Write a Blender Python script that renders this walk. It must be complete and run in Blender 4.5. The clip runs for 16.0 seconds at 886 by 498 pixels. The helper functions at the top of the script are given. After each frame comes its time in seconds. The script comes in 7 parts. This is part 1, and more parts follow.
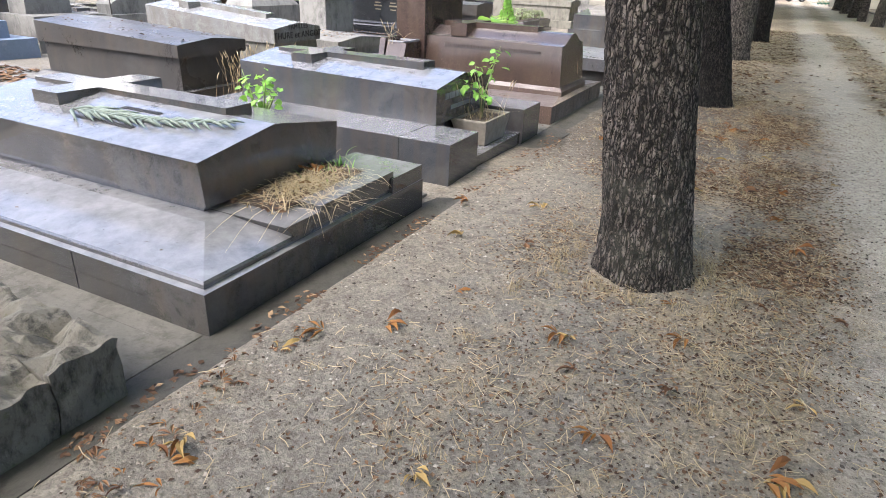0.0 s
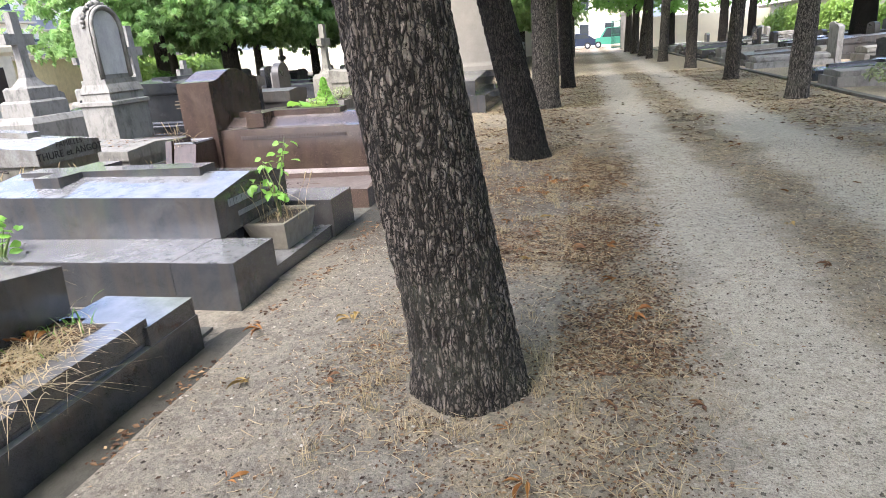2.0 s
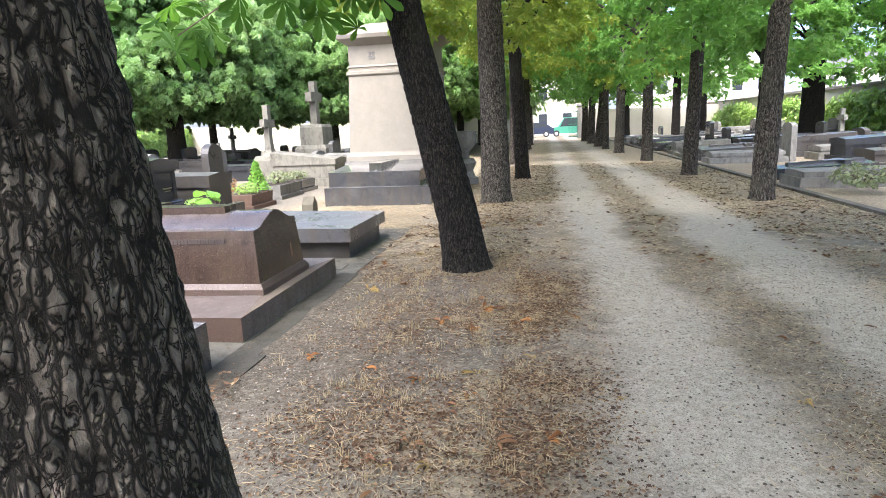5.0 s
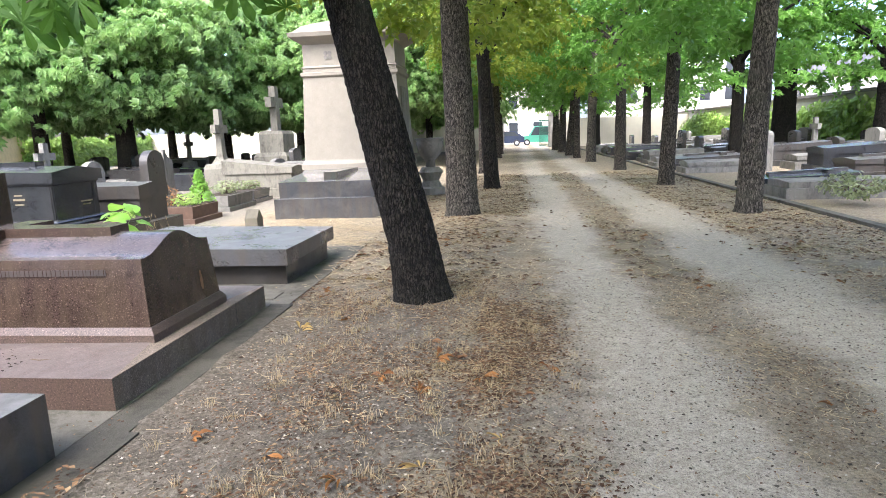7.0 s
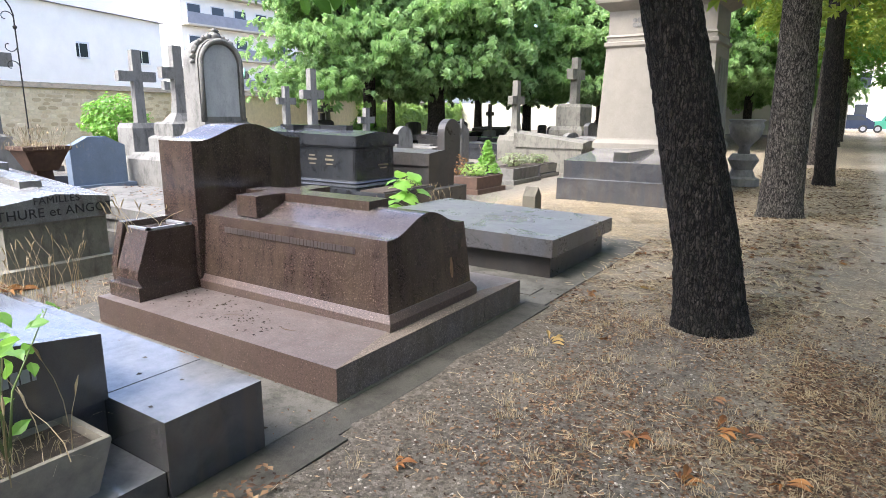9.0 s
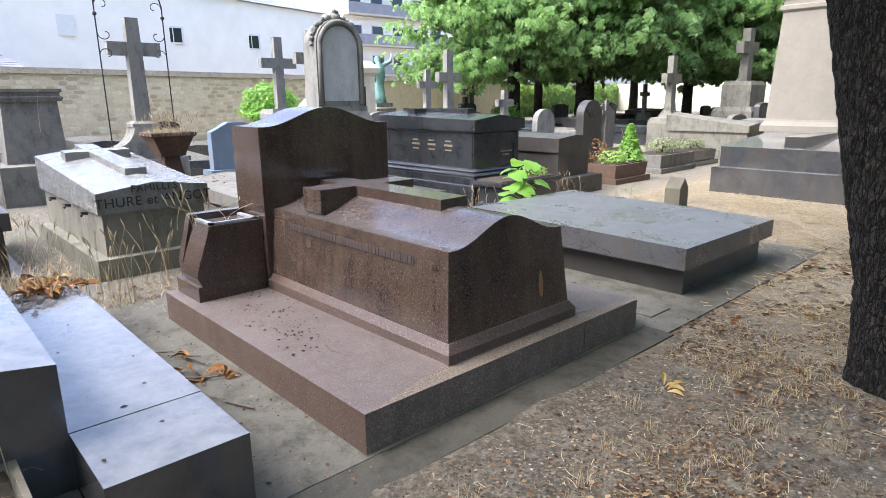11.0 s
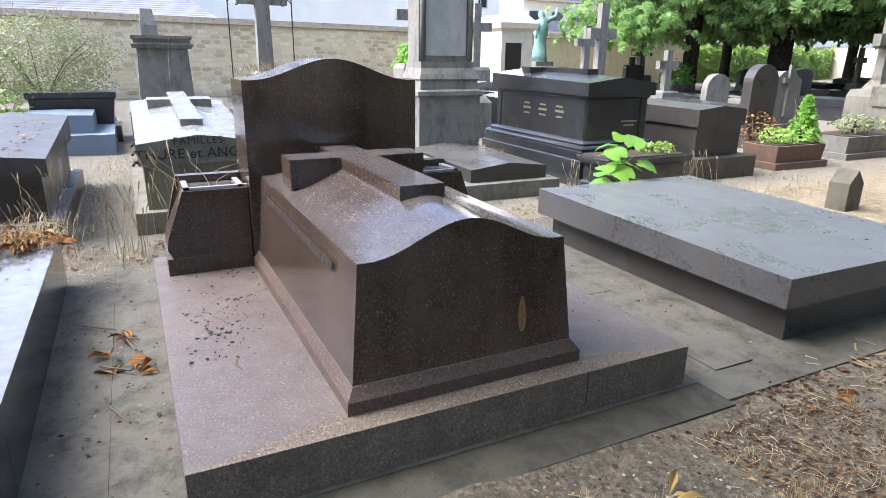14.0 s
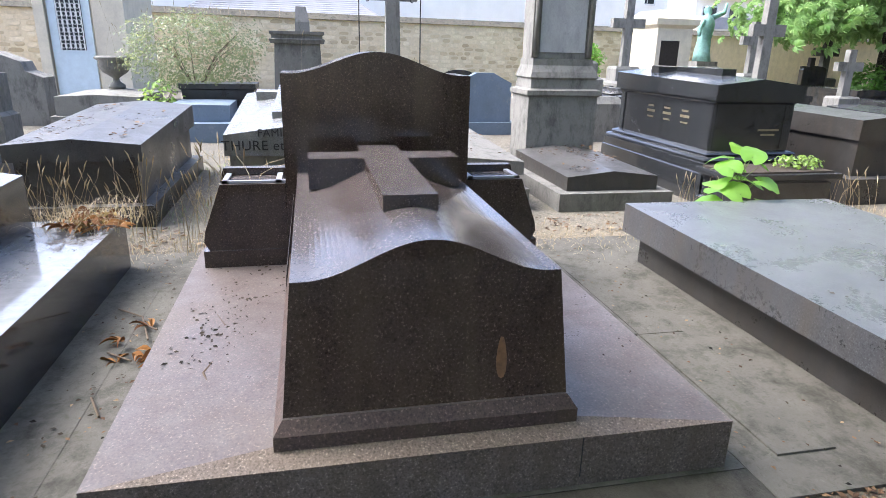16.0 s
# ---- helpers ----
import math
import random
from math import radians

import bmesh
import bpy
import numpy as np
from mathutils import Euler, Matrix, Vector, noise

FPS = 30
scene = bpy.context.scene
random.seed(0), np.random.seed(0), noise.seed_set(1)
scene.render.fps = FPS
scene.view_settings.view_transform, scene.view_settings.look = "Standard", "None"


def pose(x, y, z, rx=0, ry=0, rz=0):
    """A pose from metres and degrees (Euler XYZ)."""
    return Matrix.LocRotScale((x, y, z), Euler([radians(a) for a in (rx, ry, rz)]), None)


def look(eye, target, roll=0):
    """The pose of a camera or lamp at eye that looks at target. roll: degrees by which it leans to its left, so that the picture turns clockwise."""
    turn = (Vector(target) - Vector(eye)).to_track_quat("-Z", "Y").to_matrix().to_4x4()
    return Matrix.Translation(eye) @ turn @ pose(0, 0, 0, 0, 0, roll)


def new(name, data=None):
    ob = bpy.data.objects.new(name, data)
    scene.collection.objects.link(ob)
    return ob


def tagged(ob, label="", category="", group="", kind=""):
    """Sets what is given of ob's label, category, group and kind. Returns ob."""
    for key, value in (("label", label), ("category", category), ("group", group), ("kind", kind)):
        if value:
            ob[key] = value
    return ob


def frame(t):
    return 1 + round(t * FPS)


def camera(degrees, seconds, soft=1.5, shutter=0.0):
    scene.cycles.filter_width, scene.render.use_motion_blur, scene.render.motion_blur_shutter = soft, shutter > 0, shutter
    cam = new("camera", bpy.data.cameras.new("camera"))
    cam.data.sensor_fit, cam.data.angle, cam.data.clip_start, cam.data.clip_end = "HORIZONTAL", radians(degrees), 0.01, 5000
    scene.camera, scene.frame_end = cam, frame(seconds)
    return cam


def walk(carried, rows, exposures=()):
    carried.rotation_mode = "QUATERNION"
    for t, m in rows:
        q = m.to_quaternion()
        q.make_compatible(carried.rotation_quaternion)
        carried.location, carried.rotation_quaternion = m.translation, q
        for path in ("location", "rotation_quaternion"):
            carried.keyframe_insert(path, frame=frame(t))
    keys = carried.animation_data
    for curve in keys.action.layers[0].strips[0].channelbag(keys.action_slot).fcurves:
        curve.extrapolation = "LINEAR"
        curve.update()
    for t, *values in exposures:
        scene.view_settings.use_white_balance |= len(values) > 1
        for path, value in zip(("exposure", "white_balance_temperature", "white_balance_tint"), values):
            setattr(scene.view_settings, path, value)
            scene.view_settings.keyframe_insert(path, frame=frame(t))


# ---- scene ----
cam = camera(71.4, 16.0, 0.7)
METRES, EYE, TILT, LEAN, TURN = 7.19, 1.4, 0.0, 0.0, 26.2
ROWS = [
    (0.0, 0.0, 0.0, 0.0, 0.97, -24.36, -2.13),
    (0.5, 0.0257, 0.017, -0.0006, -7.84, -22.14, 0.26),
    (1.0, 0.0355, 0.0369, -0.0049, -12.46, -20.49, 3.37),
    (1.5, 0.0409, 0.0683, 0.0016, -13.63, -18.55, 5.04),
    (2.0, 0.0652, 0.0915, -0.0018, -13.96, -18.29, 4.23),
    (2.5, 0.0919, 0.113, -0.0017, -10.0, -17.15, 3.13),
    (3.0, 0.1032, 0.1383, -0.0018, -9.42, -15.48, 2.89),
    (3.5, 0.1145, 0.1765, 0.0029, -14.34, -14.38, 2.13),
    (4.0, 0.1237, 0.2036, 0.0028, -16.31, -13.38, 1.11),
    (4.5, 0.156, 0.2329, 0.0054, -16.53, -11.94, 2.08),
    (7.0, 0.2408, 0.3985, -0.004, -19.65, -10.51, 2.15),
    (7.5, 0.2487, 0.4369, -0.003, -21.62, -11.43, 1.36),
    (8.0, 0.2559, 0.4617, -0.0049, -16.06, -12.47, 1.32),
    (8.5, 0.2668, 0.4855, 0.0002, -2.91, -12.13, 0.47),
    (9.0, 0.2717, 0.5045, 0.0009, 7.29, -12.45, -0.29),
    (9.5, 0.2719, 0.5366, 0.0015, 12.95, -12.54, -0.96),
    (10.0, 0.2793, 0.5636, -0.0012, 16.48, -13.35, -0.29),
    (12.5, 0.34, 0.7044, -0.0046, 28.47, -14.57, 1.44),
    (13.0, 0.3542, 0.7277, -0.0059, 31.55, -15.67, 1.7),
    (13.5, 0.3569, 0.7624, -0.0051, 33.37, -16.42, 0.36),
    (14.0, 0.3605, 0.7865, -0.007, 37.52, -17.48, -0.84),
    (14.5, 0.3781, 0.8088, -0.0071, 43.85, -17.51, -1.54),
    (15.0, 0.3937, 0.8284, -0.0063, 49.47, -17.14, -1.72),
    (15.5, 0.3924, 0.8542, -0.0075, 52.15, -17.07, -1.86),
    (16.0, 0.387, 0.8801, -0.0086, 52.01, -17.9, -1.31),
]
walk(cam, [(t, pose(0, 0, EYE, TILT, LEAN, TURN) @ pose(METRES * x, METRES * y, METRES * z, 90 + pitch, roll, yaw)) for t, x, y, z, yaw, pitch, roll in ROWS],
     [(0.0, 2.62, 6150, 10), (2.0, 2.76, 6150, 10), (4.2, 2.9, 6100, 10), (7.5, 2.86, 6100, 10), (10.0, 2.5, 6050, 9), (16.0, 2.62, 6000, 9)])

# ---- world, sun and exposure ----
world = bpy.data.worlds.new("overcast_sky")
scene.world = world
world.use_nodes = True
wn = world.node_tree.nodes
wl = world.node_tree.links
sky = wn.new("ShaderNodeTexSky")
sky.sky_type = "NISHITA"
sky.sun_disc = False
sky.sun_elevation = radians(54)
sky.sun_rotation = radians(197)
sky.air_density = 0.5
sky.dust_density = 3.6
sky.ozone_density = 1.0
wn["Background"].inputs["Strength"].default_value = 0.15
wl.new(sky.outputs["Color"], wn["Background"].inputs["Color"])
sun_data = bpy.data.lights.new("sun", "SUN")
sun_data.energy = 0.95
sun_data.angle = radians(34)
sun_data.color = (1.0, 0.975, 0.94)
sun = new("sun", sun_data)
sun.matrix_world = look((-4, -9, 20.5), (0, 4, 0))

# ---- small helpers ----
rng = random.Random(7)
nrg = np.random.default_rng(7)
ORIGIN = {}


def smooth(a, b, v):
    k = min(1.0, max(0.0, (v - a) / (b - a)))
    return k * k * (3 - 2 * k)


def ground_z(x, y):
    """The ground's height: a low crown under the alley, sinking towards the graves."""
    left = 0.015 - 0.065 * smooth(3.4, 6.0, y)
    k = smooth(-0.6, -1.4, x)
    z = left * k
    if -2.0 < x < -1.2 and y < 11.5:
        c = -1.55 if y < 6 else -1.64
        z += 0.022 * math.exp(-((x - c) / 0.085) ** 2) * max(0.0, 0.55 + 0.9 * noise.noise((x * 5, y * 2.1, 8)))
    z -= 0.05 * smooth(-1.57, -1.72, x) * (1 - smooth(3.2, 4.4, y))
    return z + 0.006 * noise.noise((x * 1.3, y * 1.3, 0)) + 0.010 * noise.noise((x * 0.4, y * 0.4, 3))


def thing(name, label, category, at, group="", kind=""):
    e = new(name)
    e.empty_display_size = 0.1
    e.location = at
    ORIGIN[e] = Vector(at)
    return tagged(e, label, category, group, kind)


def link_mesh(name, me, material, parent=None, label=""):
    if material is not None:
        me.materials.append(material)
    ob = new(name, me)
    if parent is not None:
        root = parent
        while root not in ORIGIN:
            root = root.parent
        me.transform(Matrix.Translation(-ORIGIN[root]))
        ob.parent = parent
    if label:
        ob["label"] = label
    return ob


def part(name, bm, material, parent=None, label="", bevel=0.0, rounded=False):
    """Links a bmesh, drawn in world coordinates, as one mesh object under a thing or a part."""
    if bevel > 0:
        edges = [e for e in bm.edges if len(e.link_faces) == 2 and e.calc_face_angle(0) > 0.5]
        bmesh.ops.bevel(bm, geom=edges, offset=bevel, segments=1, affect="EDGES", profile=0.5)
    bmesh.ops.recalc_face_normals(bm, faces=bm.faces)
    me = bpy.data.meshes.new(name)
    bm.to_mesh(me)
    bm.free()
    if rounded:
        for p in me.polygons:
            p.use_smooth = True
    return link_mesh(name, me, material, parent, label)


def single(name, bm, material, label, category, group="", kind="", bevel=0.0, rounded=False, at=None):
    """A thing that is one mesh of its own, with its origin at its base."""
    co = [v.co for v in bm.verts]
    if at is None:
        at = (sum(c.x for c in co) / len(co), sum(c.y for c in co) / len(co), min(c.z for c in co))
    ob = part(name, bm, material, None, "", bevel, rounded)
    ob.data.transform(Matrix.Translation(-Vector(at)))
    ob.location = at
    return tagged(ob, label, category, group, kind)


def solid(verts, faces):
    bm = bmesh.new()
    vs = [bm.verts.new(v) for v in verts]
    for f in faces:
        bm.faces.new([vs[i] for i in f])
    return bm


def add_box(bm, x0, x1, y0, y1, z0, z1):
    v = [bm.verts.new((x, y, z)) for z in (z0, z1) for y in (y0, y1) for x in (x0, x1)]
    for f in ((0, 2, 3, 1), (4, 5, 7, 6), (0, 1, 5, 4), (2, 6, 7, 3), (0, 4, 6, 2), (1, 3, 7, 5)):
        bm.faces.new([v[i] for i in f])
    return bm


def box(x0, x1, y0, y1, z0, z1):
    return add_box(bmesh.new(), x0, x1, y0, y1, z0, z1)


def add_frustum(bm, a, za, b, zb):
    """a, b: (x0, x1, y0, y1) of the lower and the upper rectangle."""
    v = []
    for (x0, x1, y0, y1), z in ((a, za), (b, zb)):
        v += [bm.verts.new(p) for p in ((x0, y0, z), (x1, y0, z), (x1, y1, z), (x0, y1, z))]
    bm.faces.new(v[3::-1])
    bm.faces.new(v[4:])
    for i in range(4):
        j = (i + 1) % 4
        bm.faces.new((v[i], v[j], v[4 + j], v[4 + i]))
    return bm


def frustum(a, za, b, zb):
    return add_frustum(bmesh.new(), a, za, b, zb)


def stack(levels):
    """A closed block through rectangles (x0, x1, y0, y1, z), from the bottom up."""
    bm = bmesh.new()
    rings = [[bm.verts.new(p) for p in ((x0, y0, z), (x1, y0, z), (x1, y1, z), (x0, y1, z))] for x0, x1, y0, y1, z in levels]
    bm.faces.new(rings[0][::-1])
    bm.faces.new(rings[-1])
    for a, b in zip(rings, rings[1:]):
        for i in range(4):
            j = (i + 1) % 4
            bm.faces.new((a[i], a[j], b[j], b[i]))
    return bm


def shrink(r, d, z):
    return (r[0] + d, r[1] - d, r[2] + d, r[3] - d, z)


def prism_x(prof_a, xa, prof_b, xb, bm=None):
    """Joins a profile of (y, z) at xa to one at xb."""
    bm = bm or bmesh.new()
    a = [bm.verts.new((xa, y, z)) for y, z in prof_a]
    b = [bm.verts.new((xb, y, z)) for y, z in prof_b]
    bm.faces.new(a)
    bm.faces.new(b[::-1])
    n = len(a)
    for i in range(n):
        j = (i + 1) % n
        bm.faces.new((a[j], a[i], b[i], b[j]))
    return bm


def gable(y0, y1, z0, z1, ridge, k=1.0):
    m, w = (y0 + y1) / 2, (y1 - y0) / 2 * k
    return [(m - w, z0), (m + w, z0), (y1, z1), (m, z1 + ridge), (y0, z1)]


def prism_y(prof, ya, yb, bm=None):
    """Extrudes a profile of (x, z) from ya to yb."""
    bm = bm or bmesh.new()
    a = [bm.verts.new((x, ya, z)) for x, z in prof]
    b = [bm.verts.new((x, yb, z)) for x, z in prof]
    bm.faces.new(a)
    bm.faces.new(b[::-1])
    n = len(a)
    for i in range(n):
        j = (i + 1) % n
        bm.faces.new((a[j], a[i], b[i], b[j]))
    return bm


def lathe(prof, x, y, seg=24, bm=None):
    """Turns a profile of (radius, z) round the upright through x, y."""
    bm = bm or bmesh.new()
    rings = []
    for r, z in prof:
        rings.append([bm.verts.new((x + r * math.cos(2 * math.pi * i / seg), y + r * math.sin(2 * math.pi * i / seg), z)) for i in range(seg)])
    bm.faces.new(rings[0][::-1])
    bm.faces.new(rings[-1])
    for a, b in zip(rings, rings[1:]):
        for i in range(seg):
            j = (i + 1) % seg
            bm.faces.new((a[i], a[j], b[j], b[i]))
    return bm


def tube(points, radii, seg=8, bm=None):
    bm = bm or bmesh.new()
    rings = []
    for i, p in enumerate(points):
        p = Vector(p)
        d = Vector(points[min(i + 1, len(points) - 1)]) - Vector(points[max(i - 1, 0)])
        q = d.to_track_quat("Z", "X")
        rings.append([bm.verts.new(p + q @ Vector((radii[i] * math.cos(2 * math.pi * k / seg), radii[i] * math.sin(2 * math.pi * k / seg), 0))) for k in range(seg)])
    bm.faces.new(rings[0][::-1])
    bm.faces.new(rings[-1])
    for a, b in zip(rings, rings[1:]):
        for k in range(seg):
            j = (k + 1) % seg
            bm.faces.new((a[k], a[j], b[j], b[k]))
    return bm


def from_arrays(name, verts, faces, material, rounded=False):
    me = bpy.data.meshes.new(name)
    me.from_pydata([tuple(v) for v in verts], [], [tuple(f) for f in faces])
    me.update()
    if rounded:
        for p in me.polygons:
            p.use_smooth = True
    me.materials.append(material)
    return me


# ---- materials ----
class Nodes:
    """A short way to write a node material."""

    def __init__(self, name, rough=0.6, metal=0.0, spec=0.5):
        self.m = bpy.data.materials.new(name)
        self.m.use_nodes = True
        self.t = self.m.node_tree
        self.b = self.t.nodes["Principled BSDF"]
        self.b.inputs["Roughness"].default_value = rough
        self.b.inputs["Metallic"].default_value = metal
        self.b.inputs["Specular IOR Level"].default_value = spec
        self.co = self.t.nodes.new("ShaderNodeNewGeometry").outputs["Position"]

    def scaled(self, sx, sy, sz):
        n = self.t.nodes.new("ShaderNodeVectorMath")
        n.operation = "MULTIPLY"
        self.t.links.new(self.co, n.inputs[0])
        n.inputs[1].default_value = (sx, sy, sz)
        return n.outputs[0]

    def noise(self, scale, detail=4, rough=0.6, co=None, dist=0.0):
        n = self.t.nodes.new("ShaderNodeTexNoise")
        self.t.links.new(co or self.co, n.inputs["Vector"])
        n.inputs["Scale"].default_value = scale
        n.inputs["Detail"].default_value = detail
        n.inputs["Roughness"].default_value = rough
        n.inputs["Distortion"].default_value = dist
        return n.outputs["Fac"]

    def voronoi(self, scale, co=None, out="Distance", feature="F1"):
        n = self.t.nodes.new("ShaderNodeTexVoronoi")
        n.feature = feature
        self.t.links.new(co or self.co, n.inputs["Vector"])
        n.inputs["Scale"].default_value = scale
        return n.outputs[out]

    def ramp(self, fac, stops):
        n = self.t.nodes.new("ShaderNodeValToRGB")
        e = n.color_ramp.elements
        while len(e) < len(stops):
            e.new(0.5)
        for el, (p, c) in zip(e, stops):
            el.position = p
            el.color = (*c, 1) if len(c) == 3 else c
        self.t.links.new(fac, n.inputs[0])
        return n.outputs[0]

    def mix(self, fac, a, b, kind="MIX"):
        n = self.t.nodes.new("ShaderNodeMix")
        n.data_type = "RGBA"
        n.blend_type = kind
        for s, v in ((n.inputs[0], fac), (n.inputs[6], a), (n.inputs[7], b)):
            if isinstance(v, bpy.types.NodeSocket):
                self.t.links.new(v, s)
            elif isinstance(v, (int, float)):
                s.default_value = v
            else:
                s.default_value = (*v, 1)
        return n.outputs[2]

    def math(self, op, a, b=0.0):
        n = self.t.nodes.new("ShaderNodeMath")
        n.operation = op
        for s, v in ((n.inputs[0], a), (n.inputs[1], b)):
            if isinstance(v, bpy.types.NodeSocket):
                self.t.links.new(v, s)
            else:
                s.default_value = v
        return n.outputs[0]

    def range(self, v, a, b, c=0.0, d=1.0):
        n = self.t.nodes.new("ShaderNodeMapRange")
        self.t.links.new(v, n.inputs[0])
        for i, k in enumerate((a, b, c, d)):
            n.inputs[i + 1].default_value = k
        return n.outputs[0]

    def random(self):
        return self.t.nodes.new("ShaderNodeObjectInfo").outputs["Random"]

    def island(self):
        return self.t.nodes.new("ShaderNodeNewGeometry").outputs["Random Per Island"]

    def axis(self, i):
        n = self.t.nodes.new("ShaderNodeSeparateXYZ")
        self.t.links.new(self.co, n.inputs[0])
        return n.outputs[i]

    def up(self):
        n = self.t.nodes.new("ShaderNodeSeparateXYZ")
        g = self.t.nodes.new("ShaderNodeNewGeometry")
        self.t.links.new(g.outputs["Normal"], n.inputs[0])
        return n.outputs[2]

    def color(self, v):
        self.t.links.new(v, self.b.inputs["Base Color"])
        return self

    def rough(self, v):
        self.t.links.new(v, self.b.inputs["Roughness"])
        return self

    def bump(self, h, strength=0.3, dist=0.01):
        n = self.t.nodes.new("ShaderNodeBump")
        n.inputs["Strength"].default_value = strength
        n.inputs["Distance"].default_value = dist
        self.t.links.new(h, n.inputs["Height"])
        self.t.links.new(n.outputs[0], self.b.inputs["Normal"])
        return self


def granite(name, dark, mid, light, speck=220, rough=0.2, spec=0.5, dirt=0.25, dust=(0.30, 0.28, 0.25), dust_sheen=0.22, dust_sheen_color=(0.33, 0.32, 0.32), runs=1.0):
    n = Nodes(name, rough, 0, spec)
    a = n.noise(speck, 2, 0.7)
    b = n.voronoi(speck * 0.7, out="Color")
    base = n.ramp(a, [(0.34, dark), (0.5, mid), (0.6, mid), (0.72, light)])
    base = n.mix(0.30, base, n.mix(b, dark, mid), "MIX")
    stain = n.noise(2.3, 6, 0.65, dist=0.6)
    base = n.mix(n.range(stain, 0.50, 0.75, 0, dirt), base, dust)
    streak = n.noise(9, 4, 0.6, n.scaled(1, 1, 0.08))
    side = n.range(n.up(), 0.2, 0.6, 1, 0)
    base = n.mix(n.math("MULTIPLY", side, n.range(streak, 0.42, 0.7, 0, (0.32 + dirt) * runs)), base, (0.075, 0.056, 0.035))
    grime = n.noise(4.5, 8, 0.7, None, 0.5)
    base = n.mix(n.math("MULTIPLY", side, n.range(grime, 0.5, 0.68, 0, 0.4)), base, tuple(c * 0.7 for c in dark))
    # paler upward faces: dust, plus sky reflection painted into the colour
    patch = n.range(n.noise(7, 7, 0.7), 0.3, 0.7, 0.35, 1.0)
    base = n.mix(n.math("MULTIPLY", n.range(n.up(), 0.85, 0.98, 0, dust_sheen), patch), base, dust_sheen_color)
    n.color(base)
    fine = n.noise(60, 5, 0.7)
    r = n.math("ADD", n.range(stain, 0.3, 0.8, rough * 0.7, rough * 1.9), n.range(fine, 0.3, 0.7, -0.05, 0.08))
    n.rough(r)
    n.bump(fine, 0.012, 0.002)
    return n.m


def stone(name, base, stain_color, lichen, rough=0.85, moss=0.35, scale=1.0, bump=0.5, black=0.35):
    n = Nodes(name, rough, 0, 0.3)
    a = n.noise(5 * scale, 8, 0.68)
    f = n.noise(70 * scale, 5, 0.7)
    c = n.mix(n.range(a, 0.3, 0.7), tuple(v * 0.78 for v in base), base)
    c = n.mix(n.range(f, 0.3, 0.75, 0, 0.45), c, tuple(v * 0.6 for v in base))
    s = n.noise(4.3 * scale, 9, 0.76, n.scaled(1, 1, 0.45), 0.15)
    c = n.mix(n.range(s, 0.48, 0.66, 0, black), c, stain_color)
    l = n.noise(11 * scale, 8, 0.75, None, 0.4)
    c = n.mix(n.range(l, 0.56, 0.66, 0, moss), c, lichen)
    pit = n.noise(34 * scale, 6, 0.8, None, 0.6)
    c = n.mix(n.range(pit, 0.56, 0.68, 0, black * 0.75), c, tuple(v * 0.3 for v in base))
    c = n.mix(n.range(n.noise(19 * scale, 5, 0.7, None, 0.3), 0.62, 0.7, 0, moss * 0.6), c, tuple(min(0.6, v * 1.5) for v in base))
    n.color(c)
    n.bump(n.mix(0.5, f, a), bump, 0.012)
    return n.m


GRANITE_GREY = granite("grey_granite", (0.017, 0.017, 0.0175), (0.041, 0.041, 0.042), (0.1, 0.1, 0.102), 260, 0.09, 0.9, dirt=0.12, dust_sheen=0.45)
GRANITE_BLUE = granite("blue_grey_granite", (0.02, 0.021, 0.023), (0.046, 0.048, 0.053), (0.1, 0.104, 0.115), 300, 0.08, 0.9, dirt=0.12, dust_sheen=0.45)
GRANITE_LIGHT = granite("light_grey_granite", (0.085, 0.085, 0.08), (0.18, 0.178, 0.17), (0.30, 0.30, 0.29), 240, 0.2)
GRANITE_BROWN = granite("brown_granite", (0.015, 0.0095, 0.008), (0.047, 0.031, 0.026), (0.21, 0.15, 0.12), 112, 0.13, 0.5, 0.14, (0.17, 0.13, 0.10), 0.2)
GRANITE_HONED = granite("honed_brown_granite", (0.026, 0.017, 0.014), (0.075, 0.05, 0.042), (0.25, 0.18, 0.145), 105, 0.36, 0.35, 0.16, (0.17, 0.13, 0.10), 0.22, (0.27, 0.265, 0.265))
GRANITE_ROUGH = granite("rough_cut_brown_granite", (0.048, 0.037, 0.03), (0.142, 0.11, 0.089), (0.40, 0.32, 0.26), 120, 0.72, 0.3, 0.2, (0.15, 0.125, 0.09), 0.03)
GRANITE_SPECK = granite("speckled_grey_granite", (0.025, 0.025, 0.027), (0.07, 0.07, 0.075), (0.2, 0.2, 0.21), 150, 0.26, 0.6, 0.05, dust_sheen=0.3, dust_sheen_color=(0.3, 0.305, 0.32))
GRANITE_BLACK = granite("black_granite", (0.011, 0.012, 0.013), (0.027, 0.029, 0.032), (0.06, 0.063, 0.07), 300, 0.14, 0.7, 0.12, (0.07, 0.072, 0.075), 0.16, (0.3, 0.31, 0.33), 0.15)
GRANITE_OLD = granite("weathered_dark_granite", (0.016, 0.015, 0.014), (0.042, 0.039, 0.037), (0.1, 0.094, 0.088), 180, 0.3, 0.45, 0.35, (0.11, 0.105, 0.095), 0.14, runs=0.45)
LIMESTONE = stone("weathered_limestone", (0.235, 0.225, 0.203), (0.04, 0.038, 0.034), (0.14, 0.14, 0.105), 0.85, 0.5, 1.25, 0.6, 0.7)
LIMESTONE_CLEAN = stone("pale_limestone", (0.235, 0.212, 0.174), (0.17, 0.15, 0.12), (0.25, 0.23, 0.18), 0.8, 0.2, 0.8, 0.25, 0.25)
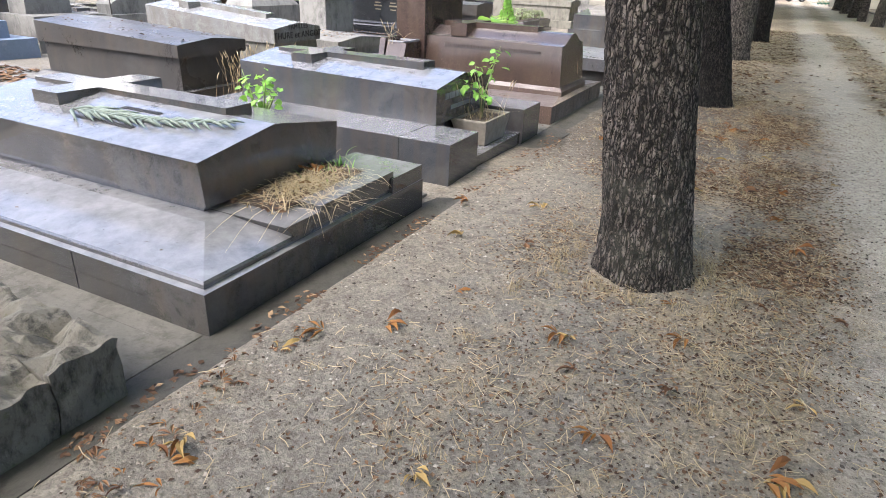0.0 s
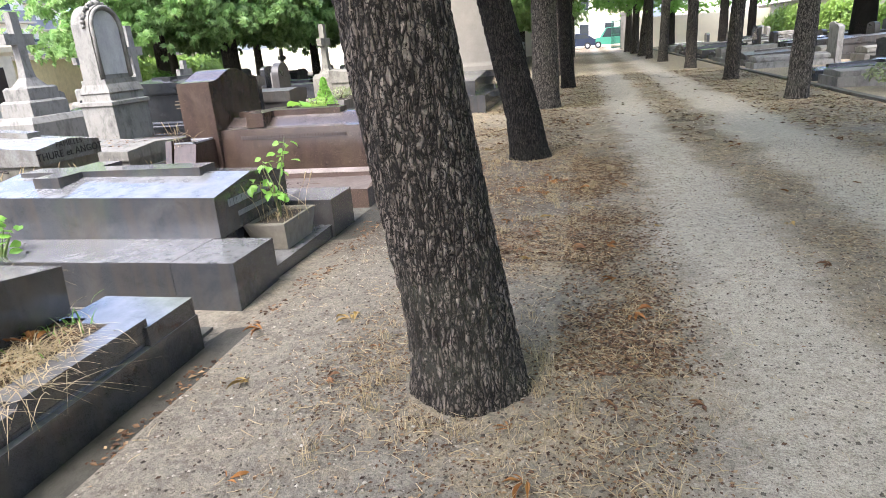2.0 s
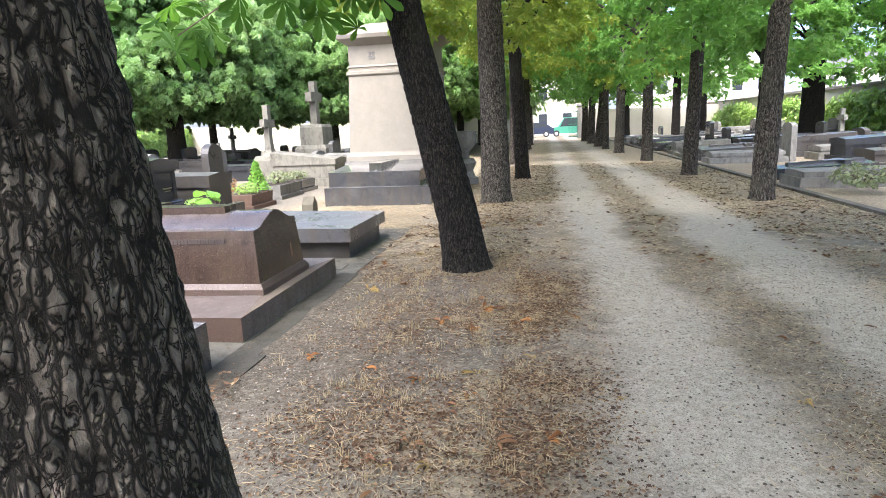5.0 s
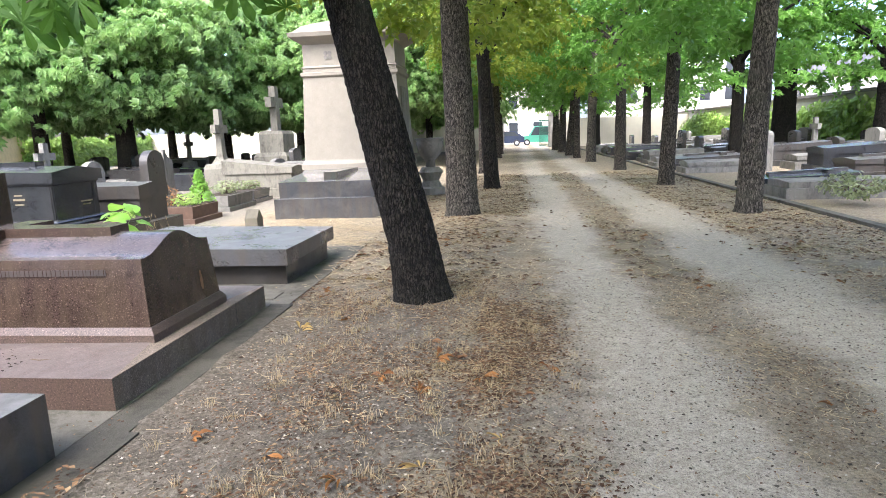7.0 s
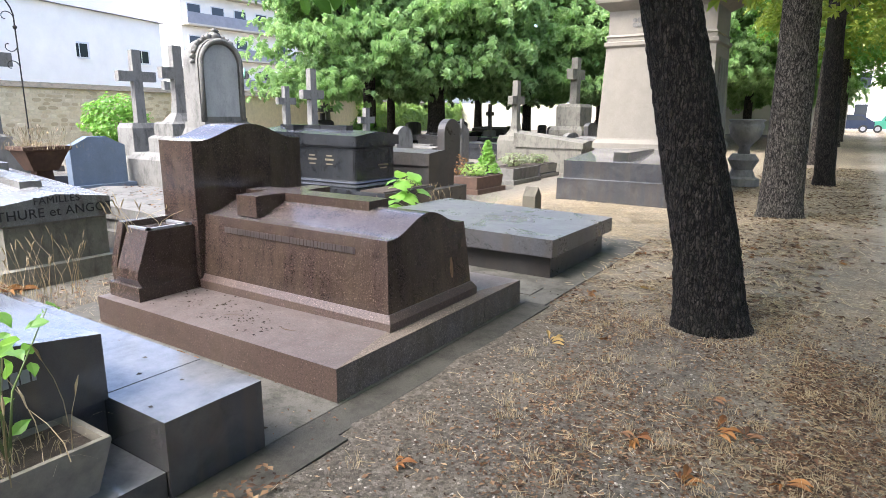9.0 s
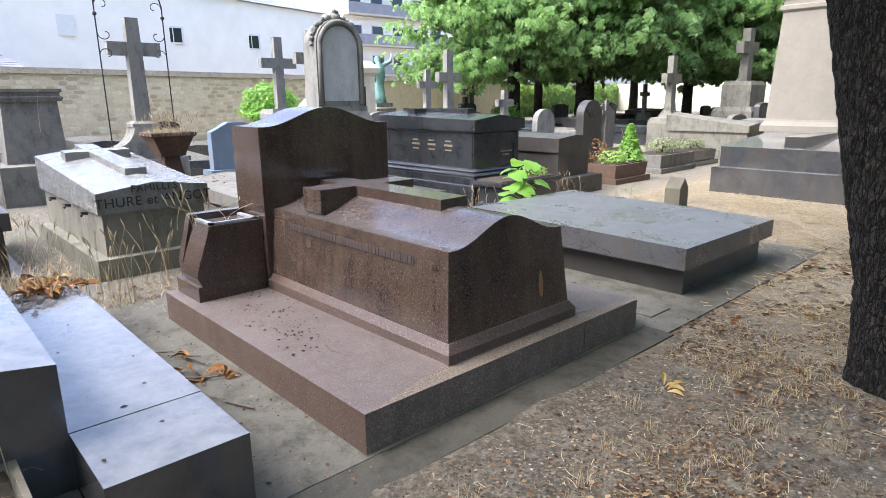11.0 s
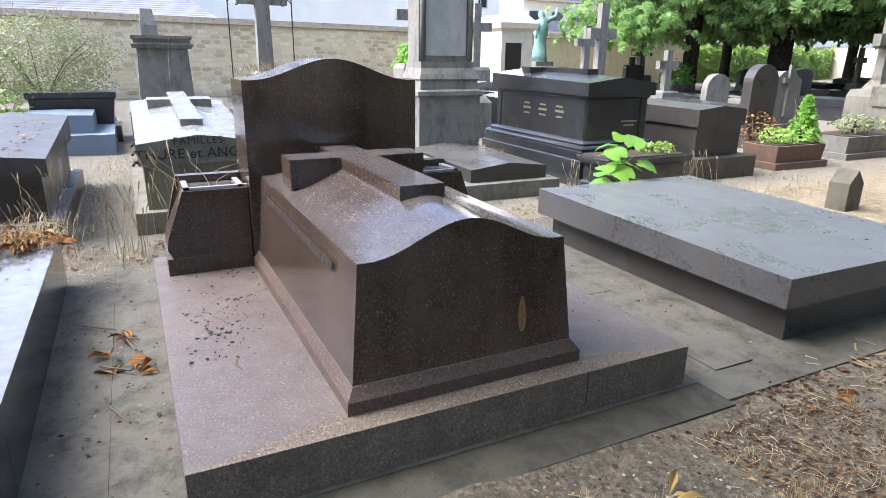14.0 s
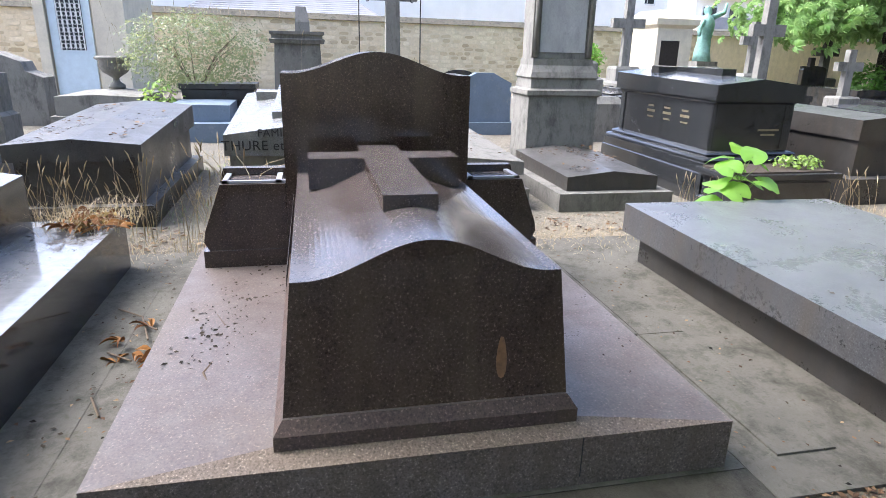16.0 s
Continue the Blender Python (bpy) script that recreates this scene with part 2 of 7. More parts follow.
STONE_DARK = stone("dark_lichened_stone", (0.19, 0.18, 0.162), (0.03, 0.03, 0.028), (0.24, 0.25, 0.22), 0.85, 0.5, 1.3, 0.6, 0.6)
STONE_MOSSY = stone("mossy_old_stone", (0.12, 0.108, 0.083), (0.022, 0.02, 0.017), (0.11, 0.12, 0.05), 0.95, 0.5, 1.6, 1.0, 0.9)
STONE_CRUMBLY = stone("lichened_crumbling_stone", (0.15, 0.136, 0.108), (0.012, 0.011, 0.009), (0.075, 0.08, 0.038), 0.95, 0.6, 3.2, 1.0, 0.97)
CONCRETE = stone("worn_concrete", (0.115, 0.107, 0.09), (0.028, 0.025, 0.018), (0.055, 0.053, 0.034), 0.9, 0.6, 1.1, 0.6, 0.85)
CONCRETE_DAMP = stone("damp_mossy_concrete", (0.062, 0.057, 0.046), (0.018, 0.016, 0.012), (0.034, 0.036, 0.02), 0.8, 0.6, 1.4, 0.6, 0.85)
STONE_STAINED = stone("stained_grey_stone", (0.19, 0.178, 0.145), (0.045, 0.042, 0.034), (0.12, 0.12, 0.075), 0.85, 0.5, 1.2, 0.5, 0.75)
BLUE_STONE = stone("pale_blue_grey_stone", (0.17, 0.215, 0.28), (0.12, 0.15, 0.19), (0.3, 0.3, 0.28), 0.5, 0.25, 0.7, 0.1, 0.4)
MARBLE = stone("veined_grey_marble", (0.46, 0.46, 0.46), (0.20, 0.20, 0.21), (0.33, 0.33, 0.31), 0.5, 0.25, 0.7, 0.1, 0.5)
CREAM_STONE = stone("cream_ashlar", (0.72, 0.645, 0.51), (0.4, 0.35, 0.27), (0.4, 0.37, 0.28), 0.85, 0.2, 0.8, 0.3, 0.3)
MORTAR = stone("lime_mortar", (0.84, 0.71, 0.49), (0.42, 0.34, 0.23), (0.45, 0.4, 0.28), 0.95, 0.25, 1.0, 0.6, 0.3)


def make_ground():
    """Sandy gravel, two worn wheel tracks, dry straw-coloured verges under the trees."""
    n = Nodes("sandy_gravel_and_dry_grass", 0.95, 0, 0.2)
    x = n.axis(0)
    wob = n.math("MULTIPLY", n.math("SUBTRACT", n.noise(0.55, 5, 0.6), 0.5), 1.3)
    fine = n.math("MULTIPLY", n.math("SUBTRACT", n.noise(5, 6, 0.7), 0.5), 0.5)
    u = n.math("ADD", n.math("ADD", x, wob), fine)
    def band(c, w, soft):
        d = n.math("ABSOLUTE", n.math("SUBTRACT", u, c))
        return n.range(d, w, w + soft, 1, 0)
    tracks = n.math("MAXIMUM", band(0.98, 0.26, 0.3), band(2.45, 0.3, 0.35))
    big = n.noise(1.4, 6, 0.65)
    grit = n.noise(110, 4, 0.75)
    peb = n.voronoi(70, out="Color")
    soil = n.ramp(n.noise(9, 8, 0.72), [(0.3, (0.072, 0.063, 0.05)), (0.52, (0.165, 0.146, 0.117)), (0.75, (0.23, 0.205, 0.165))])
    straw = n.ramp(n.noise(26, 8, 0.8, n.scaled(1, 0.6, 1), 1.2), [(0.32, (0.10, 0.075, 0.046)), (0.5, (0.29, 0.225, 0.14)), (0.68, (0.52, 0.435, 0.295))])
    sand = n.ramp(n.noise(14, 7, 0.7), [(0.3, (0.29, 0.255, 0.2)), (0.6, (0.43, 0.385, 0.315)), (0.8, (0.53, 0.48, 0.4))])
    verge = n.range(n.math("ADD", n.math("MULTIPLY", big, 0.9), n.math("MULTIPLY", n.noise(7, 5, 0.7), 0.5)), 0.58, 0.78)
    yy = n.axis(1)
    near = n.math("MULTIPLY", n.range(yy, 6.5, 9.5, 1, 0), n.range(n.axis(0), -1.1, 0.0, 1, 0.12))
    verge = n.math("MAXIMUM", n.math("SUBTRACT", verge, n.math("MULTIPLY", near, 0.85)), n.range(yy, 8.5, 14.0, 0, 0.85))
    # soil and straw get darker around y = 7, towards the graves
    dark_soil = n.math("MULTIPLY", n.range(n.math("ABSOLUTE", n.math("SUBTRACT", yy, 7.0)), 1.1, 2.6, 1, 0), n.range(n.axis(0), -0.6, 0.5, 1, 0))
    soil = n.mix(n.math("MULTIPLY", dark_soil, n.range(n.noise(5, 7, 0.75, None, 0.6), 0.34, 0.6, 0.4, 0.95)), soil, n.ramp(n.noise(40, 5, 0.75), [(0.35, (0.014, 0.010, 0.007)), (0.6, (0.045, 0.033, 0.022)), (0.75, (0.09, 0.066, 0.043))]))
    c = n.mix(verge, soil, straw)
    c = n.mix(n.math("MULTIPLY", dark_soil, n.range(n.noise(3.1, 6, 0.7), 0.3, 0.62, 0.25, 0.75)), c, (0.03, 0.024, 0.018))
    litter = n.math("MULTIPLY", band(0.42, 0.10, 0.35), n.math("MULTIPLY", n.range(yy, 2.5, 5.0, 0.25, 1), n.range(n.noise(3.2, 6, 0.7), 0.42, 0.64, 0.05, 0.75)))
    c = n.mix(n.math("MULTIPLY", tracks, 0.9), c, sand)
    middle = n.math("MULTIPLY", band(1.72, 0.16, 0.35), n.range(n.noise(2.1, 7, 0.72, None, 0.5), 0.36, 0.58, 0.1, 0.8))
    c = n.mix(middle, c, n.ramp(n.noise(48, 6, 0.78), [(0.34, (0.04, 0.03, 0.017)), (0.52, (0.125, 0.095, 0.053)), (0.7, (0.27, 0.215, 0.13))]))
    c = n.mix(litter, c, n.ramp(n.noise(60, 5, 0.75), [(0.35, (0.03, 0.02, 0.012)), (0.55, (0.095, 0.062, 0.036)), (0.7, (0.21, 0.15, 0.09))]))
    c = n.mix(n.range(n.axis(0), -5.2, -4.5, 0.8, 0), c, n.ramp(n.noise(8, 8, 0.75), [(0.3, (0.075, 0.07, 0.055)), (0.55, (0.15, 0.142, 0.12)), (0.75, (0.24, 0.22, 0.18))]))
    speck = n.noise(48, 6, 0.8, None, 0.8)
    c = n.mix(n.range(speck, 0.54, 0.66, 0, 0.7), c, (0.06, 0.045, 0.033))
    c = n.mix(n.range(speck, 0.45, 0.33, 0, 0.3), c, (0.33, 0.29, 0.225))
    c = n.mix(n.range(grit, 0.46, 0.6, 0.0, 0.5), c, (0.05, 0.04, 0.03))
    c = n.mix(n.range(n.noise(21, 5, 0.7, None, 0.4), 0.4, 0.7, 0.12, 0.42), c, n.mix(peb, (0.05, 0.042, 0.031), (0.44, 0.39, 0.32)))
    n.color(c)
    n.bump(n.mix(0.5, grit, n.noise(35, 6, 0.75)), 1.0, 0.014)
    return n.m


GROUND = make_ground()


def bark(name, dark, light, green):
    """Flaky plates, split by wandering upright cracks and shorter level ones."""
    n = Nodes(name, 0.95, 0, 0.2)
    def cracks(scale, squash, width, dist):
        f = n.noise(scale, 3, 0.55, n.scaled(1, 1, squash), dist)
        return n.range(n.math("ABSOLUTE", n.math("SUBTRACT", f, 0.5)), width * 0.25, width, 0, 1)
    warp = n.t.nodes.new("ShaderNodeTexNoise")
    warp.inputs["Scale"].default_value = 14
    warp.inputs["Detail"].default_value = 3
    n.t.links.new(n.co, warp.inputs["Vector"])
    bent = n.t.nodes.new("ShaderNodeVectorMath")
    bent.operation = "MULTIPLY_ADD"
    n.t.links.new(warp.outputs["Color"], bent.inputs[0])
    bent.inputs[1].default_value = (0.02, 0.02, 0.022)
    n.t.links.new(n.scaled(1, 1, 0.19), bent.inputs[2])
    flakes = n.range(n.voronoi(44, bent.outputs[0], "Distance", "DISTANCE_TO_EDGE"), 0.03, 0.2)
    plates = n.math("MULTIPLY", flakes, n.math("MULTIPLY", cracks(44, 0.4, 0.05, 0.4), cracks(22, 1.0, 0.022, 0.4)))
    fine = n.noise(70, 6, 0.75, n.scaled(1, 1, 0.6), 0.5)
    mid = n.noise(26, 5, 0.65, n.scaled(1, 1, 0.5), 0.3)
    c = n.ramp(mid, [(0.36, tuple(k * 0.75 for k in dark)), (0.5, tuple((p + q) / 2 for p, q in zip(dark, light))), (0.6, light), (0.7, tuple(k * 1.4 for k in light))])
    c = n.mix(n.range(fine, 0.4, 0.65, 0, 0.55), c, dark)
    c = n.mix(n.math("MULTIPLY", n.range(n.voronoi(44, bent.outputs[0], "Color"), 0.2, 0.9), 0.28), c, tuple(k * 1.2 for k in light))
    c = n.mix(n.range(plates, 0.0, 0.5, 0.97, 0), c, tuple(k * 0.22 for k in dark))
    c = n.mix(n.range(n.noise(2.2, 5, 0.6), 0.52, 0.75, 0, 0.4), c, green)
    n.color(c)
    n.bump(n.math("ADD", n.math("MULTIPLY", plates, 0.7), n.math("ADD", n.math("MULTIPLY", mid, 0.5), n.math("MULTIPLY", fine, 0.35))), 1.0, 0.022)
    return n.m


BARK = bark("dark_chestnut_bark", (0.045, 0.037, 0.029), (0.225, 0.19, 0.155), (0.085, 0.085, 0.06))
BARK_PALE = bark("pale_grey_bark", (0.055, 0.047, 0.038), (0.24, 0.21, 0.175), (0.13, 0.125, 0.09))
BARK_BLACK = bark("blackish_wet_bark", (0.010, 0.0085, 0.007), (0.055, 0.046, 0.038), (0.026, 0.028, 0.018))


def leaf_material(name, a, b, back=0.4, rough=0.36, spec=0.5):
    n = Nodes(name, rough, 0, spec)
    i = n.island()
    k = n.noise(0.9, 4, 0.6)
    c = n.mix(i, a, b)
    c = n.mix(n.range(k, 0.35, 0.7, 0, 0.45), c, tuple(v * 0.62 for v in a))
    n.color(c)
    t = n.t.nodes.new("ShaderNodeBsdfTranslucent")
    n.t.links.new(n.mix(0.5, c, (b[0] * 1.35, b[1] * 1.3, b[2] * 0.85)), t.inputs["Color"])
    m = n.t.nodes.new("ShaderNodeMixShader")
    m.inputs[0].default_value = back
    n.t.links.new(n.b.outputs[0], m.inputs[1])
    n.t.links.new(t.outputs[0], m.inputs[2])
    n.t.links.new(m.outputs[0], n.t.nodes["Material Output"].inputs["Surface"])
    return n.m


LEAF = leaf_material("chestnut_leaves", (0.085, 0.205, 0.035), (0.20, 0.37, 0.085), 0.6)
LEAF_LIGHT = leaf_material("pale_chestnut_leaves", (0.165, 0.315, 0.1), (0.42, 0.57, 0.27), 0.42)
LEAF_AUTUMN = leaf_material("turning_chestnut_leaves", (0.12, 0.24, 0.035), (0.31, 0.35, 0.06), 0.6)
LEAF_BRIGHT = leaf_material("bright_young_leaves", (0.16, 0.34, 0.05), (0.26, 0.46, 0.09), 0.45)
LEAF_IVY = leaf_material("ivy_hedge_leaves", (0.2, 0.33, 0.065), (0.36, 0.5, 0.14))
LEAF_WILLOWY = leaf_material("grey_green_leaves", (0.15, 0.19, 0.09), (0.28, 0.31, 0.17))
DEAD_LEAF = leaf_material("dead_orange_leaves", (0.17, 0.07, 0.024), (0.40, 0.22, 0.085), 0.2)
STRAW = leaf_material("dry_straw", (0.22, 0.165, 0.09), (0.44, 0.355, 0.22), 0.25)


def plain(name, c, rough=0.6, metal=0.0, vary=0.15, scale=6.0, bump=0.1):
    n = Nodes(name, rough, metal)
    a = n.noise(scale, 6, 0.65)
    f = n.noise(scale * 14, 4, 0.7)
    col = n.mix(n.range(a, 0.3, 0.7), tuple(v * (1 - vary) for v in c), tuple(min(1, v * (1 + vary)) for v in c))
    n.color(n.mix(n.range(f, 0.35, 0.7, 0, vary), col, tuple(v * 0.6 for v in c)))
    n.bump(f, bump, 0.004)
    return n.m


PLASTER = plain("white_rendered_plaster", (0.92, 0.875, 0.79), 0.9, 0, 0.05, 0.7)
PLASTER_CREAM = plain("cream_plaster", (0.5, 0.46, 0.37), 0.9, 0, 0.1, 0.8)
ZINC = plain("grey_zinc_roof", (0.26, 0.26, 0.28), 0.5, 0.3, 0.15, 2)
IRON = plain("rusty_dark_iron", (0.035, 0.028, 0.024), 0.7, 0.4, 0.3, 20)
IRON_RUST = plain("rusted_cast_iron", (0.075, 0.04, 0.025), 0.8, 0.3, 0.35, 15)
VERDIGRIS = plain("green_verdigris_bronze", (0.21, 0.37, 0.33), 0.75, 0.2, 0.3, 9)
BRONZE = plain("dull_green_bronze", (0.12, 0.145, 0.115), 0.6, 0.3, 0.3, 30)
TERRACOTTA = plain("brown_weathered_wood", (0.115, 0.07, 0.05), 0.85, 0, 0.2, 10)
TROUGH = plain("beige_concrete_trough", (0.165, 0.145, 0.115), 0.9, 0, 0.25, 14, 0.3)
BLUE_PAINT = plain("pale_blue_painted_metal", (0.55, 0.63, 0.68), 0.5, 0, 0.08, 8)
GLASS_DARK = plain("dark_window_glass", (0.03, 0.035, 0.04), 0.08, 0, 0.1, 2, 0.0)
GOLD = plain("faded_gilt_lettering", (0.26, 0.22, 0.14), 0.5, 0.5, 0.15, 30)
INCISED = plain("dark_incised_lettering", (0.012, 0.011, 0.011), 0.8, 0, 0.2, 30)
SOIL = plain("dark_potting_soil", (0.045, 0.032, 0.022), 0.97, 0, 0.4, 40, 0.9)
WHITE_METAL = plain("white_painted_frame", (0.7, 0.7, 0.68), 0.5, 0, 0.05, 5)
CAR_BLUE = plain("dark_blue_car_paint", (0.03, 0.04, 0.07), 0.25, 0.2, 0.1, 3, 0.0)
CAR_GREEN = plain("green_van_paint", (0.05, 0.22, 0.15), 0.35, 0.1, 0.1, 3, 0.0)
RUBBER = plain("black_rubber", (0.012, 0.012, 0.012), 0.85, 0, 0.2, 20)

# ---- ground ----
def make_ground_sheet():
    xs = [-260, -120, -60, -40] + list(np.arange(-30, -3, 0.9)) + list(np.arange(-3, -1.8, 0.16)) + list(np.arange(-1.8, -1.2, 0.045)) + list(np.arange(-1.2, 5, 0.16)) + list(np.arange(5, 30, 0.9)) + [40, 70, 140, 260]
    ys = [-200, -60, -20, -8] + list(np.arange(-3, 12, 0.16)) + list(np.arange(12, 60, 0.8)) + [70, 100, 180, 320]
    vs, fs = [], []
    for y in ys:
        for x in xs:
            vs.append((x, y, ground_z(x, y)))
    w = len(xs)
    for j in range(len(ys) - 1):
        for i in range(w - 1):
            a = j * w + i
            fs.append((a, a + 1, a + w + 1, a + w))
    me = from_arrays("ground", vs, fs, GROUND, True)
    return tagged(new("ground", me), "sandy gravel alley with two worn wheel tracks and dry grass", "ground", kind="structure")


make_ground_sheet()


# ---- trees ----
def leaf_template(leaflets, droop=0.25, wide=0.24):
    """A palmate chestnut leaf, 1 across: folded leaflets round the stalk's end."""
    vs, fs = [], []
    for k in range(leaflets):
        a = radians(-105 + 210 * k / (leaflets - 1))
        size = (0.56 + 0.44 * math.cos(a * 0.75)) * 0.6
        d, s = Vector((math.cos(a), math.sin(a), 0)), Vector((-math.sin(a), math.cos(a), 0))
        base = len(vs)
        vs += [Vector((0, 0, 0)), d * size * 0.62 + s * size * wide + Vector((0, 0, 0.07)), d * size + Vector((0, 0, -droop * size)),
               d * size * 0.62 - s * size * wide + Vector((0, 0, 0.07))]
        fs += [(base, base + 3, base + 2), (base, base + 2, base + 1)]
    return np.array([tuple(v) for v in vs]), np.array(fs)


def scatter_leaves(points, normals, sizes, template, gen):
    """Copies of a leaf at points, facing normals, as one pair of vertex and face arrays."""
    tv, tf = template
    n = len(points)
    up = normals / np.linalg.norm(normals, axis=1, keepdims=True)
    r = gen.normal(size=(n, 3))
    t = r - up * np.sum(r * up, axis=1, keepdims=True)
    t /= np.linalg.norm(t, axis=1, keepdims=True)
    b = np.cross(up, t)
    v = tv[None, :, 0, None] * t[:, None, :] + tv[None, :, 1, None] * b[:, None, :] + tv[None, :, 2, None] * up[:, None, :]
    v = v * sizes[:, None, None] + points[:, None, :]
    f = tf[None] + (np.arange(n) * len(tv))[:, None, None]
    return v.reshape(-1, 3), f.reshape(-1, 3)


def crown_mesh(name, seed, low, high, radius, clumps, per, size, material, leaflets=5, flat=0.5, wide=0.24, droop=0.25, core=0.12, lean=0.45):
    """A crown of many leaf clumps between two heights, with an uneven outline and gaps."""
    gen = np.random.default_rng(seed)
    pts, nor = [], []
    for _ in range(clumps):
        a = gen.uniform(0, 2 * math.pi)
        h = gen.uniform(0, 1)
        env = radius * (0.62 + 0.38 * math.sin(math.pi * min(1, 0.25 + 0.75 * h))) * (1.0 if h < 0.6 else 1.0 - 1.1 * (h - 0.6))
        rr = env * math.sqrt(gen.uniform(core, 1.0)) * gen.uniform(0.85, 1.12)
        c = np.array((rr * math.cos(a), rr * math.sin(a), low + (high - low) * h))
        s = gen.uniform(0.45, 0.85) * radius / 3.0
        p = gen.normal(size=(per, 3)) * np.array((s, s, s * flat)) * 0.6
        pts.append(p + c)
        out = p * np.array((0.5, 0.5, 0.4)) / s + np.array((math.cos(a) * lean, math.sin(a) * lean, 0.75)) + gen.normal(size=(per, 3)) * 0.22
        nor.append(out)
    pts, nor = np.concatenate(pts), np.concatenate(nor)
    v, f = scatter_leaves(pts, nor, gen.uniform(0.75, 1.2, len(pts)) * size, leaf_template(leaflets, droop, wide), gen)
    return from_arrays(name, v, f, material)


def trunk_mesh(name, path, seg, per_metre, amp, seed, material):
    """A trunk along (x, y, z, radius) points: flared foot, furrowed bark."""
    zs = [p[2] for p in path]
    rows = max(4, int((zs[-1] - zs[0]) * per_metre))
    vs, fs = [], []
    for j in range(rows + 1):
        z = zs[0] + (zs[-1] - zs[0]) * j / rows
        cx, cy, r = (np.interp(z, zs, [p[k] for p in path]) for k in (0, 1, 3))
        h = z - zs[0]
        r *= 1 + 0.16 * math.exp(-h / 0.10)
        for i in range(seg):
            a = 2 * math.pi * i / seg
            ca, sa = math.cos(a), math.sin(a)
            lob = 0.05 * noise.noise((ca * 1.2, sa * 1.2, h * 0.6 + seed)) + 0.06 * math.exp(-h / 0.15) * math.sin(a * 5 + seed)
            q = Vector((ca * r * 26, sa * r * 26, z * 15 + seed * 5))
            f1 = noise.noise(q) * 0.6 + noise.noise(q * 2.3) * 0.5
            crack = abs(noise.noise(q * 0.8 + Vector((9, 4, 1))))
            d = amp * (f1 - 1.2 * max(0, 0.22 - crack) / 0.22)
            rr = r * (1 + lob) + d
            vs.append((cx + ca * rr, cy + sa * rr, z))
    for j in range(rows):
        for i in range(seg):
            k = (i + 1) % seg
            fs.append((j * seg + i, j * seg + k, (j + 1) * seg + k, (j + 1) * seg + i))
    return from_arrays(name, vs, fs, material, True)


CROWNS = [crown_mesh("crown", 11, 3.0, 8.3, 2.7, 47, 39, 0.37, LEAF), crown_mesh("crown", 12, 2.9, 8.0, 2.8, 47, 39, 0.37, LEAF),
          crown_mesh("crown", 13, 2.9, 8.4, 2.7, 45, 38, 0.37, LEAF_AUTUMN)]


def tree(at, path, label, bark_mat, crown, turn, seg=20, per_metre=5, amp=0.01, crown_at=(0, 0), scale=1.0, lift=0.0, group="chestnut trees along the alley"):
    t = thing("chestnut_tree", label, "tree", at, group)
    me = trunk_mesh("trunk", [(x, y, z, r) for x, y, z, r in path], seg, per_metre, amp, at[1], bark_mat)
    ob = new("trunk", me)
    me.transform(Matrix.Translation(-Vector(at)))
    ob.parent = t
    top = path[-1]
    for k in range(6):
        a = turn + k * 1.05 + rng.uniform(-0.3, 0.3)
        z0 = top[2] - rng.uniform(0.1, 1.3)
        cx, cy = (np.interp(z0, [p[2] for p in path], [p[q] for p in path]) for q in (0, 1))
        L = rng.uniform(1.6, 2.6) * scale
        pts = [(cx, cy, z0), (cx + math.cos(a) * L * 0.4, cy + math.sin(a) * L * 0.4, z0 + L * 0.35), (cx + math.cos(a) * L, cy + math.sin(a) * L, z0 + L * rng.uniform(0.6, 0.9))]
        part("limb", tube(pts, [0.085, 0.06, 0.02], 7), bark_mat, t, rounded=True)
    c = new("crown", CROWNS[crown] if isinstance(crown, int) else crown)
    c.parent = t
    c.location = (top[0] - at[0] + crown_at[0], top[1] - at[1] + crown_at[1], lift)
    c.rotation_euler = (0, 0, turn)
    c.scale = (scale, scale, scale)
    return t


def upright(x, y, r, lean=(0.0, 0.0), h=5.0, taper=0.72):
    z = ground_z(x, y)
    return [(x, y, z - 0.05, r), (x + lean[0] * 0.3, y + lean[1] * 0.3, z + h * 0.3, r * (1 - (1 - taper) * 0.4)), (x + lean[0], y + lean[1], z + h, r * taper)]


tree((-0.38, 3.1, 0), [(-0.345, 3.1, -0.05, 0.24), (-0.375, 3.1, 0.3, 0.226), (-0.45, 3.09, 0.8, 0.217), (-0.55, 3.08, 1.6, 0.205), (-0.72, 3.05, 3.0, 0.185), (-0.85, 3.0, 4.6, 0.15)],
     "leaning horse chestnut with dark furrowed bark beside the alley", BARK, 0, 0.4, 190, 95, 0.008, crown_at=(0.9, -0.3), lift=0.7)
tree((-0.54, 8.47, 0), [(-0.52, 8.47, -0.05, 0.24), (-0.60, 8.46, 0.5, 0.215), (-0.84, 8.44, 1.6, 0.2), (-1.04, 8.4, 2.5, 0.185), (-1.3, 8.3, 4.6, 0.15)],
     "leaning horse chestnut with blackish bark beside the alley", BARK_BLACK, 1, 1.9, 120, 50, 0.010, crown_at=(1.0, 0.4), lift=0.5)
tree((-0.64, 14.0, 0), [(-0.64, 14.0, -0.05, 0.29), (-0.64, 14.0, 1.0, 0.255), (-0.68, 14.0, 3.4, 0.23), (-0.7, 14.0, 5.2, 0.18)],
     "horse chestnut with grey flaking bark beside the alley", BARK_PALE, 2, 2.6, 48, 14, 0.014)
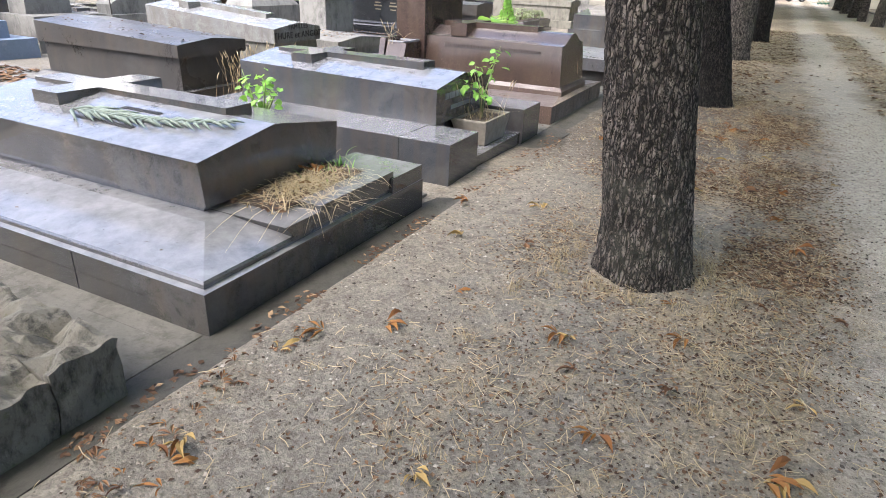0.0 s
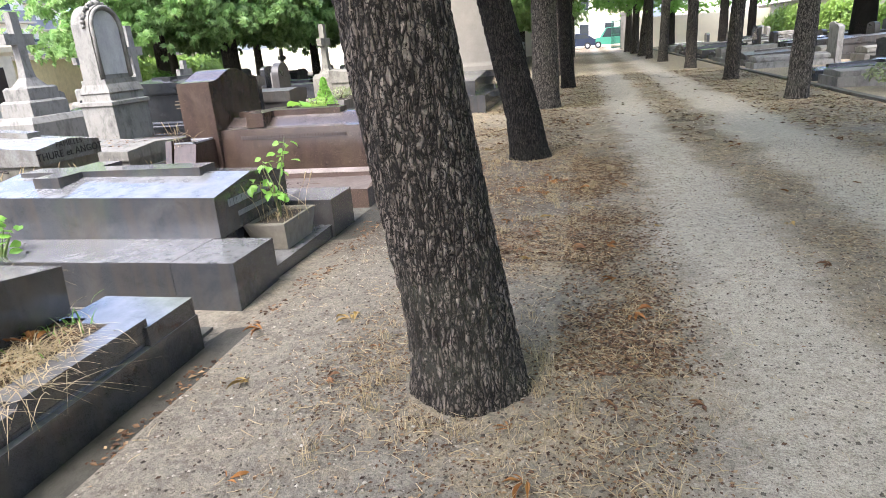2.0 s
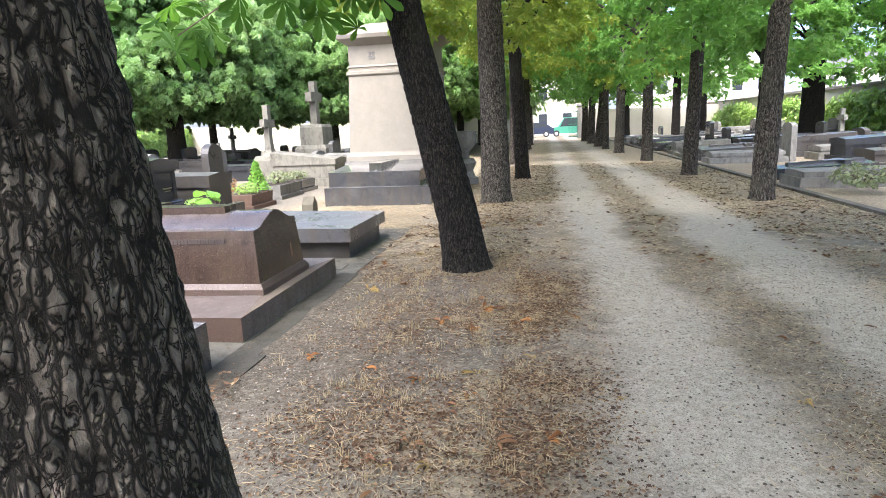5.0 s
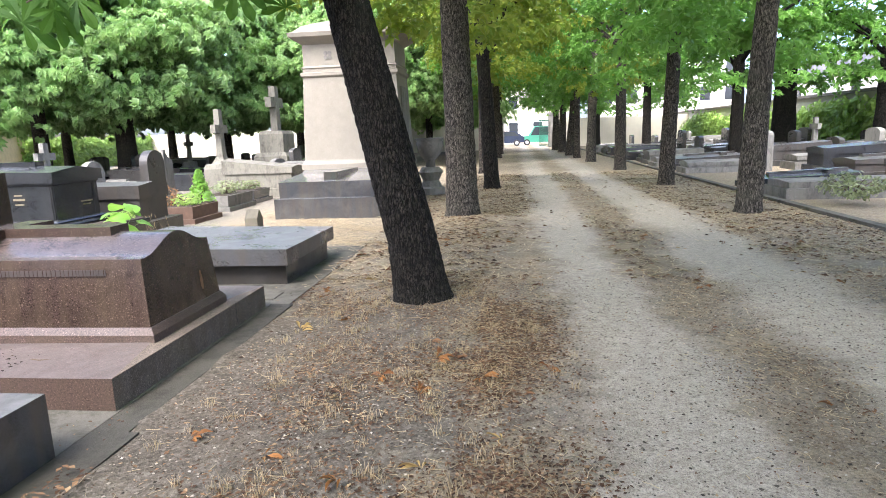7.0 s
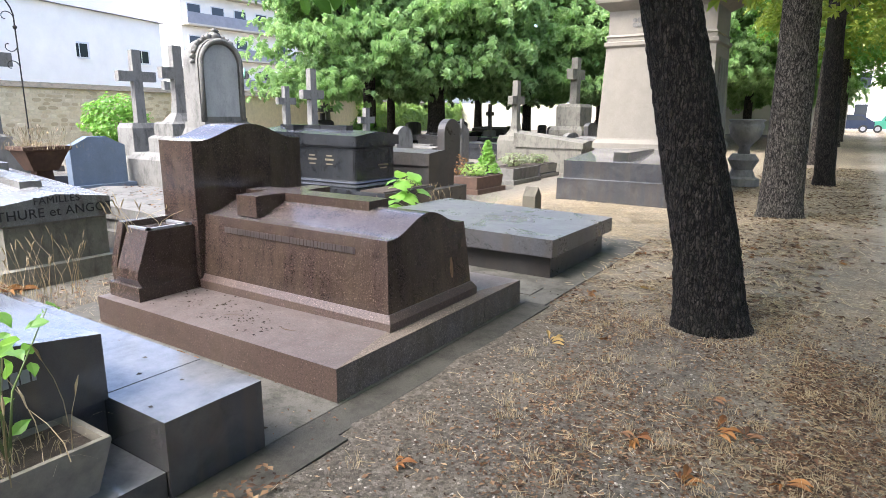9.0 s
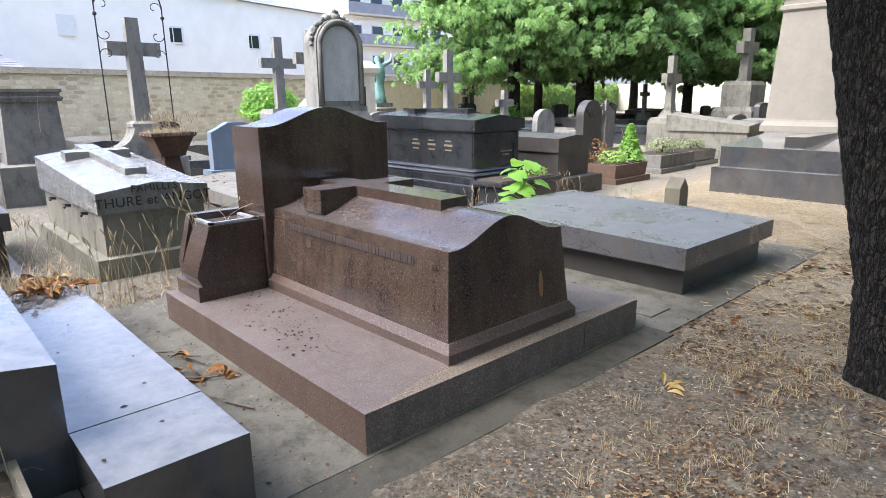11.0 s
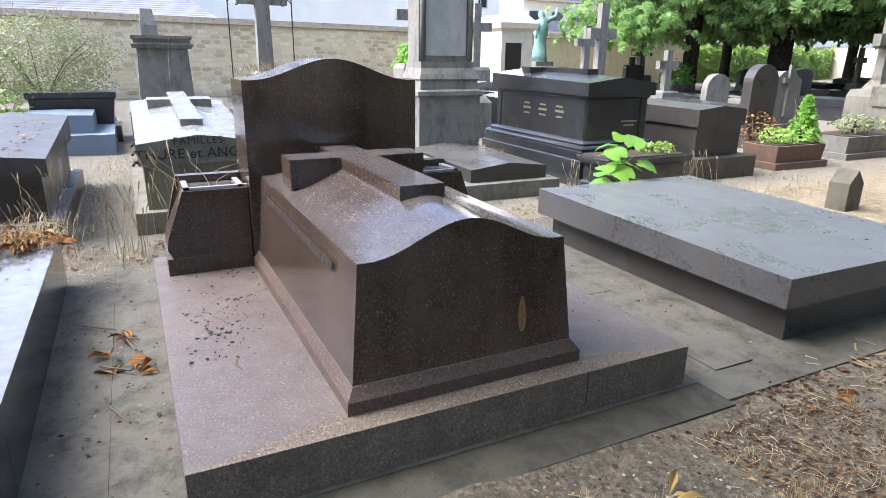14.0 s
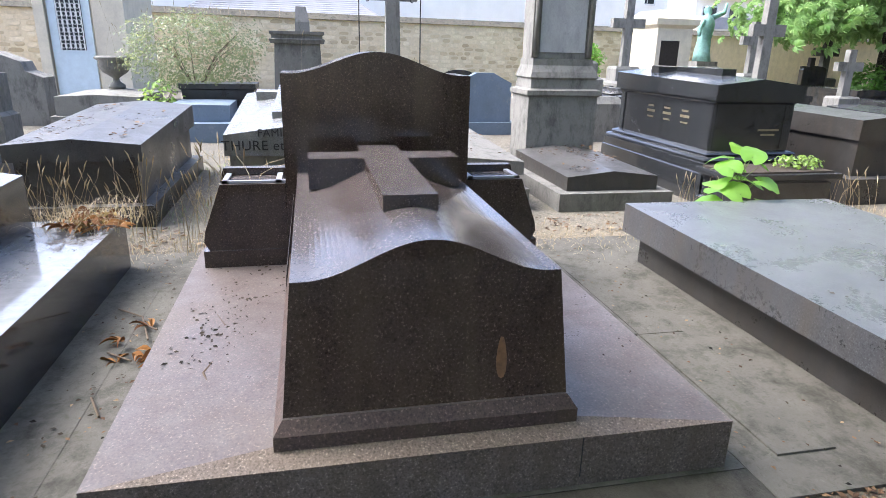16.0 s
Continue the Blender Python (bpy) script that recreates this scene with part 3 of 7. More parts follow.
for i, (x, y, r, lean, m, cr) in enumerate([ (-0.30, 18.9, 0.2, (-0.25, 0), BARK_BLACK, 2), (-0.75, 25.2, 0.24, (0, 0), BARK, 2), (-0.75, 31.0, 0.24, (-.1, 0), BARK, 0), (-0.7, 37.5, 0.24, (0, 0), BARK, 2), (-0.7, 44, 0.24, (0, 0), BARK, 1),
                                            # next six: trunks out of view, added to extend the rows and cast shade
                                            (-0.5, -2.7, 0.23, (0, 0), BARK, 0), (-0.6, -8.2, 0.24, (0, 0), BARK, 1), (4.0, 8.2, 0.2, (0.1, 0), BARK, 1), (4.0, 2.9, 0.2, (0, 0), BARK, 0), (4.0, -2.4, 0.2, (0, 0), BARK, 1), (4.0, -7.8, 0.2, (0, 0), BARK, 0), (3.9, 13.45, 0.2, (0.2, 0.0), BARK_PALE, 0), (3.84, 18.6, 0.19, (0.18, 0), BARK, 1), (3.75, 24.6, 0.2, (0, 0), BARK, 0), (3.5, 30.6, 0.22, (0.1, 0), BARK_PALE, 2), (3.3, 34.6, 0.17, (0, 0), BARK, 1), (3.25, 38.0, 0.26, (0.4, 0), BARK, 0), (3.2, 43, 0.25, (0.1, 0), BARK, 1), (3.1, 48, 0.25, (0.1, 0), BARK, 0)]):
    tree((x, y, 0), upright(x, y, r, lean, 5.0), "horse chestnut with " + {BARK: "dark bark", BARK_PALE: "pale grey bark", BARK_BLACK: "blackish bark"}[m] + " in the alley row", m, cr, i * 1.3, 28 if y < 20 else 14, 8 if y < 20 else 4, 0.012, lift=-0.25 if x > 0 else 0.15)
CROWN_PALE = [crown_mesh("crown", 21, 2.2, 9.0, 3.9, 185, 42, 0.43, LEAF_LIGHT, 7, 0.33, 0.31, 0.5, 0.5, 0.8), crown_mesh("crown", 22, 2.3, 9.0, 3.9, 185, 42, 0.43, LEAF_LIGHT, 7, 0.33, 0.31, 0.5, 0.5, 0.8)]
for i, (x, y, r, s, cr) in enumerate([(-16.6, 24.0, 0.3, 1.0, 0), (-15.0, 26.5, 0.42, 1.1, 1), (-13.7, 32.6, 0.24, 1.0, 0), (-9.0, 37, 0.25, 1.1, 1), (-14, 44, 0.3, 1.1, 0), (-22, 42, 0.3, 1.1, 1), (-4.5, 50.5, 0.3, 1.0, 0), (-10, 52, 0.3, 1.0, 1), (-21, 31, 0.25, 1.1, 0), (-6.0, 33, 0.25, 1.0, 1), (-5.0, 42, 0.25, 1.0, 0)]):
    tree((x, y, 0), upright(x, y, r, (0, 0), 4.5), "spreading chestnut with pale green leaves behind the graves", BARK, CROWN_PALE[cr], i * 1.7 + 0.5, 16, 4, 0.015, scale=s, group="chestnuts behind the graves")
for i, (x, y, r) in enumerate([(11.0, 30.0, 0.5), (8.2, 27.0, 0.25), (13.2, 27.0, 0.42), (8.5, 44, 0.3), (11.5, 50, 0.3), (6.5, 52.5, 0.3)]):
    tree((x, y, 0), upright(x, y, r, (0, 0), 4.5), "chestnut tree with a dark trunk among the graves", BARK_BLACK, CROWNS[i % 2], i * 1.7, 16, 4, 0.015, scale=1.15, lift=-0.7, group="chestnuts among the far graves")


# ---- concrete kerb strips round the front graves ----
def flag(x0, x1, y0, y1, top, label, mat=None, dip=0.0):
    """A slab; by choice it sinks by dip from its outer edge inwards."""
    bm = prism_y([(x0, top - 0.14), (x1, top - 0.14), (x1, top), (x0, top - dip)], y0, y1)
    return single("kerb_slab", bm, mat or CONCRETE, label, "kerb", "concrete slabs along the graves", "structure", 0.006)


for y0, y1, e, top, dip in ((-2.0, 1.42, 0.0, 0.014, 0.045), (1.425, 3.58, 0.02, 0.011, 0.045), (3.585, 6.0, 0.0, -0.033, 0.0), (6.001, 8.35, -0.06, -0.034, 0.0)):
    flag(-4.6, -1.86, y0, y1, top - dip, "worn grey concrete slab between the graves")
    flag(-1.855, -1.60 + e, y0, y1, top, "damp mossy concrete kerb in front of a grave", CONCRETE_DAMP, dip)
flag(-4.6, -1.70, 8.355, 11.2, -0.036, "worn grey concrete slab between the graves")
for x0, x1, y0, y1, z in ((-4.2, -2.9, 8.42, 8.5, -0.022), (-4.2, -2.9, 8.51, 8.76, -0.026), (-2.895, -1.9, 8.51, 8.76, -0.027), (-4.1, -1.9, 3.45, 3.57, -0.012)):
    flag(x0, x1, y0, y1, z, "narrow raised concrete strip between two graves")


# ---- front graves ----
def flat_cross(parent, mat, x_foot, x_head, y, half, arm_x, arm_half, z0, z1, wide):
    """A raised cross lying on a lid; its sides stand free of the slopes."""
    bm = bmesh.new()
    p = [(x_foot, y - half), (x_foot, y + half), (arm_x + wide, y + half), (arm_x + wide, y + arm_half), (arm_x - wide, y + arm_half), (arm_x - wide, y + half), (x_head, y + half),
         (x_head, y - half), (arm_x - wide, y - half), (arm_x - wide, y - arm_half), (arm_x + wide, y - arm_half), (arm_x + wide, y - half)]
    a = [bm.verts.new((x, yy, z0)) for x, yy in p]
    b = [bm.verts.new((x, yy, z1 + (0 if x > arm_x else 0))) for x, yy in p]
    bm.faces.new(a[::-1])
    bm.faces.new(b)
    for i in range(12):
        j = (i + 1) % 12
        bm.faces.new((a[i], a[j], b[j], b[i]))
    return part("cross", bm, mat, parent, bevel=0.004)


def letters(text, mat, parent, origin, rot, size, depth=0.002, spacing=1.0):
    """Lettering as a thin mesh in the built-in font."""
    cu = bpy.data.curves.new("lettering", "FONT")
    cu.body = text
    cu.size = size
    cu.extrude = depth
    cu.align_x = "CENTER"
    cu.space_character = spacing
    tmp = new("lettering", cu)
    me = bpy.data.meshes.new_from_object(tmp.evaluated_get(bpy.context.evaluated_depsgraph_get()))
    bpy.data.objects.remove(tmp)
    me.materials.clear()
    me.transform(Matrix.Translation(origin) @ Euler([radians(a) for a in rot]).to_matrix().to_4x4())
    return link_mesh("lettering", me, mat, parent)


def bars(parent, mat, origin, u, v, rows):
    """Lettering that cannot be read: thin bars; rows of (offset along u, offset along v, length, height)."""
    o, u, v = Vector(origin), Vector(u), Vector(v)
    n = u.cross(v).normalized() * 0.003
    bm = bmesh.new()
    for a, b, l, h in rows:
        k = 0.0
        while k < l:
            w = min(rng.uniform(0.4, 0.9) * h, l - k)
            c = [o + u * (a + k + i * w * 0.8) + v * (b + j * h) for i, j in ((0, 0), (1, 0), (1, 1), (0, 1))]
            lo = [bm.verts.new(p - n * 0.3) for p in c]
            hi = [bm.verts.new(p + n * 0.4) for p in c]
            bm.faces.new(hi)
            for i in range(4):
                bm.faces.new((lo[i], lo[(i + 1) % 4], hi[(i + 1) % 4], hi[i]))
            k += w
    ob = part("lettering", bm, mat, parent)
    ob["kind"] = "stuff"
    return ob


def grave_grey():
    """Grey granite tomb: chamfered plinth, overhanging lid with a cross and a bronze palm, planting tray in front."""
    t = thing("grave", "grey granite tomb with raised cross, bronze palm and dry planting tray", "grave", (-3.0, 2.44, 0.01), "graves along the alley")
    y0, y1, xf, xb = 1.53, 3.36, -1.82, -4.5
    part("plinth", stack([(xb, xf, y0, y1, -0.08), (xb, xf, y0, y1, 0.165), (xb + .03, xf - .03, y0 + .03, y1 - .03, 0.17), (xb + .03, xf - .03, y0 + .03, y1 - .03, 0.19),
                          (xb + .04, xf - .04, y0 + .04, y1 - .04, 0.2), (xb + 0.2, xf - 0.40, y0 + 0.40, y1 - 0.28, 0.262)]), GRANITE_GREY, t, bevel=0.004)
    part("joint", box(-2.66, -2.654, 1.528, 1.56, -0.05, 0.163), INCISED, t)
    ly0, ly1, lf, lb = 1.98, 3.08, -2.28, -4.42
    part("lid_foot", box(lb + 0.06, lf - 0.05, ly0 + 0.05, ly1 - 0.05, 0.25, 0.30), GRANITE_GREY, t, bevel=0.004)
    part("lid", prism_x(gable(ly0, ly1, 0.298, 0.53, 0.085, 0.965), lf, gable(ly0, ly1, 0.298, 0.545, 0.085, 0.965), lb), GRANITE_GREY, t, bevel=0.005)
    flat_cross(t, GRANITE_GREY, -2.62, -4.32, 2.62, 0.10, -3.80, 0.37, 0.52, 0.655, 0.12)
    # bronze palm branch: a stem with many overlapping leaves lying on the near slope
    bm = bmesh.new()
    for k in range(22):
        s = k / 21
        x = -3.55 + 1.02 * s
        y = 2.24 + 0.16 * s - 0.07 * math.sin(s * 3)
        z = 0.532 + (y - ly0) / 0.55 * 0.085 + 0.010
        for sgn in (-1, 1):
            L = rng.uniform(0.2, 0.32) * (1 - 0.5 * s)
            tip = (x + L * 0.85, y + sgn * L * rng.uniform(0.15, 0.5), z + 0.004 + sgn * L * 0.05)
            tube([(x, y, z), ((x + tip[0]) / 2, (y + tip[1]) / 2 + sgn * 0.012, z + 0.02), tip], [0.004, 0.012, 0.002], 5, bm)
    part("palm_branch", bm, BRONZE, t, "dull green bronze palm branch", rounded=True)
    for k in range(4):
        bars(t, INCISED, (-3.45 + 0.05 * k, 2.16 + k * 0.07, 0.565 + k * 0.011), (1, 0, 0), (0, 0.98, 0.15), [(0, 0, 0.5 - 0.06 * k, 0.035)])
    # planting tray in front of the lid
    part("tray", stack([(-2.34, -1.84, 2.12, 3.0, 0.2), (-2.34, -1.84, 2.06, 3.0, 0.27)]), GRANITE_GREY, t, bevel=0.006)
    part("tray_rim", box(-1.98, -1.835, 2.32, 3.02, 0.262, 0.3), GRANITE_GREY, t, bevel=0.006)
    part("end_block", box(-2.34, -1.825, 3.0, 3.352, 0.15, 0.262), GRANITE_GREY, t, bevel=0.006)
    part("soil", box(-2.32, -1.99, 2.2, 2.98, 0.25, 0.285), SOIL, t)
    return t


def grave_blue():
    """Blue-grey granite tomb: broad slab, gabled block with a cross, recess in front."""
    t = thing("grave", "blue-grey polished granite tomb with a low raised cross", "grave", (-3.0, 4.78, 0.0), "graves along the alley")
    g = -0.03
    part("slab", box(-4.35, -2.27, 3.80, 5.74, g, 0.285), GRANITE_BLUE, t, bevel=0.006)
    part("front_block", box(-2.267, -1.85, 3.80, 4.29, g, 0.283), GRANITE_BLUE, t, bevel=0.006)
    part("front_block", box(-2.267, -1.85, 5.29, 5.74, g, 0.283), GRANITE_BLUE, t, bevel=0.006)
    part("sill", box(-2.267, -1.87, 4.292, 5.288, g, 0.075), GRANITE_BLUE, t, bevel=0.006)
    part("lid", prism_x(gable(4.27, 5.28, 0.286, 0.56, 0.075), -2.21, gable(4.27, 5.28, 0.286, 0.60, 0.075), -4.2), GRANITE_BLUE, t, bevel=0.006)
    flat_cross(t, GRANITE_BLUE, -2.55, -4.1, 4.775, 0.10, -3.65, 0.33, 0.56, 0.69, 0.11)
    bars(t, plain("worn_grey_lettering", (0.2, 0.2, 0.2), 0.8), (-2.207, 4.42, 0.46), (0, 1, 0), (0, 0, 1), [(0, 0, 0.62, 0.05), (0.1, -0.09, 0.4, 0.035)])
    return t


def ogee(y0, y1, z, peak, n=14):
    """The top of a curved gable, from y1 back to y0."""
    out = []
    for i in range(n + 1):
        s = 1 - 2 * i / n
        k = 0.5 + 0.5 * math.cos(math.pi * min(1, abs(s) / 0.92))
        out.append((y0 + (y1 - y0) * (0.5 + s / 2), z + peak * k))
    return out


def grave_brown():
    """Brown speckled granite tomb with curved lid, cross, headstone and two flower vases."""
    t = thing("grave", "brown polished granite tomb with headstone, cross and two vases", "grave", (-3.0, 7.25, -0.05), "graves along the alley")
    g = -0.07
    xf, xb, y0, y1 = -1.88, -4.12, 6.23, 8.28
    v = [(xb, y0, g), (xf, y0, g), (xf, y1, g), (xb, y1, g), (xb, y0, .15), (xf, y0, .15), (xf, y1, .15), (xb, y1, .15), (-1.975, 6.77, .172), (-1.975, 7.73, .172), (xb, 6.78, .15), (xb, 7.72, .15)]
    plinth = part("plinth", solid(v, [(3, 2, 1, 0), (0, 1, 5, 4), (1, 2, 6, 5), (2, 3, 7, 6), (3, 0, 4, 10, 11, 7), (5, 6, 9, 8), (4, 5, 8, 10), (6, 7, 11, 9), (8, 9, 11, 10)]), GRANITE_HONED, t, bevel=0.005)
    plinth.data.materials.append(GRANITE_ROUGH)
    for f in plinth.data.polygons:
        if f.normal.x > 0.12:
            f.material_index = 1
    part("joint", box(-1.981, -1.878, 7.73, 7.733, 0.0, 0.1505), INCISED, t)
    part("foot_mould", stack([(-3.70, -1.95, 6.755, 7.735, 0.15), (-3.70, -1.95, 6.755, 7.735, 0.215), (-3.70, -1.978, 6.783, 7.707, 0.257), (-3.70, -1.985, 6.79, 7.7, 0.26)]), GRANITE_HONED, t, bevel=0.004)
    a = [(6.785, 0.258), (7.705, 0.258)] + ogee(6.825, 7.665, 0.685, 0.115, 44)
    b = [(6.785, 0.258), (7.705, 0.258)] + ogee(6.825, 7.665, 0.69, 0.115, 44)
    bm = bmesh.new()
    prism_x(a, -2.02, b, -3.69, bm)
    lid = part("lid", bm, GRANITE_BROWN, t, bevel=0.004)
    for vert in lid.data.vertices:
        if vert.co.x + ORIGIN[t].x > -2.1 and vert.co.z + ORIGIN[t].z < 0.3:
            vert.co.x += 0.035
    flat_cross(t, GRANITE_BROWN, -2.42, -3.62, 7.245, 0.10, -3.30, 0.36, 0.70, 0.845, 0.10)
    hs = [(6.76, 0.152), (7.77, 0.152)] + ogee(6.76, 7.77, 1.205, 0.115, 44)
    part("headstone", prism_x(hs, -3.685, hs, -4.07), GRANITE_BROWN, t, bevel=0.005)
    for ya, yb, s in ((6.30, 6.755, 1), (7.775, 8.23, -1)):
        o, i = (ya, yb) if s > 0 else (yb, ya)
        lo, hi = min(o, i), max(o, i)
        part("vase_foot", box(-4.08, -3.72, lo, hi, 0.152, 0.25), GRANITE_BROWN, t, bevel=0.005)
        side = [(i, 0.25), (i, 0.62), (o + s * 0.11, 0.62), (o + s * 0.09, 0.56), (o + s * 0.015, 0.36), (o + s * 0.005, 0.30), (o + s * 0.03, 0.25)]
        part("vase", prism_x(side, -3.73, side, -3.98), GRANITE_BROWN, t, bevel=0.004)
        side2 = [(i, 0.25), (i, 0.66), (o + s * 0.10, 0.66), (o + s * 0.02, 0.36), (o + s * 0.03, 0.25)]
        part("vase_back", prism_x(side2, -4.0, side2, -4.07), GRANITE_BROWN, t, bevel=0.004)
        bm = bmesh.new()
        for yy in ((o + s * 0.12), i - s * 0.05):
            add_box(bm, -3.985, -3.75, min(yy, yy + s * 0.03), max(yy, yy + s * 0.03), 0.622, 0.635)
        add_box(bm, -3.775, -3.75, min(o + s * .12, i), max(o + s * .12, i), 0.622, 0.635)
        part("liner", bm, ZINC, vase_of(t), "dull metal flower liner")
    bars(t, plain("worn_brown_lettering", (0.04, 0.029, 0.025), 0.5), (-3.45, 6.806, 0.585), (1, 0, 0), (0, 0.03, 1), [(0, 0, 1.2, 0.04)])
    rust_mark(t)
    return t


def rust_mark(t):
    bm = bmesh.new()
    ring = [(7.475 + 0.017 * math.cos(a) * (1 - 0.3 * math.sin(a)), 0.405 + 0.075 * math.sin(a)) for a in [2 * math.pi * i / 16 for i in range(16)]]
    lo = [bm.verts.new((-1.9845 - (z - 0.26) * 0.0824, y, z)) for y, z in ring]
    hi = [bm.verts.new((-1.983 - (z - 0.26) * 0.0824, y, z)) for y, z in ring]
    bm.faces.new(hi)
    for i in range(16):
        bm.faces.new((lo[i], lo[(i + 1) % 16], hi[(i + 1) % 16], hi[i]))
    part("rust_mark", bm, plain("rust_stain", (0.17, 0.085, 0.035), 0.5, 0, 0.4, 40), t, "orange rust mark")


def vase_of(t):
    return [c for c in t.children if c.name.startswith("vase") and not c.name.startswith(("vase_foot", "vase_back"))][-1]


def grave_slab():
    """Flat speckled granite slab overhanging a darker base."""
    t = thing("grave", "flat speckled grey granite slab on a recessed base", "grave", (-3.0, 9.8, -0.05), "graves along the alley")
    part("base", box(-4.0, -1.99, 9.10, 10.45, -0.07, 0.175), GRANITE_OLD, t, bevel=0.006)
    part("slab", prism_x([(8.99, 0.176), (10.56, 0.176), (10.56, 0.325), (8.99, 0.335)], -1.93, [(8.99, 0.176), (10.6, 0.176), (10.6, 0.36), (8.99, 0.37)], -4.06), GRANITE_SPECK, t, bevel=0.006)
    return t


def grave_ruin():
    """Crumbling mossy stone border of an old grave."""
    t = thing("grave", "crumbling mossy stone grave border with a dark hollow", "grave", (-2.6, 0.5, 0.0), "graves along the alley")
    for a, b, c, d, z0, z1 in ((-4.2, -1.76, 0.86, 1.10, -0.03, 0.25), (-2.02, -1.76, -0.9, 0.855, -0.03, 0.23), (-4.2, -2.1, 0.66, 0.855, 0.05, 0.30)):
        bm = box(a, b, c, d, z0, z1)
        for lo, hi, axis in ((a, b, (1, 0, 0)), (c, d, (0, 1, 0)), (z0, z1, (0, 0, 1))):
            for k in range(1, int((hi - lo) / 0.024)):
                bmesh.ops.bisect_plane(bm, geom=bm.verts[:] + bm.edges[:] + bm.faces[:], plane_co=Vector(axis) * (lo + k * 0.024), plane_no=axis)
        for w in bm.verts:
            p = w.co.copy()
            k = noise.noise(p * 4.5) * 0.05 + noise.noise(p * 11) * 0.035 + noise.noise(p * 26) * 0.02
            rise = smooth(z0 + 0.08, z1, p.z)
            w.co += Vector((noise.noise(p * 9) * 0.018, noise.noise(p * 10 + Vector((3, 1, 2))) * 0.022, min(0.012, k * 1.2 - 0.02) * rise))
        part("border", bm, STONE_CRUMBLY, t)
    part("hollow", box(-4.1, -2.0, -0.8, 0.7, 0.0, 0.06), SOIL, t)
    return t


grave_ruin()
grave_grey()
grave_blue()
grave_brown()
grave_slab()


# ---- the second row and the graves behind ----
def tomb(label, xf, xb, y0, y1, z0, mat, plinth, body, lid, ridge=0.06, back=0.0, over=0.03, inset=0.1, plinth_mat=None, cross=None, group="graves of the second row", name="grave", taper=0.0, steps=0):
    """A tomb along x: plinth, body, gabled lid, by choice a raised cross. plinth, body, lid: heights."""
    s = 1 if xf > xb else -1
    t = thing(name, label, "grave", ((xf + xb) / 2, (y0 + y1) / 2, z0), group)
    def r(d):
        return (min(xf, xb) + d, max(xf, xb) - d, y0 + d, y1 - d)
    z = z0 - 0.04
    top = z0 + plinth
    p = r(-inset)
    if steps:
        lev = []
        for k in range(steps):
            d = -inset + inset * k / steps
            lev += [shrink(r(d), 0, z0 + plinth * k / steps - (0.04 if k == 0 else 0)), shrink(r(d), 0, z0 + plinth * (k + 0.8) / steps), shrink(r(d + 0.02), 0, z0 + plinth * (k + 1) / steps)]
        part("plinth", stack(lev), plinth_mat or mat, t, bevel=0.005)
    else:
        part("plinth", box(*p, z, top), plinth_mat or mat, t, bevel=0.006)
    b0, b1 = r(0.0), r(taper)
    if body > 0:
        part("body", stack([(*b0, top), (*b1, top + body)]), plinth_mat or mat, t, bevel=0.005)
    q = r(taper - over)
    zt = top + body + 0.002
    a = gable(q[2], q[3], zt, zt + lid, ridge)
    b = gable(q[2], q[3], zt, zt + lid + back, ridge)
    xa, xc = (q[1], q[0]) if s > 0 else (q[0], q[1])
    part("lid", prism_x(a, xa, b, xc), mat, t, bevel=0.006)
    if cross:
        m = (y0 + y1) / 2
        L = abs(xb - xf)
        f, h = xa - s * L * 0.2, xc + s * L * 0.04
        arm = xc + s * L * 0.26
        half, ah = 0.09, (y1 - y0) * 0.36
        def top_at(x):
            return zt + lid + ridge + back * abs((x - xa) / (xc - xa))
        def slab(ya, yb, xs, deep):
            pa, pb = ([(ya, top_at(x) - deep), (yb, top_at(x) - deep), (yb, top_at(x) + cross), (ya, top_at(x) + cross)] for x in xs)
            return prism_x(pa, xs[0], pb, xs[1])
        part("cross", slab(m - half, m + half, (f, h), 0.04), mat, t, bevel=0.004)
        for q0, q1 in ((m - ah, m - half - 0.001), (m + half + 0.001, m + ah)):
            part("cross_arm", slab(q0, q1, (arm + s * 0.09, arm - s * 0.09), 0.065), mat, t, bevel=0.004)
    return t


def upright_cross(label, x, y, z, h, w, th, mat, base, group="stone crosses", face=0.0, flare=0.0, block=None):
    """A standing cross on a stepped pedestal. base: list of (half width, height)."""
    t = thing("stone_cross", label, "cross", (x, y, z), group)
    zz = z - 0.03
    for k, (b, hh) in enumerate(base):
        nb = base[k + 1][0] if k + 1 < len(base) else th
        part("pedestal", stack([(x - b * 0.8, x + b * 0.8, y - b, y + b, zz), (x - b * 0.8, x + b * 0.8, y - b, y + b, zz + hh * 0.85), (x - b * 0.7, x + b * 0.7, y - b * 0.88, y + b * 0.88, zz + hh)]), mat, t, bevel=0.01)
        zz += hh + 0.001
    aw = w / 2
    az = zz + h * 0.64
    k = th * 0.75
    if flare:
        part("foot", stack([(x - flare * 0.7, x + flare * 0.7, y - flare, y + flare, zz), (x - k * 1.2, x + k * 1.2, y - th * 1.2, y + th * 1.2, zz + h * 0.12), (x - k, x + k, y - th, y + th, zz + h * 0.25)]), mat, t, bevel=0.006)
    part("shaft", stack([(x - k, x + k, y - th, y + th, zz), (x - k * 0.9, x + k * 0.9, y - th * 0.9, y + th * 0.9, zz + h)]), mat, t, bevel=0.008)
    for sg in (-1, 1):
        ya, yb = sorted((y + sg * (th * 0.9), y + sg * aw))
        part("arm", box(x - k * 0.9, x + k * 0.9, ya, yb, az - th, az + th), mat, t, bevel=0.008)
    return t


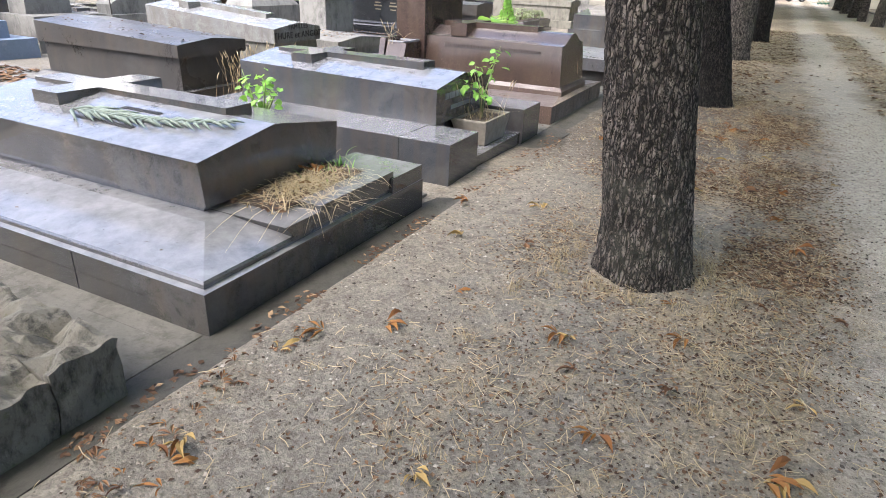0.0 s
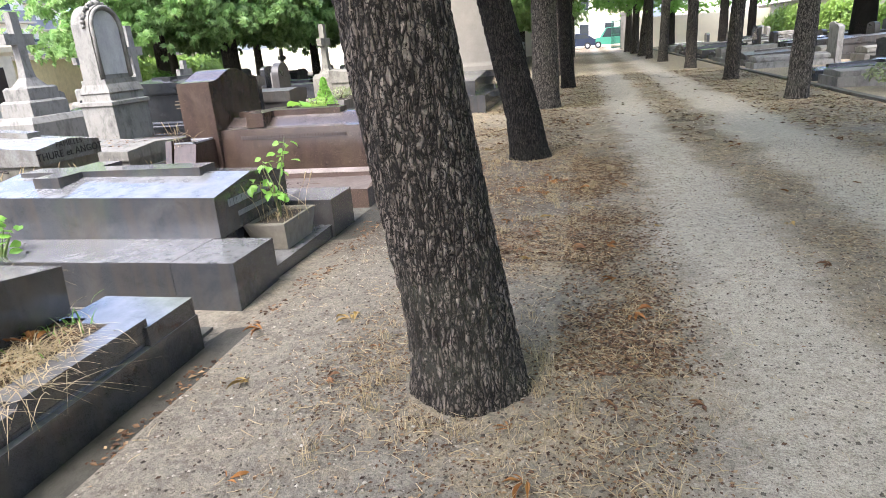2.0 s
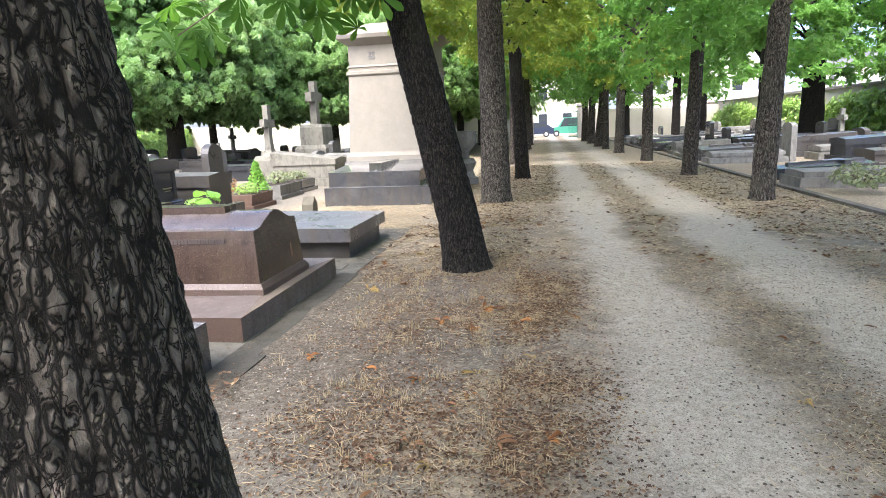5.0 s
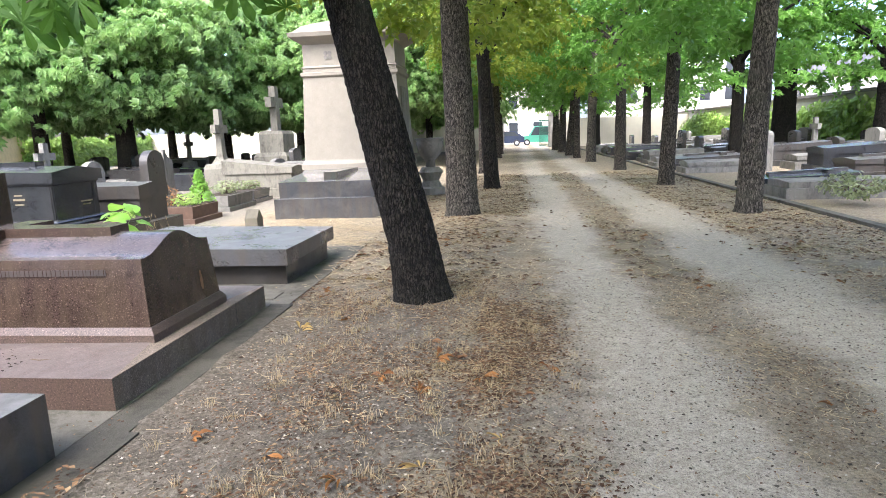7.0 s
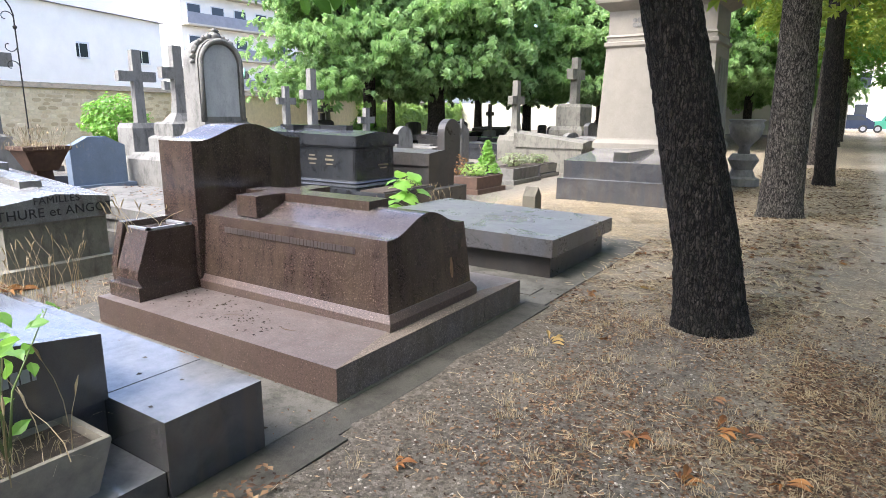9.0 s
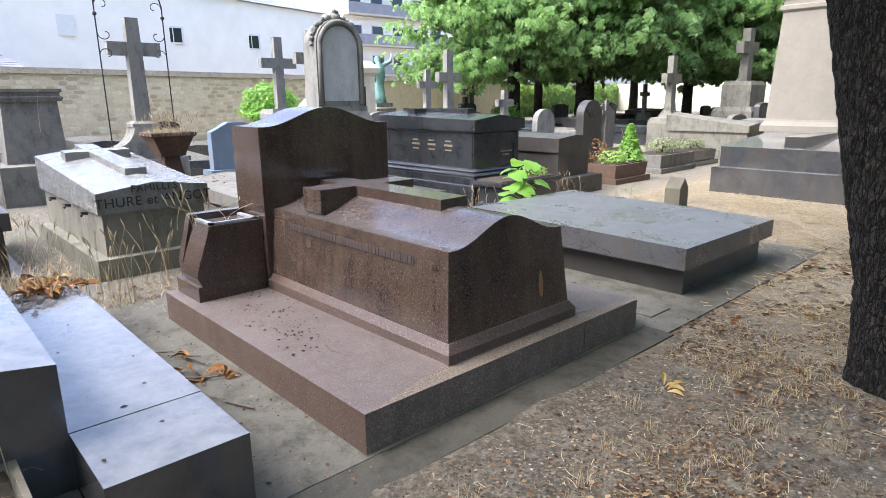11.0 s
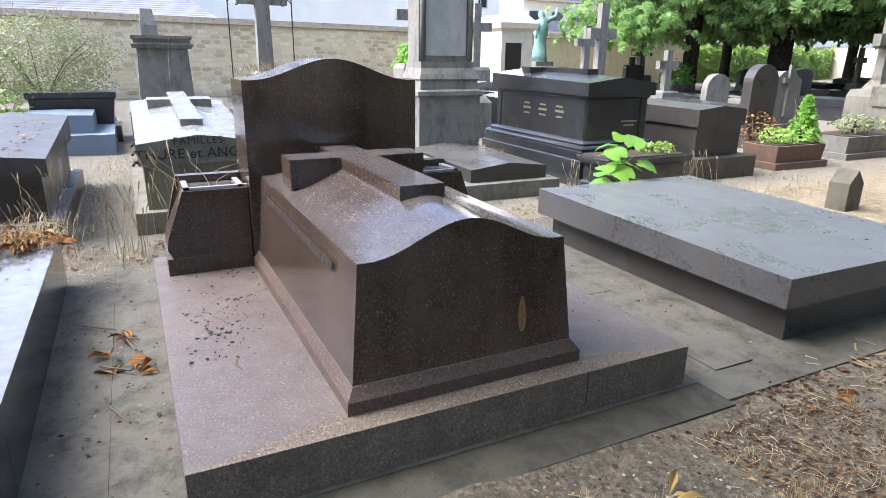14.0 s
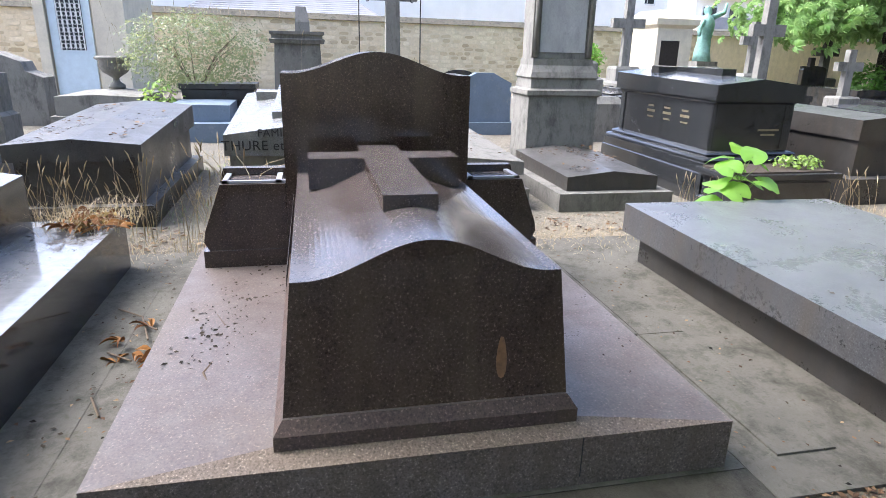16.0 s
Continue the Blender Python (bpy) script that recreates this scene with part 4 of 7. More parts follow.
G = -0.05
dark = tomb("dark weathered granite tomb strewn with dead leaves", -5.47, -7.7, 4.70, 5.57, G, GRANITE_OLD, 0.17, 0.34, 0.13, 0.045, 0.10, 0.05, 0.1)
thure = tomb("grey stone tomb with raised cross and incised family names", -5.54, -7.72, 6.25, 7.09, G, GRANITE_LIGHT, 0.17, 0.36, 0.17, 0.06, 0.17, 0.035, 0.1, STONE_STAINED, 0.05)
for hx in (-6.0, -6.6, -7.2):
    part("handle", tube([(hx, 6.255, 0.43), (hx, 6.19, 0.44), (hx + 0.1, 6.18, 0.43)], [0.014, 0.014, 0.012], 6), IRON, thure, "small iron ring handle")
letters("FAMILLES", INCISED, thure, (-5.497, 6.67, 0.64), (90, 0, 90), 0.085, spacing=1.1)
letters("THURE et ANGOT", INCISED, thure, (-5.497, 6.67, 0.53), (90, 0, 90), 0.112, spacing=1.05)
tomb("low grey slab tomb covered in lichen", -5.6, -7.6, 7.65, 8.75, G, STONE_DARK, 0.2, 0.12, 0.12, 0.05, 0.05, 0.03, 0.08)
mossy = tomb("low mossy slab tomb with dead leaves at its head", -5.55, -7.0, 9.22, 10.07, G, GRANITE_OLD, 0.17, 0.0, 0.13, 0.05, 0.02, 0.03, 0.14, STONE_DARK)
def black_tomb():
    """A tall polished tomb: block, rolled mouldings, panelled body, gabled lid."""
    t = thing("grave", "tall polished black granite tomb on a moulded plinth", "grave", (-6.67, 11.18, G), "graves of the second row")
    R = (-7.62, -5.72, 10.74, 11.62)
    part("block", stack([shrink(R, -0.14, G - 0.04), shrink(R, -0.14, 0.24), shrink(R, -0.13, 0.25)]), GRANITE_BLACK, t, bevel=0.006)
    part("plinth", stack([shrink(R, -0.12, 0.251), shrink(R, -0.12, 0.34), shrink(R, -0.10, 0.35), shrink(R, -0.115, 0.37), shrink(R, -0.10, 0.39), shrink(R, -0.05, 0.40), shrink(R, -0.065, 0.42), shrink(R, -0.05, 0.435), shrink(R, -0.005, 0.45)]), GRANITE_BLACK, t, bevel=0.004)
    part("body", stack([shrink(R, 0.0, 0.451), shrink(R, 0.0, 0.90), shrink(R, -0.02, 0.92), shrink(R, -0.02, 0.94)]), GRANITE_BLACK, t, bevel=0.005)
    for y in (10.76, 11.52):
        part("pilaster", box(-5.722, -5.708, y, y + 0.09, 0.455, 0.895), GRANITE_BLACK, t, bevel=0.003)
    for x in (-7.6, -5.83):
        part("pilaster", box(x, x + 0.09, 10.728, 10.742, 0.455, 0.895), GRANITE_BLACK, t, bevel=0.003)
    pa, pb = gable(10.69, 11.67, 0.941, 1.08, 0.06), gable(10.69, 11.67, 0.941, 1.13, 0.06)
    part("lid", prism_x(pa, -5.65, pb, -7.69), GRANITE_BLACK, t, bevel=0.006)
    flat_cross(t, GRANITE_BLACK, -6.2, -7.6, 11.18, 0.08, -7.15, 0.3, 1.10, 1.215, 0.08)
    return t


blk = black_tomb()
bars(blk, GOLD, (-5.717, 10.95, 0.62), (0, 1, 0), (0, 0, 1), [(0.3, 0.02, 0.24, 0.02), (0.34, -0.025, 0.16, 0.018)])
for k in range(3):
    bars(blk, GOLD, (-6.95 + 0.34 * k, 10.737, 0.78), (1, 0, 0), (0, 0, 1), [(0, 0, 0.12, 0.02), (-0.02, -0.06, 0.17, 0.028), (0, -0.12, 0.13, 0.018)])
tomb("dark granite tomb with a heavy lid", -5.5, -7.5, 12.25, 13.0, G, GRANITE_OLD, 0.26, 0.36, 0.2, 0.04, 0.02, 0.03, 0.16)
tomb("small polished black tomb between taller ones", -9.0, -10.8, 12.3, 13.1, G, GRANITE_BLACK, 0.2, 0.3, 0.15, 0.05, 0.02)

# the planting box before the black tomb
pb = thing("planting_box", "black granite planting box with dry weeds", "planter", (-5.15, 11.0, G))
part("box", stack([(-5.40, -4.95, 10.45, 11.55, G - 0.03), (-5.40, -4.95, 10.45, 11.55, 0.08), (-5.37, -4.98, 10.48, 11.52, 0.1), (-5.37, -4.98, 10.48, 11.52, 0.27), (-5.43, -4.93, 10.42, 11.58, 0.31), (-5.43, -4.93, 10.42, 11.58, 0.36)]), GRANITE_BLACK, pb, bevel=0.006)
part("soil", box(-5.39, -4.98, 10.47, 11.53, 0.34, 0.375), SOIL, pb)


def stele():
    t = thing("stele", "tall arched stone stele with a veined marble panel", "gravestone", (-7.3, 9.72, G), "steles")
    part("pedestal", stack([(-7.62, -7.05, 9.31, 10.14, G), (-7.62, -7.05, 9.31, 10.14, 0.86), (-7.65, -7.02, 9.28, 10.17, 0.88), (-7.65, -7.02, 9.28, 10.17, 0.93), (-7.6, -7.07, 9.33, 10.12, 0.95), (-7.59, -7.08, 9.34, 10.11, 1.05),
                            (-7.61, -7.06, 9.32, 10.13, 1.07), (-7.59, -7.08, 9.34, 10.11, 1.13), (-7.56, -7.12, 9.36, 10.08, 1.2), (-7.56, -7.12, 9.36, 10.08, 1.27)]), LIMESTONE, t, bevel=0.008)
    n = 16
    y0, y1, zs = 9.36, 10.08, 2.02
    m, r = (y0 + y1) / 2, (y1 - y0) / 2
    arch = [(y0, 1.272), (y1, 1.272)] + [(m + r * math.cos(math.pi * i / n), zs + r * math.sin(math.pi * i / n)) for i in range(n + 1)]
    part("shaft", prism_x(arch, -7.19, arch, -7.5), LIMESTONE, t, bevel=0.012)
    r2 = r - 0.09
    pan = [(m - r2, 1.34), (m + r2, 1.34)] + [(m + r2 * math.cos(math.pi * i / n), zs + r2 * math.sin(math.pi * i / n)) for i in range(n + 1)]
    part("panel", prism_x(pan, -7.182, pan, -7.2), MARBLE, t, "grey veined marble panel")
    rim = bmesh.new()
    pts = [(-7.17, y0 + 0.04, 1.29)] + [(-7.17, m - (r - 0.04) * math.cos(math.pi * i / n), zs + (r - 0.04) * math.sin(math.pi * i / n)) for i in range(n + 1)] + [(-7.17, y1 - 0.04, 1.29)]
    tube(pts, [0.032] * len(pts), 8, rim)
    part("moulding", rim, LIMESTONE, t, rounded=True)
    bm = bmesh.new()
    for i in range(19):
        a = math.pi * (0.03 + 0.94 * i / 18)
        c = Vector((-7.27, m + (r + 0.02) * math.cos(a), zs + (r + 0.02) * math.sin(a)))
        bmesh.ops.create_icosphere(bm, subdivisions=2, radius=0.03 + 0.012 * (i % 2) + (0.03 if i == 9 else 0), matrix=Matrix.Translation(c))
    bmesh.ops.create_icosphere(bm, subdivisions=2, radius=0.045, matrix=Matrix.Translation((-7.27, m, zs + r + 0.09)))
    for v in bm.verts:
        v.co += v.normal * 0.03 * noise.noise(v.co * 30)
    part("carved_crest", bm, LIMESTONE, t, "carved foliage crest", rounded=True)


stele()


def iron_cross_grave():
    c = thing("stone_cross", "grey stone cross on a broad swept pedestal inside an iron frame", "cross", (-10.75, 8.25, G), "stone crosses")
    part("base", box(-11.2, -10.45, 7.68, 8.82, G - 0.03, 0.46), LIMESTONE, c, bevel=0.01)
    half = [(0.50, 0.461), (0.50, 0.62), (0.46, 0.66), (0.36, 0.70), (0.27, 0.77), (0.21, 0.87), (0.18, 0.97)]
    prof = [(8.25 + w, z) for w, z in half] + [(8.25 - w, z) for w, z in half[::-1]]
    part("pedestal", prism_x(prof, -10.55, prof, -10.95), LIMESTONE, c, bevel=0.012)
    part("collar", stack([(-10.93, -10.57, 8.05, 8.45, 0.971), (-10.93, -10.57, 8.05, 8.45, 1.02), (-10.88, -10.62, 8.1, 8.4, 1.06)]), LIMESTONE, c, bevel=0.008)
    part("shaft", stack([(-10.84, -10.66, 8.13, 8.37, 1.061), (-10.83, -10.67, 8.155, 8.345, 2.62)]), LIMESTONE, c, bevel=0.01)
    for ya, yb in ((7.86, 8.153), (8.347, 8.64)):
        part("arm", box(-10.82, -10.68, ya, yb, 2.06, 2.26), LIMESTONE, c, bevel=0.01)
    t = thing("wrought_iron_arch", "thin rusty wrought iron arch with scrolls", "railing", (-10.5, 8.2, G))
    for y in (7.70, 8.66):
        part("post", tube([(-10.5, y, G - 0.03), (-10.5, y, 2.8)], [0.010, 0.010], 6), IRON, t)
        bm = bmesh.new()
        bmesh.ops.create_icosphere(bm, subdivisions=2, radius=0.03, matrix=Matrix.Translation((-10.5, y, 2.62)))
        part("knob", bm, IRON, t, rounded=True)
    n = 20
    part("arch", tube([(-10.5, 8.18 - 0.48 * math.cos(math.pi * i / n), 2.75 + 0.42 * math.sin(math.pi * i / n)) for i in range(n + 1)], [0.011] * (n + 1), 6), IRON, t)
    for sy, y in ((1, 7.70), (-1, 8.66)):
        for z0, s in ((2.05, 1), (2.35, -1), (2.75, 1)):
            pts = []
            for i in range(22):
                a = i / 21 * 4.6
                r = 0.11 * (1 - i / 26)
                pts.append((-10.5, y + sy * (0.11 - r * math.cos(a)), z0 + s * r * math.sin(a)))
            part("scroll", tube(pts, [0.007] * 22, 5), IRON, t)


iron_cross_grave()


def pale_block():
    t = thing("gravestone", "grey weathered stone block with a moulded cap", "gravestone", (-10.9, 6.75, G), "steles")
    part("base", box(-11.3, -10.3, 6.2, 7.3, G - 0.03, 0.5), STONE_DARK, t, bevel=0.01)
    part("shaft", stack([(-11.2, -10.75, 6.36, 7.14, 0.5), (-11.2, -10.75, 6.40, 7.10, 1.38)]), STONE_DARK, t, bevel=0.01)
    part("cap", stack([(-11.22, -10.72, 6.34, 7.16, 1.381), (-11.25, -10.7, 6.32, 7.18, 1.44), (-11.22, -10.73, 6.36, 7.14, 1.46), (-11.22, -10.73, 6.36, 7.14, 1.5), (-11.25, -10.7, 6.33, 7.17, 1.52), (-11.25, -10.7, 6.33, 7.17, 1.56)]), STONE_DARK, t, bevel=0.008)


pale_block()
broken = thing("column", "broken pale stone column", "column", (-16.6, 6.8, 0), "steles")
part("shaft", stack([(-16.8, -16.4, 6.6, 7.0, 0), (-16.78, -16.42, 6.63, 6.97, 1.9), (-16.75, -16.5, 6.66, 6.9, 2.25)]), LIMESTONE, broken, bevel=0.02)

upright_cross("pale stone cross on a high block", -12.3, 11.55, G, 1.45, 0.8, 0.10, LIMESTONE, [(0.6, 0.6), (0.35, 0.65)])
upright_cross("ornate stone cross with a flared stepped foot", -10.4, 11.2, G, 1.35, 0.66, 0.10, LIMESTONE, [(0.75, 0.75), (0.45, 0.3), (0.36, 0.25)], flare=0.25)
upright_cross("square-armed weathered stone cross", -11.5, 15.7, G, 1.75, 0.72, 0.11, LIMESTONE, [(0.45, 0.5), (0.3, 0.3)])
upright_cross("tall pale stone cross before the wall", -16.8, 15.5, G, 1.75, 0.95, 0.12, LIMESTONE, [(0.55, 0.55), (0.36, 0.55)])
upright_cross("small black iron cross", -17.2, 21.9, G, 0.95, 0.62, 0.09, IRON, [(0.3, 0.5)])
upright_cross("distant pale stone cross", -19.0, 24.0, G, 1.3, 0.9, 0.13, LIMESTONE, [(0.5, 0.5), (0.35, 0.3)])
upright_cross("distant pale stone cross", -15.5, 18.5, G, 1.3, 0.75, 0.11, LIMESTONE, [(0.5, 0.6), (0.35, 0.4)])
# these three take a darker stone that stands in for tree shade
upright_cross("pale stone cross on a tall shouldered pedestal", -9.3, 27.8, G, 1.75, 1.25, 0.19, STONE_STAINED, [(0.85, 1.0), (0.62, 0.85)])
upright_cross("pale stone cross at the head of a sloping tomb", -7.7, 19.6, G, 1.45, 0.72, 0.11, STONE_STAINED, [(0.42, 0.9)], flare=0.26)
tomb("stone tomb toned darker for tree shade, with a sloping lid before a cross", -5.45, -7.25, 18.75, 19.65, G, STONE_STAINED, 0.22, 0.38, 0.14, 0.05, 0.22, 0.04, 0.12)

for x, y, w, h, mat, lab in ((-7.26, 15.57, 0.62, 1.28, GRANITE_OLD, "dark round-topped granite headstone"), (-8.3, 17.6, 0.8, 1.15, STONE_DARK, "grey shouldered headstone with a raised cross"), (-11.5, 19.5, 0.8, 1.0, LIMESTONE, "pale round-topped stone headstone"), (-10.9, 9.85, 0.95, 0.98, BLUE_STONE, "low pale blue-grey shouldered headstone")):
    t = thing("headstone", lab, "gravestone", (x, y, G), "headstones")
    part("base", box(x - 0.2, x + 0.2, y - w * 0.6, y + w * 0.6, G - 0.03, 0.16), mat, t, bevel=0.008)
    prof = [(y - w / 2, 0.16), (y + w / 2, 0.16)]
    if "round" in lab:
        prof += [(y + w / 2 * math.cos(math.pi * i / 14), h - w * 0.45 + w * 0.45 * math.sin(math.pi * i / 14)) for i in range(15)]
    else:
        prof += [(y + w / 2, h - 0.16), (y + w * 0.36, h - 0.1), (y + w * 0.16, h), (y - w * 0.16, h), (y - w * 0.36, h - 0.1), (y - w / 2, h - 0.16)]
    part("slab", prism_x(prof, x + 0.08, prof, x - 0.1), mat, t, bevel=0.01)
    if "cross" in lab:
        bm = add_box(bmesh.new(), x + 0.082, x + 0.13, y - 0.05, y + 0.05, 0.3, h + 0.12)
        add_box(bm, x + 0.082, x + 0.128, y - 0.18, y - 0.052, h - 0.22, h - 0.12)
        add_box(bm, x + 0.082, x + 0.128, y + 0.052, y + 0.18, h - 0.22, h - 0.12)
        part("cross", bm, mat, t)


def monument():
    t = thing("monument", "tall cream stone funerary monument on a dark stepped tomb", "monument", (-3.1, 15.5, G))
    part("lower_step", box(-4.1, -1.93, 14.13, 17.6, G - 0.04, 0.32), GRANITE_BLUE, t, bevel=0.012)
    p = [(14.22, 0.322), (17.5, 0.322), (17.5, 0.75), (16.0, 0.75), (14.22, 0.62)]
    part("tomb_slab", prism_x(p, -4.02, p, -2.15), GRANITE_BLUE, t, bevel=0.01)
    bm = add_box(bmesh.new(), -3.2, -2.95, 14.35, 15.9, 0.6, 0.78)
    part("cross", bm, GRANITE_GREY, t, bevel=0.006)
    x0, x1, y0, y1 = -4.12, -2.02, 16.05, 17.45
    R = (x0, x1, y0, y1)
    part("pier", stack([shrink(R, -0.06, 0.751), shrink(R, -0.06, 0.85), shrink(R, -0.01, 0.92), shrink(R, 0.0, 0.95), shrink(R, 0.07, 2.62), shrink(R, 0.03, 2.66), shrink(R, 0.03, 2.72), shrink(R, 0.07, 2.74),
                        shrink(R, 0.07, 2.80), shrink(R, 0.05, 2.82), shrink(R, 0.09, 2.86), shrink(R, 0.09, 3.28), shrink(R, 0.0, 3.34), shrink(R, -0.12, 3.42), shrink(R, -0.14, 3.5), shrink(R, -0.05, 3.53), shrink(R, 0.1, 3.66), shrink(R, 0.5, 3.8)]), LIMESTONE_CLEAN, t, bevel=0.012)
    bm = bmesh.new()
    for k in range(4):
        a = math.pi / 4 + k * math.pi / 2
        c = Vector((-3.5 + 0.06 * math.cos(a), y0 + 0.083, 3.06 + 0.06 * math.sin(a)))
        bmesh.ops.create_cone(bm, segments=10, radius1=0.042, radius2=0.042, depth=0.02, cap_ends=True, matrix=Matrix.Translation(c) @ Euler((math.pi / 2, 0, 0)).to_matrix().to_4x4())
    part("rosette", bm, STONE_DARK, t, "dark four-lobed rosette")
    part("side_panel", box(x1 - 0.07, x1 - 0.02, y0 + 0.35, y1 - 0.35, 1.2, 2.4), STONE_DARK, t)


monument()
u = thing("urn", "dark carved stone urn on a pedestal beside the monument", "urn", (-1.75, 18.2, 0))
part("pedestal", lathe([(0.34, -0.03), (0.34, 0.12), (0.26, 0.16), (0.2, 0.3), (0.3, 0.5), (0.22, 0.62)], -1.75, 18.2, 16), STONE_DARK, u, rounded=False)
part("bowl", lathe([(0.12, 0.62), (0.1, 0.75), (0.28, 0.95), (0.34, 1.2), (0.3, 1.24), (0.36, 1.3), (0.3, 1.31)], -1.75, 18.2, 20), STONE_DARK, u, rounded=True)

# ---- the far side: rubble wall, houses, chapels ----
def wall_x(y):
    return -20.2 - 0.22 * y


def far_wall():
    bm = bmesh.new()
    v = []
    for y in (-40, 58):
        x = wall_x(y)
        v += [(x, y, -0.1), (x - 0.45, y, -0.1), (x - 0.45, y, 2.18), (x, y, 2.18)]
    bm = solid(v, [(0, 1, 2, 3), (7, 6, 5, 4), (0, 4, 5, 1), (1, 5, 6, 2), (2, 6, 7, 3), (3, 7, 4, 0)])
    w = part("wall_west", bm, MORTAR)
    tagged(w, "cream rubble stone boundary wall with a tiled coping", "wall", kind="structure")
    bm = bmesh.new()
    v = []
    for y in (-40, 58):
        x = wall_x(y)
        v += [(x + 0.1, y, 2.185), (x - 0.55, y, 2.185), (x - 0.22, y, 2.38)]
    cp = part("wall_coping", solid(v, [(0, 1, 2), (5, 4, 3), (0, 3, 4, 1), (1, 4, 5, 2), (2, 5, 3, 0)]), STONE_MOSSY)
    cp.parent = w
    return w


WALL_WEST = far_wall()


def house_white():
    """The long white house behind the wall."""
    t = thing("house", "long white rendered house behind the cemetery wall", "house", (-40, 10, 0))
    v = []
    for y in (-30, 32):
        x = -33 - 0.31 * y
        v += [(x, y, 0), (x - 9, y - 2.8, 0), (x - 9, y - 2.8, 7.6), (x, y, 7.6)]
    part("wall", solid(v, [(0, 1, 2, 3), (7, 6, 5, 4), (0, 4, 5, 1), (1, 5, 6, 2), (2, 6, 7, 3), (3, 7, 4, 0)]), PLASTER, t)
    v = []
    for y in (-30.4, 32.4):
        x = -33 - 0.31 * y
        v += [(x + 0.35, y, 7.61), (x - 9.3, y - 2.8, 7.61), (x - 4.5, y - 1.4, 9.6)]
    part("roof", solid(v, [(0, 1, 2), (5, 4, 3), (0, 3, 4, 1), (1, 4, 5, 2), (2, 5, 3, 0)]), ZINC, t)
    for y in (-12, -4, 2, 7, 13, 19.2, 25.0, 30):
        x = -33 - 0.31 * y
        wdw = part("window", box(x - 0.05, x + 0.05, y - 0.62, y + 0.62, 4.6, 5.6), WHITE_METAL, t)
        for a, b in ((-0.5, -0.03), (0.03, 0.5)) if y > 16 else ():
            part("pane", box(x + 0.04, x + 0.06, y + a, y + b, 4.7, 5.5), GLASS_DARK, wdw)
    return t


house_white()


def low_roof(x, y, w, d, h, label):
    t = thing("house", label, "house", (x, y, 0))
    part("wall", box(x - d, x, y - w / 2, y + w / 2, 0, h), PLASTER_CREAM, t)
    v = [(x + 0.3, y - w / 2 - .3, h), (x + 0.3, y + w / 2 + .3, h), (x - d - .3, y + w / 2 + .3, h), (x - d - .3, y - w / 2 - .3, h), (x - d / 2, y - w / 2 + 1.5, h + 1.5), (x - d / 2, y + w / 2 - 1.5, h + 1.5)]
    part("roof", solid(v, [(3, 2, 1, 0), (0, 1, 5, 4), (1, 2, 5), (2, 3, 4, 5), (3, 0, 4)]), ZINC, t)
    for k in range(14):
        z = h + 0.1 + 1.38 * k / 14
        f = 1 - (z - h) / 1.5
        part("roof_course", box(x + 0.3 - (1 - f) * (d / 2 + .3), x + 0.34 - (1 - f) * (d / 2 + .3), y - w / 2 - .3 + 1.8 * (1 - f), y + w / 2 + .3 - 1.8 * (1 - f), z - 0.03, z), ZINC, t)


low_roof(-31, 5.9, 8.0, 6, 2.75, "low shed with a grey slatted roof behind the wall")


def apartment(x, y, w, d, floors, label, turn):
    t = thing("apartment_building", label, "building", (x, y, 0))
    part("wall", box(x - d, x, y - w / 2, y + w / 2, 0, floors * 2.8 + 0.6), PLASTER, t)
    part("roof", box(x - d - 0.2, x + 0.2, y - w / 2 - 0.2, y + w / 2 + 0.2, floors * 2.8 + 0.6, floors * 2.8 + 0.9), ZINC, t)
    for f in range(floors):
        z = f * 2.8 + 1.0
        for k in range(int(w // 2.6)):
            yy = y - w / 2 + 1.4 + 2.6 * k
            wd = part("window", box(x - 0.02, x + 0.06, yy - 0.75, yy + 0.75, z, z + 1.7), WHITE_METAL, t)
            part("pane", box(x + 0.05, x + 0.07, yy - 0.65, yy + 0.65, z + 0.1, z + 1.6), GLASS_DARK, wd)
        if f:
            b = part("balcony", box(x, x + 1.1, y - w / 2, y + w / 2, z - 0.35, z - 0.2), PLASTER_CREAM, t)
            part("railing", box(x + 1.05, x + 1.1, y - w / 2, y + w / 2, z - 0.2, z + 0.75), ZINC, b)


apartment(-52, 47, 14, 10, 6, "white apartment block with balconies behind the wall", 0)
apartment(-60, 62, 12, 10, 6, "white apartment block with grey balconies behind the wall", 0)


